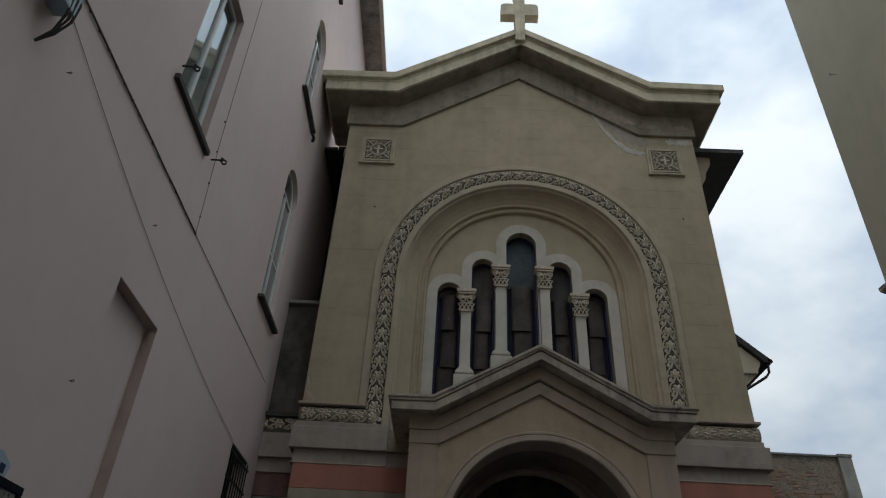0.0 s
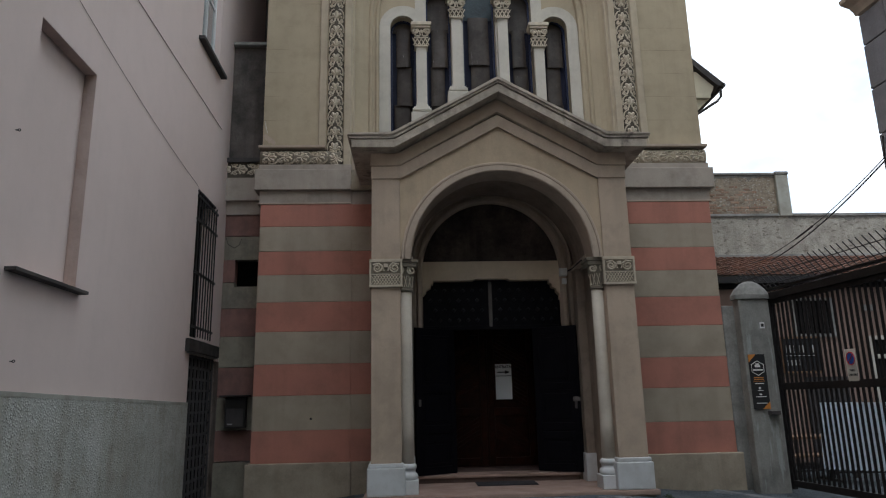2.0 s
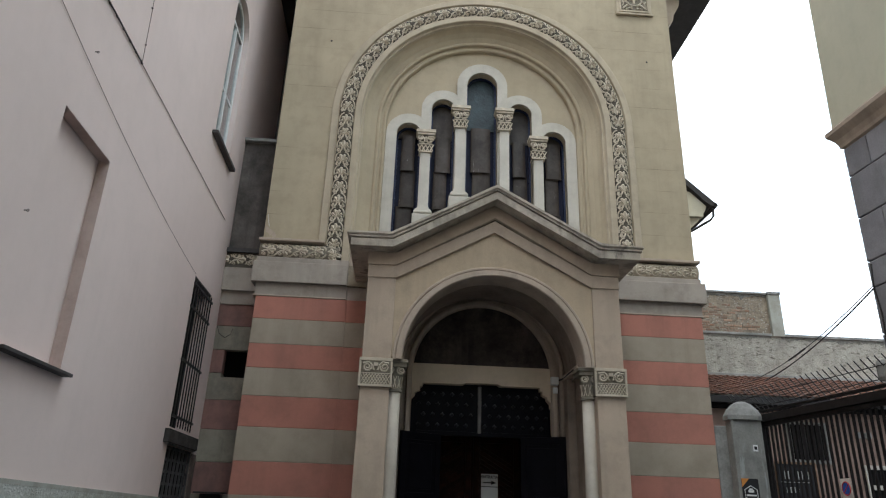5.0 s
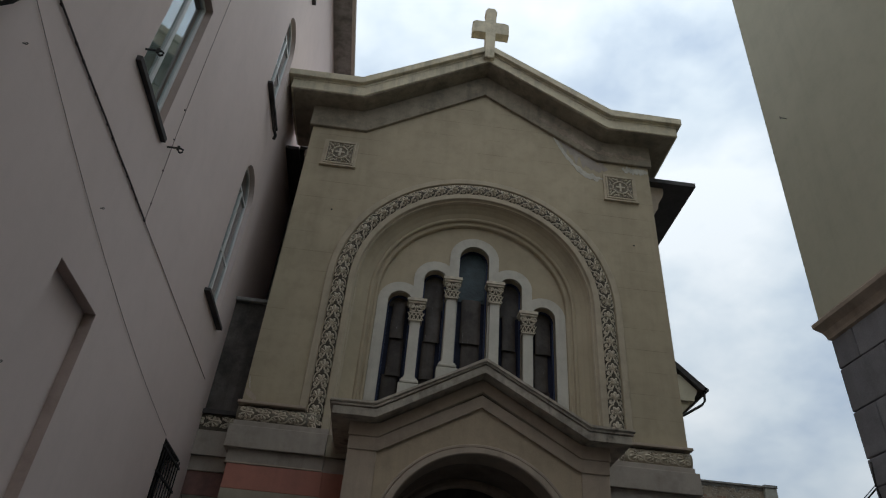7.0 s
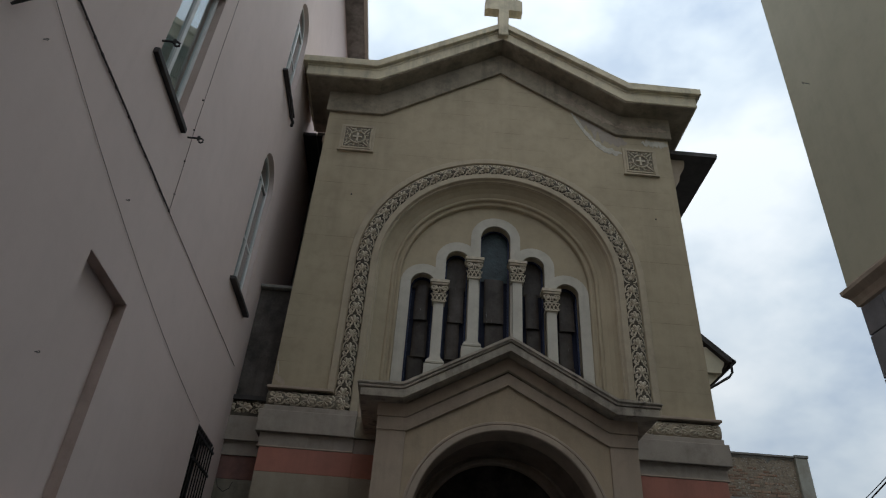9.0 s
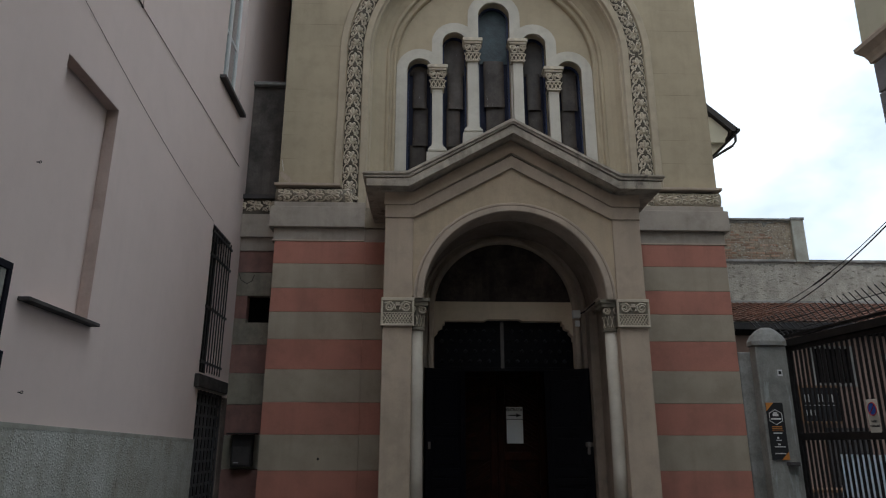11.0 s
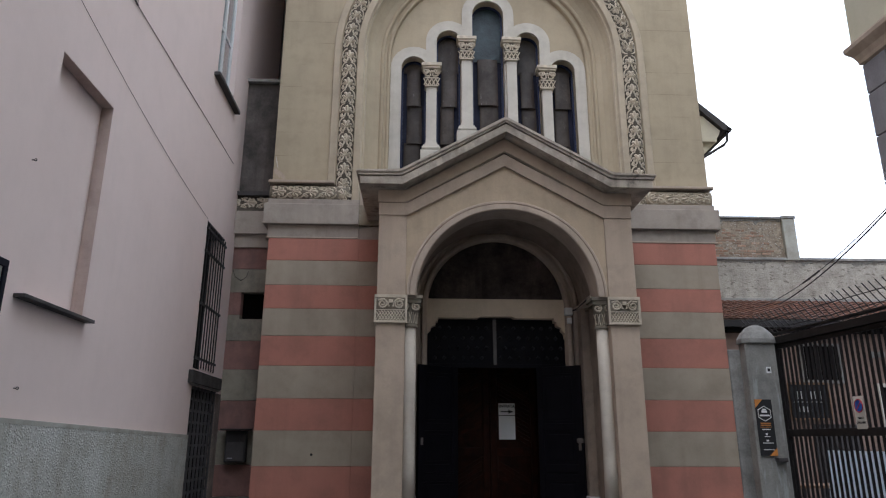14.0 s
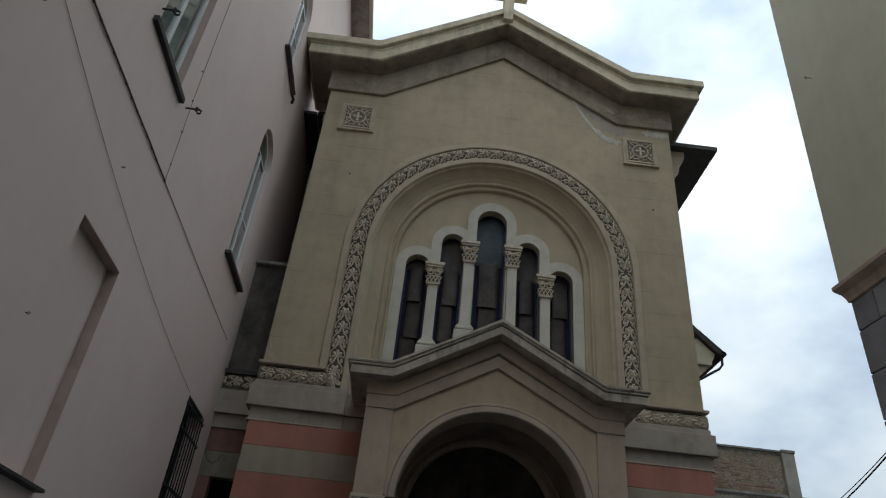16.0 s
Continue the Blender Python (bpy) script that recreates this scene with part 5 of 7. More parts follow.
arch_course(bm, 0, 3.445, 0.0, [(1.43, -0.085), (1.405, -0.13), (1.39, -0.17), (1.365, -0.185), (1.343, -0.165), (1.335, -0.10), (1.275, -0.092), (1.268, -0.16), (1.255, -0.178), (1.205, -0.178), (1.188, -0.155), (1.172, -0.08)], 48)
part("doorway_arch", bm, M_TRIM, porch, "moulded inner arch round the doorway")
bm = bmesh.new()
prism(bm, [(-1.17, 3.58)] + [(-1.17 * math.cos(a), 3.445 + 1.17 * math.sin(a)) for a in np.linspace(0.12, math.pi - 0.12, 30)] + [(1.17, 3.58)], -0.09, 0.0)
part("lunette", bm, M_LUNETTE, porch, "blackened lunette painting above the door")
# groove and cove are coloured dark for the shadow lines between mouldings
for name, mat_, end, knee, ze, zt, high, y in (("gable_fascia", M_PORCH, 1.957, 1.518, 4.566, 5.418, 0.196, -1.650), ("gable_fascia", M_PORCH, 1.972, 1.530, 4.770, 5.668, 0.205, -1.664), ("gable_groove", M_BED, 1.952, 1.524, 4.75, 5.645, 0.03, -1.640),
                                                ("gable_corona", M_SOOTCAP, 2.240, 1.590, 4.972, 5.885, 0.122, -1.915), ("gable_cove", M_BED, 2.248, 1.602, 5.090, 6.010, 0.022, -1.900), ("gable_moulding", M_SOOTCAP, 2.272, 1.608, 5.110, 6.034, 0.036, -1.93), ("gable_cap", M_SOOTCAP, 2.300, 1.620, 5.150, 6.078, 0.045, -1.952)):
    bm = bmesh.new()
    gable_band(bm, end, knee, ze, zt, high, y, -0.02)
    bmesh.ops.bevel(bm, geom=bm.edges[:], offset=0.006 if name != "gable_cap" else 0.014, segments=1 if name != "gable_cap" else 2, affect="EDGES")
    part(name, bm, mat_, porch)
bm = bmesh.new()
gable_band(bm, 2.26, 1.63, 5.185, 6.115, 0.03, -1.86, -0.02)
part("porch_roof", bm, M_RENDERGREY, porch)

# ---- doorway: lintel, steps, door, inner lobby ----
doorcase = thing("doorcase", "shouldered beige stone doorcase with a rosy marble step", "doorcase")
bm = bmesh.new()
half = [(1.25, 2.93), (1.175, 2.93), (1.175, 3.0), (1.115, 3.06), (1.115, 3.10), (1.035, 3.14), (1.035, 3.20), (0.995, 3.20), (0.995, 3.262), (0.32, 3.262), (0.27, 3.29)]
prism(bm, [(-1.17, 3.59), (1.17, 3.59)] + half + [(-x, z) for x, z in half[::-1]], -0.105, 0.2)
part("lintel", bm, M_LINTEL, doorcase)
boxes("jamb", M_LINTEL, doorcase, (-1.27, -1.195, -0.112, 0.2, 0.08, 2.94), chamfer=0.01)
boxes("jamb", M_LINTEL, doorcase, (1.195, 1.27, -0.112, 0.2, 0.08, 2.94), chamfer=0.01)
bm = bmesh.new()
prism(bm, [(-1.30, 0.07), (1.30, 0.07), (1.30, 0.115), (-1.30, 0.115)], -0.31, -0.02)
bmesh.ops.bevel(bm, geom=bm.edges[:], offset=0.014, segments=2, affect="EDGES")
part("step", bm, M_MARBLE, doorcase)
boxes("riser", M_RISER, doorcase, (-1.28, 1.28, -0.275, -0.02, 0.0, 0.0695), label="grimy dark riser under the nosing")
boxes("sill", M_MARBLE, doorcase, (-1.19, 1.19, -0.019, 0.14, 0.08, 0.118), chamfer=0.012)
# floor colour darkened to carry the shade behind the open leaves
boxes("lobby_floor", M_RISER, doorcase, (-1.19, 1.19, 0.141, 1.3, 0.06, 0.112), label="lobby floor behind the sill, darkened for indoor shade")

church_door = thing("church_door", "dark stained double door with studded transom, leaves folded outward", "door", pose(0, 0.06, 0.12))
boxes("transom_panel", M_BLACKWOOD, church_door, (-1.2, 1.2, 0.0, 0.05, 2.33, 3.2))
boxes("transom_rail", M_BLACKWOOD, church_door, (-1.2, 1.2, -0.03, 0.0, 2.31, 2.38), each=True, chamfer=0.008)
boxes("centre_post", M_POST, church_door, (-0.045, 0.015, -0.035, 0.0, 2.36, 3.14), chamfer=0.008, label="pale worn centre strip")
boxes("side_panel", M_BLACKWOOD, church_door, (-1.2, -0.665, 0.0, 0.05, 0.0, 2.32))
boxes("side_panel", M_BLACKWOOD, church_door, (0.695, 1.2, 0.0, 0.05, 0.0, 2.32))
bm = bmesh.new()
lathe(bm, 0, 0, [(0.042, 0.0), (0.034, 0.014), (0.006, 0.034)], 4)
me_stud = bpy.data.meshes.new("stud")
bm.to_mesh(me_stud)
bm.free()
me_stud.materials.append(M_STUD)
for i in range(14):
    for j in range(4):
        x = -1.04 + 0.16 * i + (0.08 if j % 2 else 0.0)
        if abs(x + 0.05) > 0.07:
            piece("stud", me_stud, Matrix.Translation((x, -0.001, 2.48 + 0.17 * j)) @ Matrix.Rotation(radians(90), 4, "X"), church_door)


def door_leaf(s, hinge, swing):
    """A panelled leaf hinged at one edge; it reaches along its own x."""
    w = 0.76
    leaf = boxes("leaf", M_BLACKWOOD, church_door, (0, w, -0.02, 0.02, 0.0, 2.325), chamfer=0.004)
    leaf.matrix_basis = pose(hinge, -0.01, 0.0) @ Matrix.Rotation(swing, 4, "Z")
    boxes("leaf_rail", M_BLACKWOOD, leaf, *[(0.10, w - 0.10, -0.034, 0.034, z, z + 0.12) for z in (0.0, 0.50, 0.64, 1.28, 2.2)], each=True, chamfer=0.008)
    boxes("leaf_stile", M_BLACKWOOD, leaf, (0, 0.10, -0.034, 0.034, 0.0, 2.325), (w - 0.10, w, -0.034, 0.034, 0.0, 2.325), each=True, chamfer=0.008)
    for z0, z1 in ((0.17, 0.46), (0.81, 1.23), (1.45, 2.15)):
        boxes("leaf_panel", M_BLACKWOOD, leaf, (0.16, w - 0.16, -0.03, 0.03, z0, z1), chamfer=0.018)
    bm = bmesh.new()
    for y in (-0.045, 0.045):
        box(bm, w - 0.075, w - 0.035, y - 0.008, y + 0.008, 1.06, 1.17, 0.003)
    if s > 0:
        lathe(bm, w - 0.055, 0.0, [(0.03, 1.085), (0.062, 1.10), (0.066, 1.13), (0.062, 1.16), (0.03, 1.175)], 12)
        box(bm, w - 0.08, w - 0.035, -0.052, 0.052, 0.98, 1.07, 0.01)
    part("lock_plate", bm, M_POST, leaf, "dull metal lock plate")
    return leaf


door_leaf(-1, -0.665, math.pi + radians(31))
door_leaf(1, 0.695, -radians(31))

lobby = thing("inner_lobby", "dim wooden draught lobby with chevron panels behind the open door", "lobby", pose(0, 1.02, 0.125))
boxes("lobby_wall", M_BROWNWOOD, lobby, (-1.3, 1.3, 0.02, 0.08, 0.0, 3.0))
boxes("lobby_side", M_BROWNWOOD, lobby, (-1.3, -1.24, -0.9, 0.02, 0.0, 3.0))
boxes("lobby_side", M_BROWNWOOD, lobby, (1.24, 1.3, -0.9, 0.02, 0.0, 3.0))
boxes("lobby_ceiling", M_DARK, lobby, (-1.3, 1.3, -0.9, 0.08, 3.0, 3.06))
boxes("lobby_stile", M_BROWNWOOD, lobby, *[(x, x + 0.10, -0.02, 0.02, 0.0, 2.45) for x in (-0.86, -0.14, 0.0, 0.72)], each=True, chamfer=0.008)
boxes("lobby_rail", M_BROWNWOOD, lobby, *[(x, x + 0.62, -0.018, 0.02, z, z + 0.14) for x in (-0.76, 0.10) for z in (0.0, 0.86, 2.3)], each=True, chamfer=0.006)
for sx, x0 in ((1, -0.76), (-1, 0.72)):
    for z0, n in ((1.02, 17), (0.15, 9)):
        for k in range(n):
            z = z0 + 0.075 * k
            v = [(x0 + sx * 0.01, z), (x0 + sx * 0.60, z + 0.34), (x0 + sx * 0.60, z + 0.405), (x0 + sx * 0.01, z + 0.065)]
            if z + 0.405 < (2.3 if z0 > 1 else 0.86) + 0.36:
                v = [(x, min(zz, 2.3 if z0 > 1 else 0.86)) for x, zz in v]
                if v[2][1] - v[1][1] > 0.01:
                    bm = bmesh.new()
                    prism(bm, v if sx > 0 else v[::-1], -0.008, 0.02)
                    part("chevron_board", bm, M_BROWNWOOD, lobby)
notice = thing("entrance_notice", "white paper notice with a printed arrow taped on wood", "notice", pose(0.2875, 0.985, 1.584))
boxes("sign_sheet", M_PAPER, notice, (-0.1485, 0.1485, -0.002, 0.002, 0.107, 0.315))
boxes("text_sheet", M_PAPER, notice, (-0.145, 0.1485, -0.002, 0.002, -0.315, 0.095))
lettering("sign_words", "ENTRATA", 0.066, M_INK, notice, pose(0, -0.004, 0.262, 90))
bm = bmesh.new()
prism(bm, [(-0.11, 0.158), (0.03, 0.158), (0.03, 0.132), (0.12, 0.168), (0.03, 0.204), (0.03, 0.178), (-0.11, 0.178)], -0.006, -0.003)
part("arrow", bm, M_INK, notice)
boxes("tape", M_INK, notice, (-0.1485, 0.1485, -0.005, -0.0025, 0.096, 0.106))
doormat = tagged(boxes("doormat", M_MAT, None, (-0.40, 0.52, -0.80, -0.34, 0.0005, 0.016), chamfer=0.004), "dark rubber doormat lying on the marble porch floor", "doormat")
sensor = thing("wall_sensor", "small white sensor box with a hanging cable beside the arch", "sensor", pose(1.22, -0.16, 3.36))
boxes("sensor_body", M_PVC, sensor, (-0.06, 0.07, -0.09, 0.01, -0.06, 0.07), chamfer=0.012)
boxes("sensor_clip", M_PVC, sensor, (-0.02, 0.06, -0.05, 0.01, -0.2, -0.1), chamfer=0.008)
bm = bmesh.new()
tube(bm, [(0.07, -0.03, 0.02), (0.13, -0.2, 0.03), (0.12, -0.5, 0.035), (0.11, -0.9, 0.03)], 0.014, 6)
part("sensor_cable", bm, M_IRON, sensor)

# ---- left-hand neighbour: tall pink building ----
LB = pose(-4.72, 0.55, 0, 0, 0, 1.2)
left_house = thing("pink_apartment_building", "tall pink rendered building with arched windows and a roughcast base", "building", LB)


def pierced_wall(bm, u0, u1, z0, z1, holes, thick):
    """A wall in the y-z plane with its face at x = 0, body behind it, and square holes (ua, ub, za, zb)."""
    us = sorted({u0, u1, *(v for h in holes for v in h[:2])})
    zs = sorted({z0, z1, *(v for h in holes for v in h[2:])})
    solid = lambda u, z: u0 < u < u1 and z0 < z < z1 and not any(a < u < b and c < z < d for a, b, c, d in holes)
    for ua, ub in zip(us, us[1:]):
        for za, zb in zip(zs, zs[1:]):
            um, zm = (ua + ub) / 2, (za + zb) / 2
            if not solid(um, zm):
                continue
            for x in (0, -thick):
                bm.faces.new([bm.verts.new((x, u, z)) for u, z in ((ua, za), (ub, za), (ub, zb), (ua, zb))])
            for du, dz, e in ((-1, 0, ((ua, za), (ua, zb))), (1, 0, ((ub, za), (ub, zb))), (0, -1, ((ua, za), (ub, za))), (0, 1, ((ua, zb), (ub, zb)))):
                if not solid(um + du * (ub - ua) / 2 + du * 0.001, zm + dz * (zb - za) / 2 + dz * 0.001):
                    bm.faces.new([bm.verts.new((x, u, z)) for x, (u, z) in ((0, e[0]), (-thick, e[0]), (-thick, e[1]), (0, e[1]))])
    bmesh.ops.remove_doubles(bm, verts=bm.verts[:], dist=1e-5)


EAVE_Z = 19.7
SQUARE_WINDOWS = ((-6.75, -5.72, 7.04, 9.45), (-6.75, -5.72, 11.75, 14.2), (-11.6, -10.5, 7.0, 9.45), (-11.6, -10.5, 11.75, 14.2))
ARCHED_WINDOWS = ((-2.02, -0.95, 6.98, 10.15), (-2.30, -1.25, 11.78, 14.45), (-2.25, -1.2, 16.45, 18.6))
GRILLE = (-1.71, -0.62, 2.28, 4.60)
IRON_DOOR = (-1.66, -0.27, -0.4, 2.03)
NICHE = (-6.46, -5.365, 2.37, 4.64)
bm = bmesh.new()
pierced_wall(bm, -15.0, 9.0, -0.5, EAVE_Z, [*SQUARE_WINDOWS, *ARCHED_WINDOWS, GRILLE, IRON_DOOR, NICHE], 0.4)
part("street_wall", bm, M_PINK, left_house, "smooth pink-grey render, faintly stained")
boxes("house_core", M_DARK, left_house, (-11.9, -1.2, -14.69, 8.69, -0.5, EAVE_Z - 0.01))
for a, b, z0, z1 in ARCHED_WINDOWS:
    c, r = (a + b) / 2, (b - a) / 2
    bm = bmesh.new()
    sheet(bm, [c + r * math.sin(t) for t in np.linspace(-math.pi / 2, math.pi / 2, 21)], lambda u: z1 - r + math.sqrt(max(r * r - (u - c) ** 2, 0)), lambda u: z1, -0.001, 0.4)
    bm.transform(Matrix.Rotation(radians(90), 4, "Z"))
    part("arch_head", bm, M_PINK, left_house)


def casement(a, b, z0, z1, arched, sill):
    """A white double casement in a reveal, with glass, a dark sill and shutter hooks."""
    c, r = (a + b) / 2, (b - a) / 2
    spring = z1 - r if arched else z1
    f = 0.07
    spans = [(-0.03, 0.03, a, a + f, z0, spring), (-0.03, 0.03, b - f, b, z0, spring), (-0.03, 0.03, a + f, b - f, z0, z0 + (f if arched else 0.24)), (-0.035, 0.035, c - 0.038, c + 0.038, z0 + f, spring - 0.002)]
    if arched:
        spans += [(-0.03, 0.03, a + f, c - 0.039, spring - 0.05, spring), (-0.03, 0.03, c + 0.039, b - f, spring - 0.05, spring), (-0.02, 0.02, a + f, c - 0.039, z0 + 1.15, z0 + 1.2), (-0.02, 0.02, c + 0.039, b - f, z0 + 1.15, z0 + 1.2)]
    else:
        spans += [(-0.03, 0.03, a + f, b - f, z1 - f, z1)]
    win = boxes("window", M_PVC, left_house, *spans, chamfer=0.006)
    win.matrix_basis = pose(-0.13, 0, 0)
    if arched:
        bm = bmesh.new()
        arch_course(bm, c, spring, None, [(r, -0.03), (r - f, -0.03), (r - f, 0.03), (r, 0.03), (r, -0.03)], 20)
        bm.transform(Matrix.Rotation(radians(90), 4, "Z"))
        part("arched_frame", bm, M_PVC, win)
    for u0, u1 in ((a + f, c - 0.038), (c + 0.038, b - f)):
        ob = boxes("pane", M_GLASS, win, (-0.006, 0.006, u0, u1, z0 + f, spring - 0.05))
        ob.visible_shadow = False
    if arched:
        bm = bmesh.new()
        prism(bm, [(c - (r - f) * math.cos(t), spring + (r - f) * math.sin(t)) for t in np.linspace(0, math.pi, 21)], -0.006, 0.006)
        bm.transform(Matrix.Rotation(radians(90), 4, "Z"))
        ob = part("pane", bm, M_GLASS, win)
        ob.visible_shadow = False
    if not arched:
        # added panel: its colour gives the panes a pale sky reflection
        boxes("blind", M_SKYTINT, win, (-0.075, -0.06, a + f, b - f, z0 + 0.2, z1 - 0.03), label="added grey-green panel behind the glass, coloured like reflected sky")
    s = boxes("window_sill", M_SLATE, win, (-0.2, 0.13 + sill, a - (0.16 if arched else 0.13), b + (0.16 if arched else 0.12), z0 - (0.06 if arched else 0.075), z0 - 0.001), chamfer=0.006, label="thin dark slate sill")
    for u, z in () if arched else ((a - 0.05, z0 + 0.2), (b + 0.33, z0 + 0.05)):
        bm = bmesh.new()
        tube(bm, [(0.1, u, z), (0.31, u, z), (0.335, u, z - 0.02), (0.335, u, z - 0.055), (0.31, u, z - 0.07), (0.285, u, z - 0.055)], 0.013, 5)
        box(bm, 0.255, 0.285, u - 0.012, u + 0.012, z - 0.03, z + 0.035)
        part("shutter_hook", bm, M_IRON, win)
    return win


for a, b, z0, z1 in SQUARE_WINDOWS + (NICHE,):
    boxes("reveal_lining", M_PINKTRIM, left_house, (-0.36 if z0 > 5 else -0.123, -0.004, b - 0.004, b + 0.01, z0, z1), (-0.36 if z0 > 5 else -0.123, -0.004, a - 0.01, a + 0.004, z0, z1), (-0.36 if z0 > 5 else -0.123, -0.004, a + 0.005, b - 0.005, z1 - 0.004, z1 + 0.01), each=True)
for w in SQUARE_WINDOWS:
    casement(*w, False, 0.06)
for w in ARCHED_WINDOWS:
    casement(*w, True, 0.10)
# roughcast base, following the fall of the yard
bm = bmesh.new()
for u0, u1 in ((-15.0, -1.70),):
    prism(bm, [(u0, -0.6), (u1, -0.6), (u1, 1.30), (-6.4, 1.385), (u0, 1.55)], -0.035, 0.002)
bm.transform(Matrix.Rotation(radians(90), 4, "Z"))
part("roughcast_base", bm, M_ROUGHCAST, left_house, "coarse grey-green roughcast base with runs of dirt")
bm = bmesh.new()
prism(bm, [(-15.0, 1.523), (-6.4, 1.358), (-1.70, 1.273), (-1.70, 1.314), (-6.4, 1.399), (-15.0, 1.564)], -0.038, 0.002)
bm.transform(Matrix.Rotation(radians(90), 4, "Z"))
part("base_fillet", bm, M_FILLET, left_house, "smooth grey-green strip along the base")
# eave high above
boxes("eave", M_RENDERGREY, left_house, (-0.5, 0.62, -15.0, 9.4, EAVE_Z, EAVE_Z + 0.12), label="grey rendered eave slab")
bm = bmesh.new()
prism(bm, [(-12.2, EAVE_Z + 0.121), (0.6, EAVE_Z + 0.121), (-5.8, EAVE_Z + 2.4)], -15.2, 9.4)
part("roof", bm, M_TILE, left_house)
boxes("end_wall", M_PINK, left_house, (-12.0, -0.401, -15.0, -14.7, -0.5, EAVE_Z), (-12.0, -0.401, 8.7, 9.0, -0.5, EAVE_Z), each=True)
boxes("gutter", M_WHITE, left_house, (0.60, 0.72, -15.0, 9.5, EAVE_Z - 0.02, EAVE_Z + 0.16), chamfer=0.02)
# iron door, grille and their sill
a, b, z0, z1 = IRON_DOOR
z0 = -0.22
boxes("stained_strip", M_STRIP, left_house, (-0.02, 0.006, -0.262, 0.06, -0.4, 2.0), (-0.055, 0.0, -0.290, -0.263, -0.4, 2.0), label="rough dirty render beside the iron door")
door_1 = boxes("iron_door", M_DARK, left_house, (-0.02, 0.0, a, b, z0, z1), label="dark iron lattice door in a deep opening")
door_1.matrix_basis = pose(-0.06, 0, 0)
bm = bmesh.new()
for k in range(8):
    u = a + 0.02 + (b - a - 0.06) * k / 7
    box(bm, 0.02, 0.05, u, u + 0.04, z0, z1)
for k in range(14):
    z = z0 + 0.02 + (z1 - z0 - 0.06) * k / 13
    box(bm, 0.0, 0.035, a, b, z, z + 0.035)
part("door_lattice", bm, M_GRATE, door_1, "dusty grey iron lattice")
boxes("door_step", M_RENDERGREY, left_house, (-0.3, 0.06, a - 0.05, b + 0.08, -0.45, -0.19), chamfer=0.02)
boxes("lintel_slab", M_SOOTSTONE, left_house, (-0.2, 0.07, -1.88, -0.24, 2.05, 2.24), chamfer=0.012, label="dark weathered stone slab over the iron door")
boxes("lintel_edge", M_RENDERGREY, left_house, (-0.2, 0.05, -1.78, -0.26, 2.032, 2.048))
a, b, z0, z1 = GRILLE
grille = boxes("window_grille", M_IRON, left_house, (-0.012, 0.012, a - 0.04, b + 0.04, 2.42, 2.455), label="tall black iron window grille")
boxes("cross_bar", M_IRON, grille, *[(-0.012, 0.012, a - 0.04, b + 0.04, z, z + 0.035) for z in (3.25, 4.08, 4.45)], each=True)
grille.matrix_basis = pose(0.02, 0, 0)
for k in range(8):
    u = a + 0.05 + (b - a - 0.1) * k / 7
    bm = bmesh.new()
    tube(bm, [(0, u, z0 + 0.02), (0, u, z1 - 0.05)], 0.011, 5)
    part("grille_bar", bm, M_IRON, grille)
boxes("dark_glazing", M_DARK, grille, (-0.27, -0.25, a, b, z0, z1))
boxes("hood", M_SLATE, left_house, (-0.35, -0.005, a, b, z1 - 0.02, z1 + 0.001))
a, b, z0, z1 = NICHE
boxes("niche_sill", M_SLATE, left_house, (-0.15, 0.095, a - 0.11, b + 0.075, z0 - 0.033, z0 - 0.001), chamfer=0.006, label="thin dark slate sill of a blind window")
boxes("niche_back", M_PINK, left_house, (-0.30, -0.125, a - 0.1, b + 0.1, z0 - 0.1, z1 + 0.1))

# cables, hooks and a junction box on the pink wall
bm = bmesh.new()
box(bm, 0.0, 0.03, -0.02, 0.02, -0.016, 0.016, 0.004)
me_clip = bpy.data.meshes.new("cable_clip")
bm.to_mesh(me_clip)
bm.free()
me_clip.materials.append(M_CABLE)
for k in range(20):
    piece("cable_clip", me_clip, pose(0.0, -9.0 + 0.2 * k, 6.045) @ Matrix.Diagonal((0.7, 0.45 + 0.5 * ((k * 7) % 5) / 4, 0.62, 1)), left_house)
for k in range(4):
    piece("cable_clip", me_clip, pose(0.0, -5.21 - 0.05 * k, 6.3 + 0.5 * k) @ Matrix.Diagonal((0.7, 0.4, 0.5, 1)), left_house)
bm = bmesh.new()
tube(bm, [(0.014, -14.0, 6.05)] + [(0.014, -9.2 + 0.4 * k, 6.045 + 0.012 * noise.noise((k * 0.9, 3, 3))) for k in range(11)], 0.0105, 6)
part("wall_cable", bm, M_CABLE, left_house, "dark cable stapled level along the wall")
bm = bmesh.new()
tube(bm, [(0.009, -5.2 + 0.46 * k, 6.045 + 0.006 * noise.noise((k * 0.9, 3, 3))) for k in range(11)], 0.0055, 6)
part("wall_cable", bm, M_CABLELIGHT, left_house, "thinner run of the wall cable")
bm = bmesh.new()
tube(bm, [(0.009, u, 5.196 - 0.1978 * (u + 6.03) + 0.0144 * (u + 6.03) ** 2) for u in (-14.0 + 0.49 * k for k in range(26))], 0.0034, 5)
part("wall_cable", bm, M_CABLELIGHT, left_house, "thin painted-over cable sagging across the wall")
bm = bmesh.new()
tube(bm, [(0.014, -5.20, 6.05), (0.014, -5.25, 6.7), (0.014, -5.31, 7.4), (0.014, -5.36, 8.6), (0.012, -5.40, 10.4)], 0.0042, 5)
part("wall_cable", bm, M_CABLELIGHT, left_house, "thin cable climbing beside a window")


bm = bmesh.new()
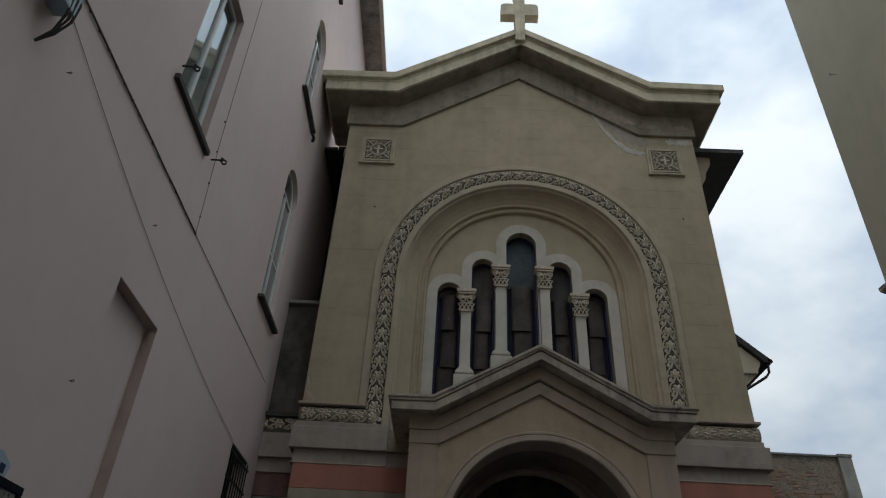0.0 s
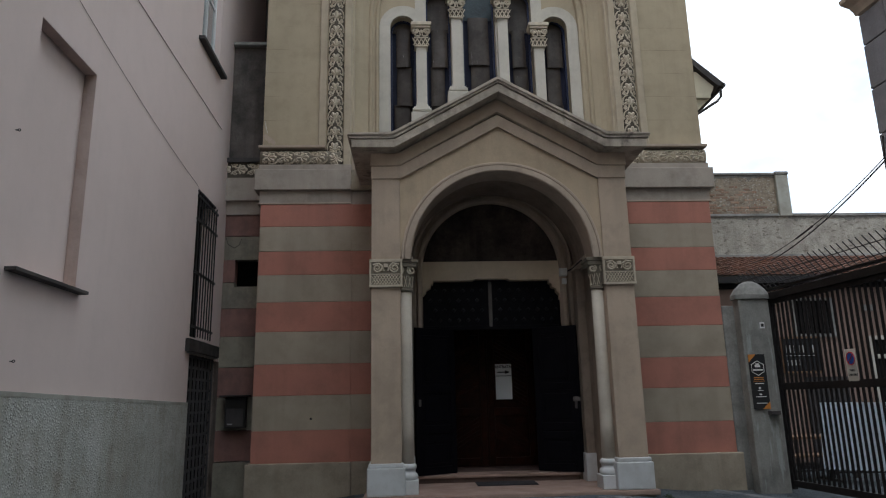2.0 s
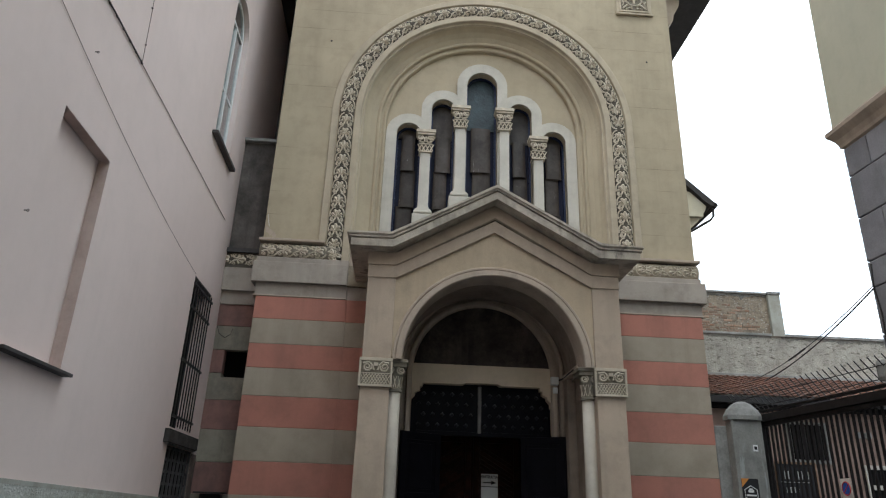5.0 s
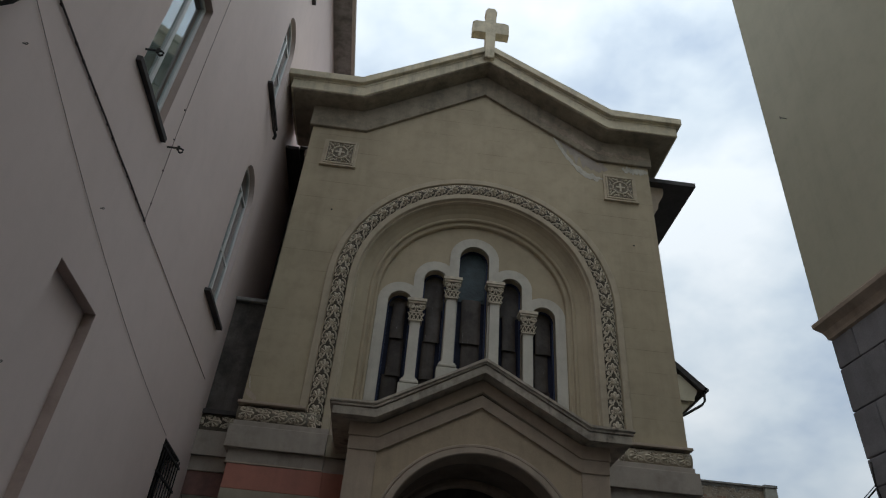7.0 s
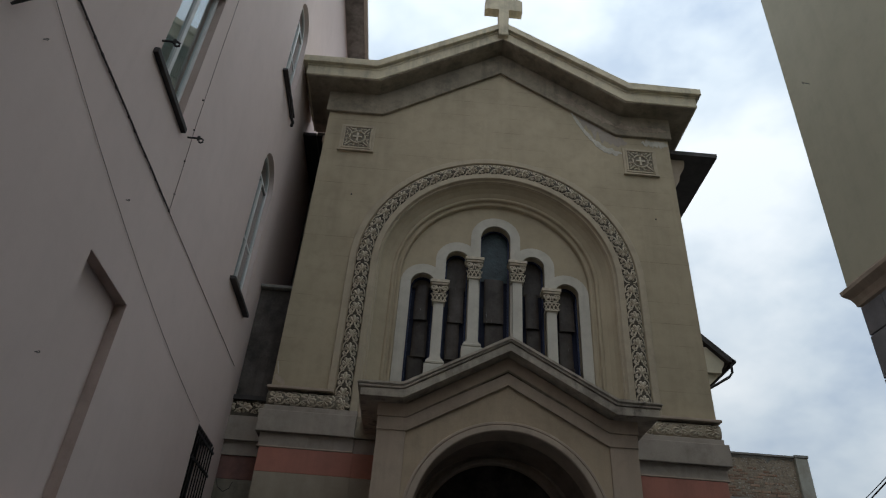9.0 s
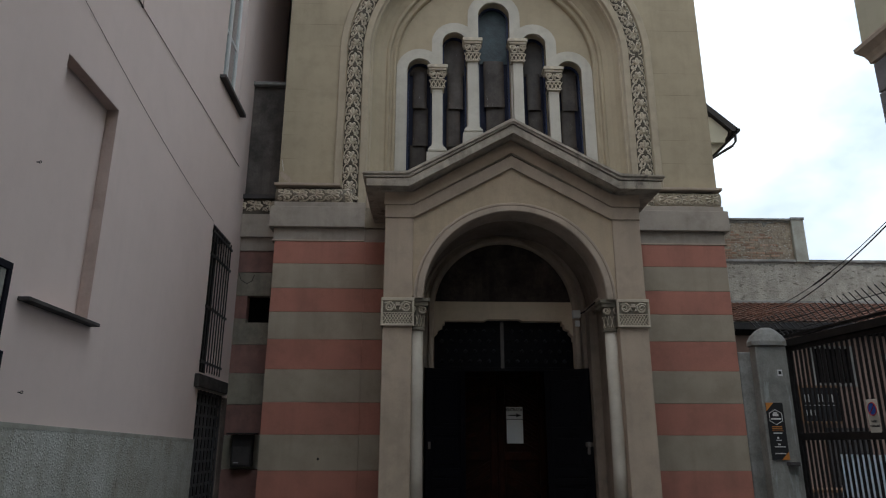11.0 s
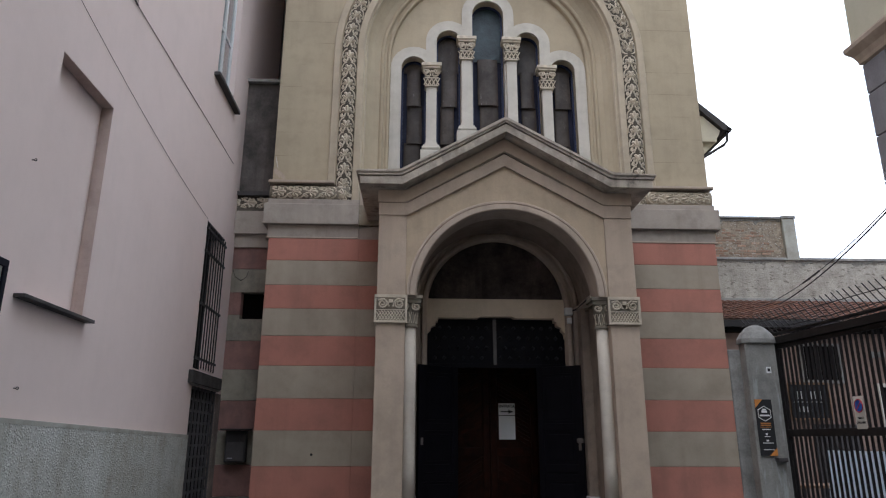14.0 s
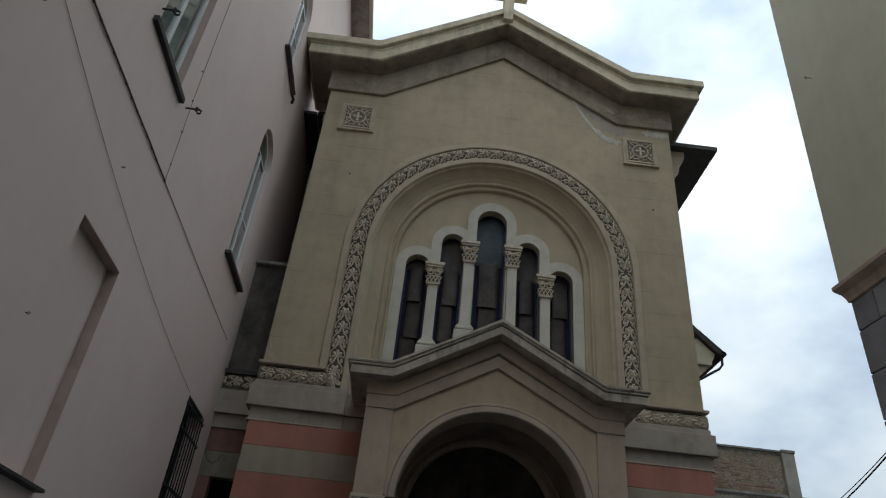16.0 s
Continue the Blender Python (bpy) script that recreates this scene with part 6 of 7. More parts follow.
tube(bm, [(0.10, -1.95, 11.62), (0.15, -1.86, 11.50), (0.13, -1.74, 11.46), (0.16, -1.62, 11.40), (0.12, -1.48, 11.40), (0.16, -1.36, 11.34), (0.12, -1.26, 11.33)], 0.035, 6)
part("cable_bundle", bm, M_IRON, left_house, "black bundle of old cable under a sill")


def eye_hook(u, z):
    hook = thing("wall_hook", "small rusty eye hook in the render", "hook", LB @ pose(0, u, z), group="wall hooks")
    bm = bmesh.new()
    tube(bm, [(-0.02, 0, 0), (0.022, 0, 0.0)], 0.005, 5)
    tube(bm, [(0.03 + 0.010 * math.cos(t), 0.0, 0.010 * math.sin(t)) for t in np.linspace(0, 2 * math.pi, 10)], 0.004, 4)
    part("hook_eye", bm, M_IRON, hook)


for u, z in ((-8.30, 5.40), (-6.22, 5.42), (-6.65, 3.487), (-6.335, 1.636)):
    eye_hook(u, z)
junction = thing("junction_box", "small pale junction box with three drooping black cables", "junction box", LB @ pose(0, -8.85, 5.62))
boxes("box_body", M_PALEBLUE, junction, (-0.02, 0.16, -0.22, 0.16, -0.04, 0.4), chamfer=0.015)
boxes("bracket", M_IRON, junction, (-0.02, 0.06, -0.3, -0.225, -0.06, 0.3))
for k in range(3):
    bm = bmesh.new()
    tube(bm, [(0.12, 0.02 + 0.055 * k, 0.24), (0.16, 0.06 + 0.05 * k, 0.10), (0.15, 0.09 + 0.04 * k, -0.08), (0.10, 0.11 + 0.015 * k, -0.26), (0.03, 0.09, -0.40)], 0.012, 5)
    part("cable", bm, M_IRON, junction)

# ---- notice board by the pink wall ----
board = thing("notice_board", "black metal street notice board with pasted paper posters", "notice board", pose(-4.39, -6.50, 0.02, 0, 0, 1.2))
W = 1.62
boxes("board_frame", M_NAVYBOARD, board, (-0.03, 0.03, -W, 0.0, 2.435, 2.49), (-0.03, 0.03, -0.05, 0.0, 0.515, 2.434), (-0.03, 0.03, -W, -W + 0.05, 0.515, 2.434), (-0.03, 0.03, -W, 0.0, 0.46, 0.514), chamfer=0.006)
boxes("back_sheet", M_PASTE, board, (-0.025, 0.012, -W + 0.05, -0.05, 0.515, 2.434), label="stained off-white backing with paste and torn scraps")
boxes("post", M_NAVYBOARD, board, (-0.07, 0.03, 0.002, 0.07, -0.35, 1.86), (-0.07, 0.03, -W - 0.07, -W - 0.002, -0.35, 1.86), each=True, chamfer=0.008)
bm = bmesh.new()
prism(bm, [(-W + 0.2, 2.49), (-0.27, 2.49), (-0.245, 2.575), (-0.38, 2.635), (-W + 0.38, 2.635), (-W + 0.2, 2.575)], -0.02, 0.0)
bm.transform(Matrix.Rotation(radians(90), 4, "Z"))
title = part("title_plate", bm, M_PALEBLUE, board, "pale blue title plate above the board")
boxes("crest", M_NAVY, title, (0.0205, 0.024, -0.37, -0.31, 2.505, 2.565))
lettering("title_words", "SAVONA", 0.052, M_NAVY, title, Matrix.Translation((0.023, -0.56, 2.59)) @ Matrix.Rotation(radians(90), 4, "Z") @ Matrix.Rotation(radians(90), 4, "X"))
boxes("small_print", M_NAVY, title, (0.0205, 0.0225, -0.66, -0.46, 2.54, 2.548))


def poster(u0, u1, z0, z1, mat_, lines, seed):
    p = thing("poster", "pasted paper poster with printed lines", "poster", board.matrix_basis @ pose(0.0, 0, 0), group="posters on the board")
    boxes("poster_sheet", mat_, p, (0.0125, 0.0145, u0, u1, z0, z1))
    h, w = z1 - z0, u1 - u0
    spans = [(0.0146, 0.0156, u0 + 0.06 * w, u1 - 0.05 * w, z1 - 0.20 * h, z1 - 0.09 * h)]
    part_b = boxes("headline_bar", M_INK, p, *spans)
    rnd = random.Random(seed)
    spans = []
    for k in range(lines):
        z = z1 - h * (0.27 + 0.66 * k / lines)
        l = rnd.uniform(0.1, 0.3)
        spans.append((0.0146, 0.0153, u0 + l * w, u1 - l * w, z - 0.012 * h, z + 0.012 * h))
    boxes("text_bars", M_RENDERGREY, p, *spans)
    return p


poster(-0.62, -0.16, 1.92, 2.24, M_LILAC, 7, 1)
poster(-0.64, -0.20, 1.48, 1.905, M_PAPER, 9, 2)
poster(-0.64, -0.22, 0.98, 1.46, M_PAPER, 9, 3)
poster(-1.15, -0.68, 1.80, 2.30, M_PAPER, 9, 4)
poster(-1.15, -0.68, 1.25, 1.76, M_LILAC, 9, 5)

# ---- right-hand neighbour: cream wall over grey rusticated courses ----
RB = pose(5.0, -3.10, 0, 0, 0, 3.2)
right_house = thing("cream_corner_building", "tall cream building over a grey rusticated ground storey", "building", RB)
bm = bmesh.new()
prism(bm, [(-0.03, 6.85), (9.0, 6.85), (9.0, 15.6), (0.16, 15.6)], -12.0, 0.1)
part("upper_wall", bm, M_CREAM, right_house, "plain cream render")
boxes("roof_coping", M_TRIM, right_house, (0.1, 9.1, -12.1, 0.2, 15.601, 15.75), chamfer=0.02)
boxes("wall_core", M_RUSTIC, right_house, (0.05, 8.98, -11.9, -0.05, -0.5, 6.45))
bm = bmesh.new()
rows = []
for out, z in ((-0.02, 6.45), (0.02, 6.47), (0.03, 6.52), (0.06, 6.60), (0.115, 6.67), (0.135, 6.70), (0.14, 6.76), (0.125, 6.775), (0.06, 6.80), (0.055, 6.85)):
    rows.append([bm.verts.new((x, y, z)) for x, y in ((-out, -12.0), (-out, out + 0.01), (9.0 + out, out + 0.01), (9.0 + out, -12.0))])
for r, q in zip(rows, rows[1:]):
    for k in range(4):
        bm.faces.new((r[k], r[(k + 1) % 4], q[(k + 1) % 4], q[k]))
bm.faces.new(rows[0][::-1])
bm.faces.new(rows[-1])
part("string_course", bm, M_TRIM, right_house, "pale moulded string course")
heights = [-0.3, 0.55, 1.15, 1.75, 2.35, 3.0, 3.64, 4.29, 4.66, 5.32, 5.98, 6.448]
for k, (z0, z1) in enumerate(zip(heights, heights[1:])):
    us = [0.0] + [-(0.9 if k % 2 else 0.45) - 1.5 * j for j in range(8)]
    for ua, ub in zip(us, us[1:]):
        boxes("stone_block", M_RUSTIC, right_house, (0.0, 0.3, ub + 0.007, ua - (0.007 if ua else 0), z0 + 0.008, z1 - 0.008), chamfer=0.014)
bm = bmesh.new()
tube(bm, [(0.05, -0.45, 10.75), (-0.05, -0.45, 10.75), (-0.075, -0.45, 10.77), (-0.075, -0.45, 10.73), (-0.055, -0.45, 10.72)], 0.008, 5)
part("wall_hook", bm, M_RENDERGREY, right_house)
bm = bmesh.new()
tube(bm, [(-0.03, -0.1, 4.6), (-0.06, -0.1, 4.3), (-0.02, -0.1, 3.9), (-0.05, -0.1, 3.4)], 0.012, 5)
part("hanging_cable", bm, M_IRON, right_house)

# ---- gate, post and courtyard ----
post = thing("gate_post", "tall grey cement gate post with a domed cap", "gate post", pose(4.20, -0.48, 0))
boxes("post_shaft", M_POST_RENDER, post, (-0.19, 0.32, -0.14, 0.08, -0.4, 2.80), chamfer=0.03)
bm = bmesh.new()
rows = []
for z, wx, wy in ((2.80, 0.325, 0.15), (2.87, 0.325, 0.15), (2.97, 0.26, 0.12), (3.06, 0.16, 0.08), (3.10, 0.07, 0.05)):
    rows.append([bm.verts.new((0.065 + sx * wx * 0.9, -0.03 + sy * wy, z)) for sx, sy in ((-1, -0.6), (-0.6, -1), (0.6, -1), (1, -0.6), (1, 0.6), (0.6, 1), (-0.6, 1), (-1, 0.6))])
for r, s in zip(rows, rows[1:]):
    for k in range(8):
        bm.faces.new((r[k], r[(k + 1) % 8], s[(k + 1) % 8], s[k]))
bm.faces.new(rows[0][::-1])
bm.faces.new(rows[-1])
part("post_cap", bm, M_RENDERGREY, post)
boxes("number_tile", M_PAPER, post, (0.12, 0.195, -0.152, -0.139, 2.31, 2.41), label="small white number tile")
boxes("number_bar", M_INK, post, (0.135, 0.18, -0.154, -0.152, 2.335, 2.385))
boxes("post_bracket", M_SLATE, post, (0.08, 0.24, -0.24, -0.13, 0.94, 1.0), chamfer=0.01)
tagged(boxes("yard_wall", M_RENDERGREY, None, (3.97, 4.45, -0.08, 0.25, -0.4, 2.76), chamfer=0.02), "short grey rendered wall between church and gate post", "wall", kind="structure")
sign = thing("shop_sign", "tall black sign panel with orange corners and a crest", "sign", pose(4.195, -0.635, 1.46))
boxes("sign_panel", M_INK, sign, (-0.145, 0.125, -0.012, 0.0, -0.43, 0.43))
for corner in ([(-0.146, 0.431), (-0.02, 0.431), (-0.146, 0.30)], [(0.126, -0.431), (0.0, -0.431), (0.126, -0.31)]):
    bm = bmesh.new()
    prism(bm, corner, -0.014, -0.011)
    part("orange_corner", bm, M_ORANGE, sign)
bm = bmesh.new()
hexa = [(-0.01 + 0.115 * math.cos(t), 0.21 + 0.115 * math.sin(t)) for t in (math.pi / 6 + math.pi / 3 * k for k in range(7))]
tube(bm, [(x, -0.014, z) for x, z in hexa], 0.006, 4)
box(bm, -0.055, 0.035, -0.016, -0.012, 0.225, 0.26)
box(bm, -0.04, 0.02, -0.016, -0.012, 0.262, 0.285)
box(bm, -0.09, 0.07, -0.016, -0.012, 0.17, 0.195)
part("crest", bm, M_PAPER, sign)
boxes("orange_bars", M_ORANGE, sign, (-0.09, 0.07, -0.015, -0.012, 0.055, 0.07), (-0.09, 0.07, -0.015, -0.012, 0.025, 0.04), (-0.10, 0.08, -0.015, -0.012, 0.0, 0.006))
boxes("white_bars", M_PAPER, sign, (-0.08, 0.06, -0.015, -0.012, -0.04, -0.025), (-0.05, 0.04, -0.015, -0.012, -0.145, -0.135), (-0.09, 0.08, -0.015, -0.012, -0.245, -0.232), (-0.09, 0.08, -0.015, -0.012, -0.345, -0.332), (-0.03, 0.0, -0.015, -0.012, -0.12, -0.09), (-0.03, 0.01, -0.015, -0.012, -0.215, -0.19))

# the gate runs from the post towards the street; its own y points back to the post
GATE = pose(4.60, -0.50, 0, 0, 0, 6.5)
gate = thing("iron_gate", "tall brown iron bar gate with leaning spikes and a white sheet", "gate", GATE)
G = 2.75
boxes("gate_rail", M_BROWNIRON, gate, (-0.03, 0.03, -G, 0.0, -0.16, -0.06), (-0.035, 0.035, -G, 0.0, 1.32, 1.43), (-0.03, 0.03, -G, 0.0, 2.71, 2.775), each=True, chamfer=0.006)
boxes("gate_stile", M_BROWNIRON, gate, (-0.035, 0.035, -0.07, 0.0, -0.2, 2.85), (-0.035, 0.035, -G, -G + 0.07, -0.2, 2.85), each=True, chamfer=0.006)
boxes("gate_beam", M_BROWNIRON, gate, (-0.07, 0.07, -G - 0.3, 0.15, 2.78, 2.90), (-0.04, 0.04, -G - 0.3, 0.1, 2.94, 2.98), each=True, chamfer=0.008)
bm = bmesh.new()
box(bm, -0.014, 0.014, -0.014, 0.014, -0.08, 2.78)
me_bar = bpy.data.meshes.new("gate_bar")
bm.to_mesh(me_bar)
bm.free()
me_bar.materials.append(M_BROWNIRON)
for k in range(25):
    piece("gate_bar", me_bar, pose(0, -0.10 - 0.104 * k, 0), gate)
bm = bmesh.new()
tube(bm, [(0.05, 0, 2.9), (-0.30, 0.0, 3.28)], 0.0085, 5)
me_spike = bpy.data.meshes.new("spike")
bm.to_mesh(me_spike)
bm.free()
me_spike.materials.append(M_IRON)
for k in range(30):
    piece("spike", me_spike, pose(0, 0.45 - 0.118 * k, 0), gate)
for x, z in ((-0.07, 3.03), (-0.2, 3.17)):
    bm = bmesh.new()
    tube(bm, [(x, 0.6, z), (x, -G - 0.3, z)], 0.007, 5)
    part("spike_wire", bm, M_IRON, gate)
# ribbed white sheet behind the lower bars
bm = bmesh.new()
row = []
for k in range(121):
    u = -0.72 - (G - 0.76) * k / 120
    x = 0.03 + (0.0, 0.0, 0.03, 0.03)[k % 4]
    u -= 0.012 if k % 4 == 1 else 0.0
    row.append((bm.verts.new((x, u, 0.16 + 0.0011 * k + 0.01 * math.sin(k))), bm.verts.new((x + 0.05 + 0.025 * noise.noise((k * 0.11, 4, 2)), u, 1.12 + 0.012 * noise.noise((k * 0.2, 1, 1))))))
for p, q in zip(row, row[1:]):
    bm.faces.new((p[0], q[0], q[1], p[1]))
geom = bmesh.ops.extrude_face_region(bm, geom=bm.faces[:])
bmesh.ops.translate(bm, verts=[v for v in geom["geom"] if isinstance(v, bmesh.types.BMVert)], vec=(0.003, 0, 0))
part("ribbed_sheet", bm, M_SHEET, gate, "dented white ribbed fibreglass sheet")
plate = thing("no_parking_sign", "pale driveway sign with a blue and red disc on the gate", "sign", GATE @ pose(-0.03, -1.66, 1.63) @ Matrix.Diagonal((1, 0.88, 1, 1)))
boxes("sign_plate", M_WHITE, plate, (-0.006, 0.0, -0.11, 0.11, -0.22, 0.22), chamfer=0.002)
bm = bmesh.new()
lathe(bm, 0, 0, [(0.085, 0.0), (0.085, 0.004)], 24)
bm.transform(Matrix.Translation((-0.007, 0, 0.09)) @ Matrix.Rotation(radians(-90), 4, "Y"))
part("blue_disc", bm, M_BLUE, plate)
bm = bmesh.new()
tube(bm, [(-0.011, 0.085 * math.cos(t), 0.09 + 0.085 * math.sin(t)) for t in np.linspace(0, 2 * math.pi, 25)], 0.008, 4)
tube(bm, [(-0.012, -0.06, 0.15), (-0.012, 0.06, 0.03)], 0.008, 4)
part("red_ring", bm, M_SIGNRED, plate)
for z, words in ((-0.075, "PASSO"), (-0.135, "CARRABILE")):
    lettering("sign_words", words, 0.04, M_INK, plate, Matrix.Translation((-0.008, 0, z)) @ Matrix.Rotation(radians(-90), 4, "Z") @ Matrix.Rotation(radians(90), 4, "X"))
post_2 = thing("gate_post", "grey cement gate post with a flat cap beside the cream building", "gate post", GATE @ pose(0.05, -G - 0.22, 0))
boxes("post_shaft", M_RENDERGREY, post_2, (-0.18, 0.2, -0.2, 0.2, -0.4, 2.75), chamfer=0.02)
boxes("post_cap", M_RENDERGREY, post_2, (-0.24, 0.26, -0.26, 0.26, 2.98, 3.25), chamfer=0.05)

court = thing("courtyard_house", "low salmon house with a terracotta roof behind the gate", "house", pose(0, 4.0, 0))
bm = bmesh.new()
box(bm, 3.95, 16.0, 0.0, 0.3, -0.4, 3.95)
part("front_wall", bm, M_COURT, court)
w = boxes("window", M_RENDERGREY, court, (7.58, 8.58, -0.05, 0.0, 2.54, 2.62), (7.58, 8.58, -0.05, 0.0, 3.40, 3.46), (7.58, 7.67, -0.05, 0.0, 2.621, 3.399), (8.49, 8.58, -0.05, 0.0, 2.621, 3.399), chamfer=0.006)
boxes("pane", M_DARK, w, (7.67, 8.49, -0.012, 0.0, 2.62, 3.40))
for k in range(9):
    bm = bmesh.new()
    tube(bm, [(7.72 + 0.09 * k, -0.08, 2.6), (7.72 + 0.09 * k, -0.08, 3.42)], 0.011, 5)
    part("window_bar", bm, M_IRON, w)
boxes("roller_door", M_SLATE, court, (7.65, 8.67, -0.03, 0.0, -0.3, 1.63), label="dark closed courtyard door")
w = boxes("window", M_WHITE, court, (9.30, 10.6, -0.05, 0.0, 2.46, 2.55), (9.30, 9.40, -0.05, 0.0, 0.8, 2.459), (9.401, 10.6, -0.05, 0.0, 2.02, 2.12), chamfer=0.006)
boxes("pane", M_DARK, w, (9.40, 10.6, -0.012, 0.0, 0.8, 2.46))
boxes("wall_box", M_RENDERGREY, court, (9.25, 9.38, -0.08, 0.0, 3.14, 3.28), (9.45, 9.58, -0.08, 0.0, 3.14, 3.28), each=True, chamfer=0.01)
hanging = thing("brewery_sign", "dark shop sign board with pale lettering in a brown wooden surround", "sign", pose(7.62, 3.93, 2.135))
boxes("sign_board", M_INK, hanging, (-0.42, 0.42, -0.03, 0.0, -0.37, 0.37))
boxes("sign_border", M_BENCHWOOD, hanging, (-0.47, 0.47, -0.05, 0.0, 0.371, 0.42), (-0.47, 0.47, -0.05, 0.0, -0.42, -0.371), (-0.47, -0.421, -0.05, 0.0, -0.37, 0.37), (0.421, 0.47, -0.05, 0.0, -0.37, 0.37), chamfer=0.006)
boxes("letter_bar", M_SIGNGREY, hanging, *[(-0.36 + 0.078 * k, -0.335 + 0.078 * k, -0.036, -0.03, 0.05, 0.22) for k in range(9)], *[(-0.36 + 0.085 * k, -0.33 + 0.085 * k, -0.036, -0.03, -0.24, -0.12) for k in range(5)], (-0.38, 0.34, -0.036, -0.03, -0.025, -0.012), each=True)
# tiled lean-to roof up to the parapet wall
bm = bmesh.new()
n = 150
rows = []
for j in range(16):
    f0, f1 = j / 16, (j + 1) / 16
    for f, lift in ((f0, 0.045), (f1 + 0.01, 0.0)):
        rows.append([bm.verts.new((3.95 + 0.085 * k, -0.25 + 2.25 * f, 3.98 + 0.90 * f + lift + 0.012 * (1 if k % 2 else -1) + 0.014 * noise.noise((k * 0.7, j * 1.3, 2)))) for k in range(n)])
for r, s in zip(rows[::2], rows[1::2]):
    for k in range(n - 1):
        bm.faces.new((r[k], r[k + 1], s[k + 1], s[k]))
geom = bmesh.ops.extrude_face_region(bm, geom=bm.faces[:])
bmesh.ops.translate(bm, verts=[v for v in geom["geom"] if isinstance(v, bmesh.types.BMVert)], vec=(0, 0, -0.02))
part("tile_roof", bm, M_TILE, court, "weathered terracotta tiles")
boxes("eave_board", M_IRON, court, (3.95, 16.0, -0.32, -0.24, 3.80, 3.95))
# strip coloured black for the shade under the tiles
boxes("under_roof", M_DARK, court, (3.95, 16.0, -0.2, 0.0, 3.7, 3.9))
parapet = thing("parapet_wall", "old rubble and brick parapet wall above the tiled roof", "wall", pose(0, 6.0, 0))
boxes("rubble_wall", M_RUBBLE, parapet, (3.95, 24.0, 0.0, 0.4, 3.9, 6.02), label="rough pale mortar over rubble")
boxes("coping", M_RENDERGREY, parapet, (9.10, 24.0, -0.05, 0.45, 6.021, 6.10), (3.95, 8.75, -0.04, 0.45, 7.221, 7.28), (8.75, 9.12, -0.09, 0.45, 7.221, 7.30), each=True, chamfer=0.015)
boxes("mortar_ledge", M_RENDERGREY, parapet, (3.95, 24.0, -0.06, 0.0, 4.86, 4.96), (3.95, 8.74, -0.05, 0.0, 6.02, 6.10), each=True, chamfer=0.02)
boxes("end_pillar", M_FILLET, parapet, (8.75, 9.10, -0.07, 0.4, 6.021, 7.22), chamfer=0.02)
boxes("brick_backing", M_BRICKBED, parapet, (3.95, 8.749, 0.02, 0.4, 6.021, 7.22))
rnd = random.Random(4)
bm = bmesh.new()
box(bm, -0.12, 0.12, 0.0, 0.06, 0.0, 0.058, 0.006)
me_brick = bpy.data.meshes.new("brick")
bm.to_mesh(me_brick)
bm.free()
me_brick.materials.append(M_BRICK)
for j in range(15):
    for k in range(10):
        x = 6.25 + 0.262 * k + (0.131 if j % 2 else 0) + rnd.uniform(-0.01, 0.01)
        if x < 8.62 and rnd.random() < 0.78 - 0.6 * max(0.0, (x - 7.4) / 1.1) - 0.5 * max(0.0, (j - 8) / 5):
            piece("brick", me_brick, pose(x, 0.009 + rnd.uniform(0, 0.014), 6.11 + 0.074 * j, 0, rnd.uniform(-1, 1), rnd.uniform(-1.5, 1.5)), parapet)



def rubble(x0, x1, z0, z1, n, seed, y):
    """Small uneven stones pressed into the mortar, as one body of stuff."""
    rnd = random.Random(seed)
    verts, faces = [], []
    for _ in range(n):
        cx, cz, a, b, d = rnd.uniform(x0, x1), rnd.uniform(z0, z1), rnd.uniform(0.014, 0.05), rnd.uniform(0.009, 0.022), rnd.uniform(0.002, 0.009)
        tilt, o = rnd.uniform(-0.35, 0.35), len(verts)
        rim = [(a * math.cos(t) * rnd.uniform(0.75, 1.1), b * math.sin(t) * rnd.uniform(0.75, 1.1)) for t in (k * math.pi / 3 for k in range(6))]
        turned = [(p * math.cos(tilt) - q * math.sin(tilt), p * math.sin(tilt) + q * math.cos(tilt)) for p, q in rim]
        verts += [(cx + p, y + 0.01, min(max(cz + q, z0), z1)) for p, q in turned] + [(cx + p * 0.7, y - d, min(max(cz + q * 0.7, z0), z1)) for p, q in turned]
        faces += [(o + k, o + (k + 1) % 6, o + 6 + (k + 1) % 6, o + 6 + k) for k in range(6)] + [tuple(o + 6 + k for k in range(6))]
    me = bpy.data.meshes.new("rubble_stones")
    me.from_pydata(verts, [], faces)
    me.materials.append(M_RUBBLE)
    ob = new("rubble_stones", me)
    ob.parent = parapet
    return tagged(ob, "pale uneven stones pressed into mortar", kind="stuff")


rubble(6.2, 16.0, 4.99, 6.0, 5200, 8, 0.0)
rubble(6.2, 8.70, 6.12, 7.20, 420, 9, 0.02)


def rain_stain(x0, x1, top, y, deep, seed):
    """A ragged soot-grey run of rain dirt below a coping, a few millimetres proud."""
    count = int((x1 - x0) / 0.045)
    low = [(x0 + (x1 - x0) * k / count, top - deep * (0.2 + 0.9 * max(0.0, noise.noise((k * 0.11, seed, 0)) + 0.3) * (0.3 + abs(noise.noise((k * 0.93, seed, 3))) * 2.2))) for k in range(count + 1)]
    bm = bmesh.new()
    prism(bm, [(x0, top), *low, (x1, top)], y - 0.012, y)
    part("rain_stain", bm, M_RAINSTAIN, parapet, "soot-grey run of rain dirt")


rain_stain(6.2, 8.72, 6.018, 0.0, 0.16, 3.0)
rain_stain(9.0, 18.0, 6.018, 0.0, 0.17, 5.0)
rain_stain(6.2, 8.74, 7.219, 0.02, 0.20, 7.0)

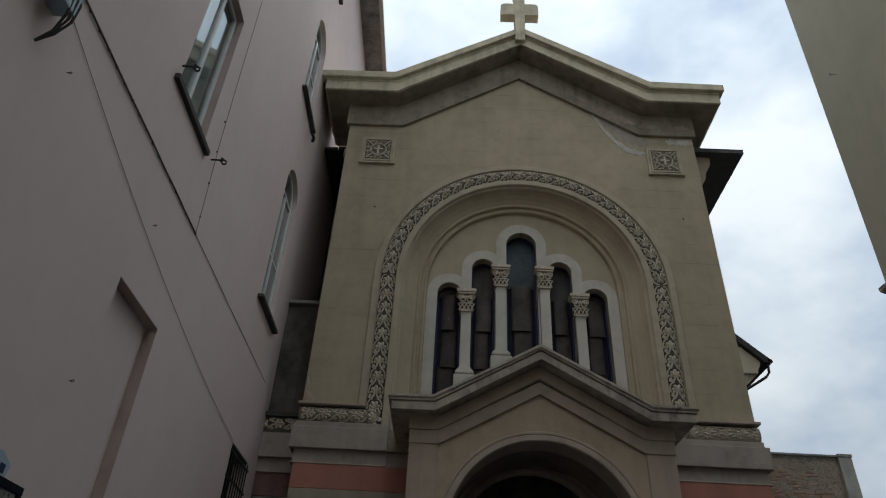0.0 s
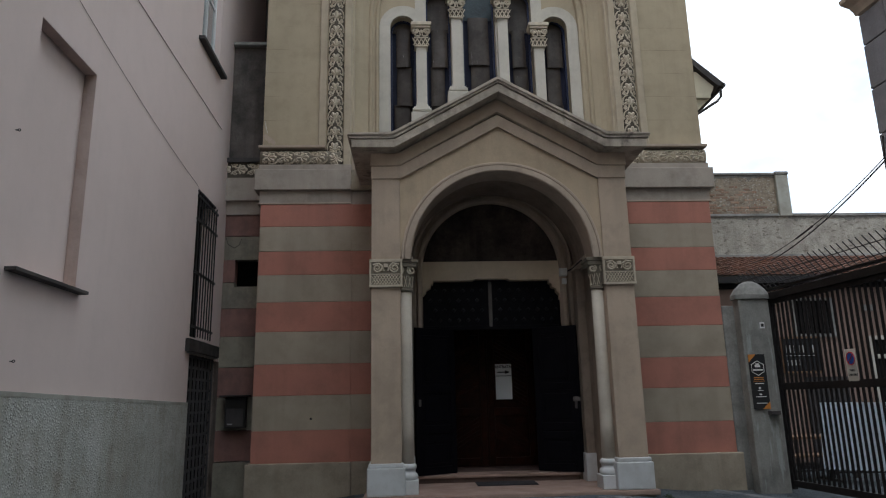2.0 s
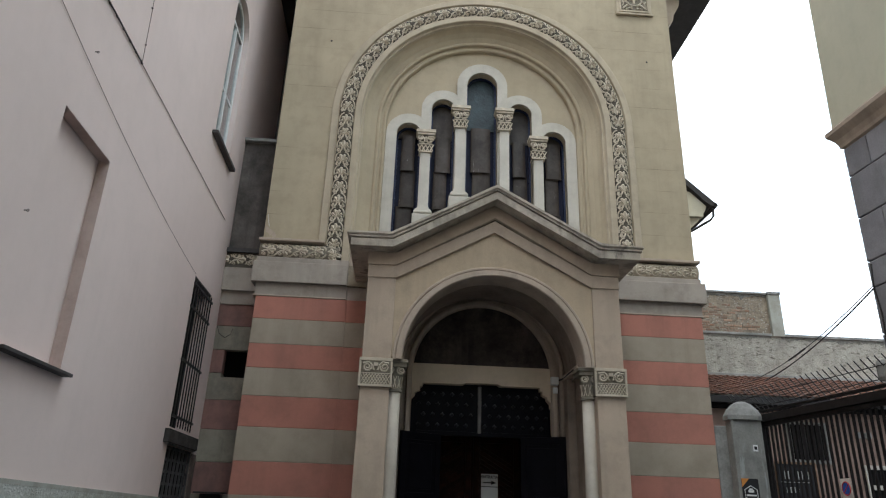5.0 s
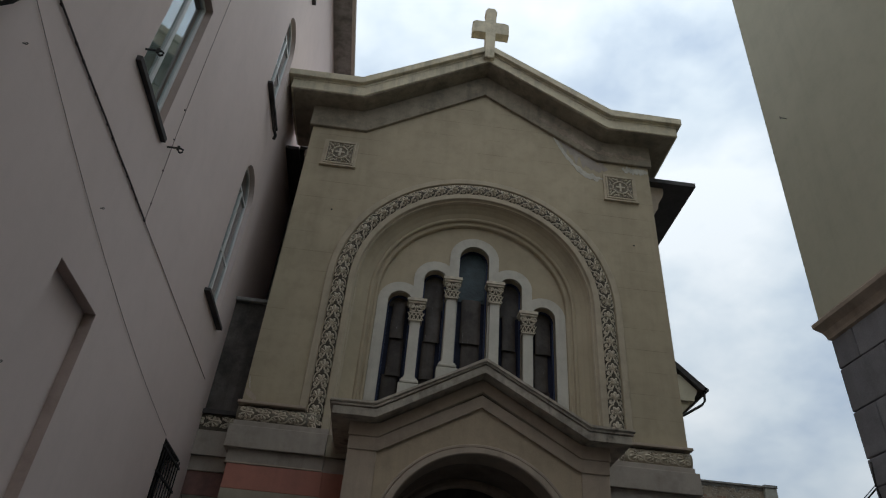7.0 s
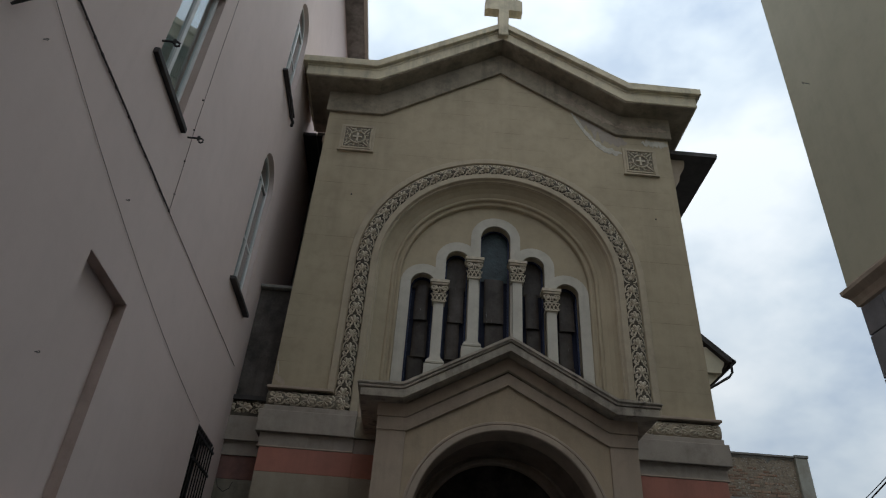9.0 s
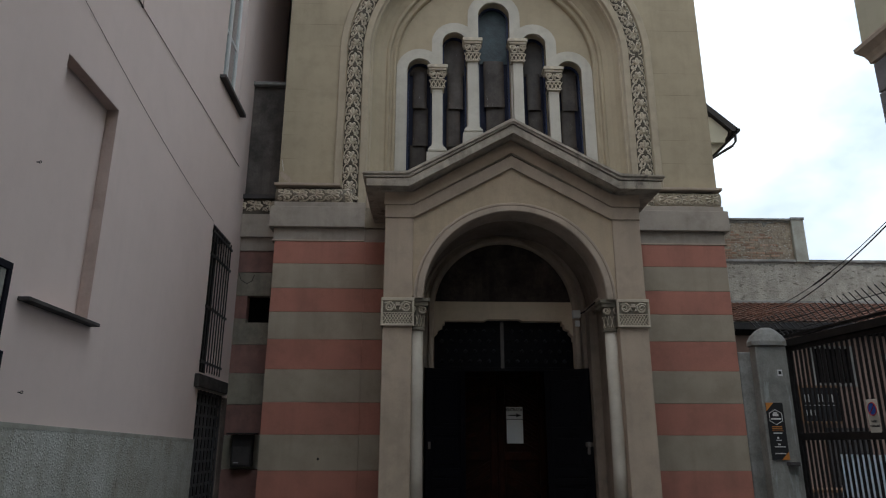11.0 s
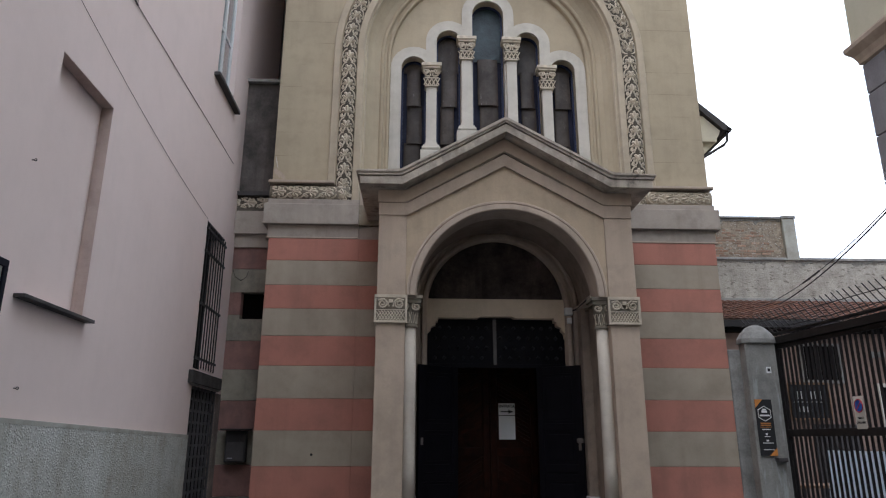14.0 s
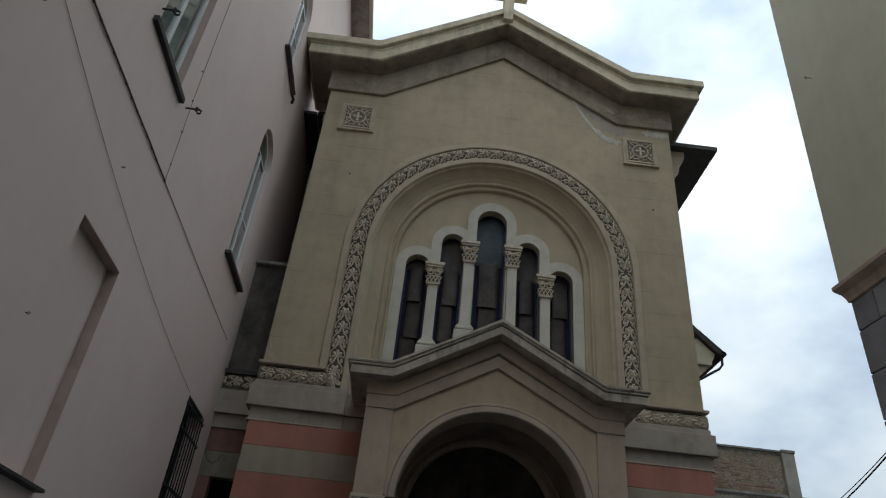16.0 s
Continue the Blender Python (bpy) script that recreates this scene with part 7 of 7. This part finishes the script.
table = thing("trestle_table", "worn brown wooden table on dark legs in the courtyard", "table", pose(6.1, 1.3, -0.25))
boxes("tabletop", M_BENCHWOOD, table, (-0.6, 0.6, -0.35, 0.35, 0.70, 0.745), chamfer=0.006)
boxes("leg", M_SLATE, table, *[(x, x + 0.06, y, y + 0.06, 0.0, 0.699) for x in (-0.55, 0.49) for y in (-0.32, 0.26)], each=True, chamfer=0.004)
boxes("stretcher", M_SLATE, table, (-0.488, 0.488, -0.30, -0.27, 0.18, 0.24), (-0.488, 0.488, 0.27, 0.30, 0.18, 0.24), each=True)

bench = thing("garden_bench", "low brown wooden bench on a black iron frame behind the gate", "bench", pose(5.35, 0.75, -0.25, 0, 0, 8), group="courtyard benches")
boxes("seat_board", M_BENCHWOOD, bench, *[(-0.75, 0.75, -0.20 + 0.14 * k, -0.075 + 0.14 * k, 0.42, 0.455) for k in range(3)], each=True, chamfer=0.005)
for x in (-0.6, 0.56):
    boxes("leg_frame", M_IRON, bench, (x, x + 0.04, -0.19, -0.15, 0.0, 0.419), (x, x + 0.04, 0.15, 0.19, 0.0, 0.419), (x, x + 0.04, -0.149, 0.149, 0.38, 0.419), (x, x + 0.04, -0.149, 0.149, 0.02, 0.06), chamfer=0.003)
boxes("stretcher", M_IRON, bench, (-0.559, 0.559, -0.02, 0.02, 0.16, 0.19))
copy_thing(bench, pose(6.5, 0.35, -0.25, 0, 0, -6))

# overhead cables across to the court
for a, b, sag, radius in (((5.15, -3.1, 4.45), (6.6, 3.75, 4.25), 0.2, 0.007), ((5.15, -3.1, 4.41), (7.1, 3.75, 4.33), 0.13, 0.012)):
    pts = [tuple(Vector(a).lerp(Vector(b), i / 16) - Vector((0, 0, sag * 4 * (i / 16) * (1 - i / 16)))) for i in range(17)]
    bm = bmesh.new()
    tube(bm, pts, radius, 5)
    if radius < 0.01:
        tube(bm, pts[7:10], 0.017, 6)
    tagged(part("overhead_cable", bm, M_IRON), "thin black overhead cable with a thick taped splice" if radius < 0.01 else "black overhead cable strung from the corner to the yard", "cable", "overhead cables")


# ---- weeds at the wall foot ----
def weed(x, y, size, seed, dry=False):
    rnd = random.Random(seed)
    bm = bmesh.new()
    for _ in range(420 if not dry else 260):
        a, r = rnd.uniform(0, 2 * math.pi), math.sqrt(rnd.random())
        dome = 1.15 * math.sqrt(1 - r * r * 0.9) * (0.14 if dry else 1) * (0.7 + 0.5 * noise.noise((4 * math.cos(a), 4 * math.sin(a), seed)))
        o = Vector((r * math.cos(a) * 0.75, r * math.sin(a) * 1.05, dome * rnd.random() ** 0.6)) * size
        d = Vector((rnd.uniform(-1, 1) + 0.6 * math.cos(a), rnd.uniform(-1, 1) + 0.6 * math.sin(a), rnd.uniform(-0.2, 1.0))).normalized() * size * rnd.uniform(0.1, 0.26)
        s = d.cross(Vector((rnd.uniform(-1, 1), rnd.uniform(-1, 1), 1))).normalized() * size * rnd.uniform(0.025, 0.06)
        m = o + d * 0.5 + Vector((0, 0, 0.03 * size))
        bm.faces.new([bm.verts.new(p) for p in (o, m + s, o + d, m - s)])
    ob = part("weed_tuft", bm, M_DRYLEAF if dry else M_LEAF)
    ob.matrix_basis = pose(x, y, ground_z(x, y) - 0.01)
    tagged(ob, "dry flattened weeds in a pavement crack" if dry else "small green weed tuft at the wall foot", "weed", "weeds")


for x, y, size, seed, dry in ((-4.52, -4.85, 0.2, 1, False), (-4.55, -4.62, 0.1, 11, False), (-4.55, -3.9, 0.10, 2, False), (-4.54, -3.75, 0.07, 12, False), (-4.58, -3.05, 0.12, 3, False), (-4.58, -2.6, 0.10, 13, False), (-4.60, -2.35, 0.15, 4, False), (-4.52, -5.2, 0.12, 5, False),
                              (-3.98, -1.85, 0.13, 6, False), (0.02, -2.62, 0.2, 7, True), (0.34, -2.68, 0.15, 8, True), (0.2, -2.72, 0.06, 14, False), (2.2, -1.6, 0.1, 9, False)):
    weed(x, y, size, seed, dry)

# added plain wall, unseen behind the camera: closes the street, cuts low sky light
tagged(boxes("wall_back", M_CREAM, None, (-24, 26, -18.6, -18.0, -0.5, 14.0)), "plain added wall, unseen behind the camera, that blocks low sky light", "wall", kind="structure")
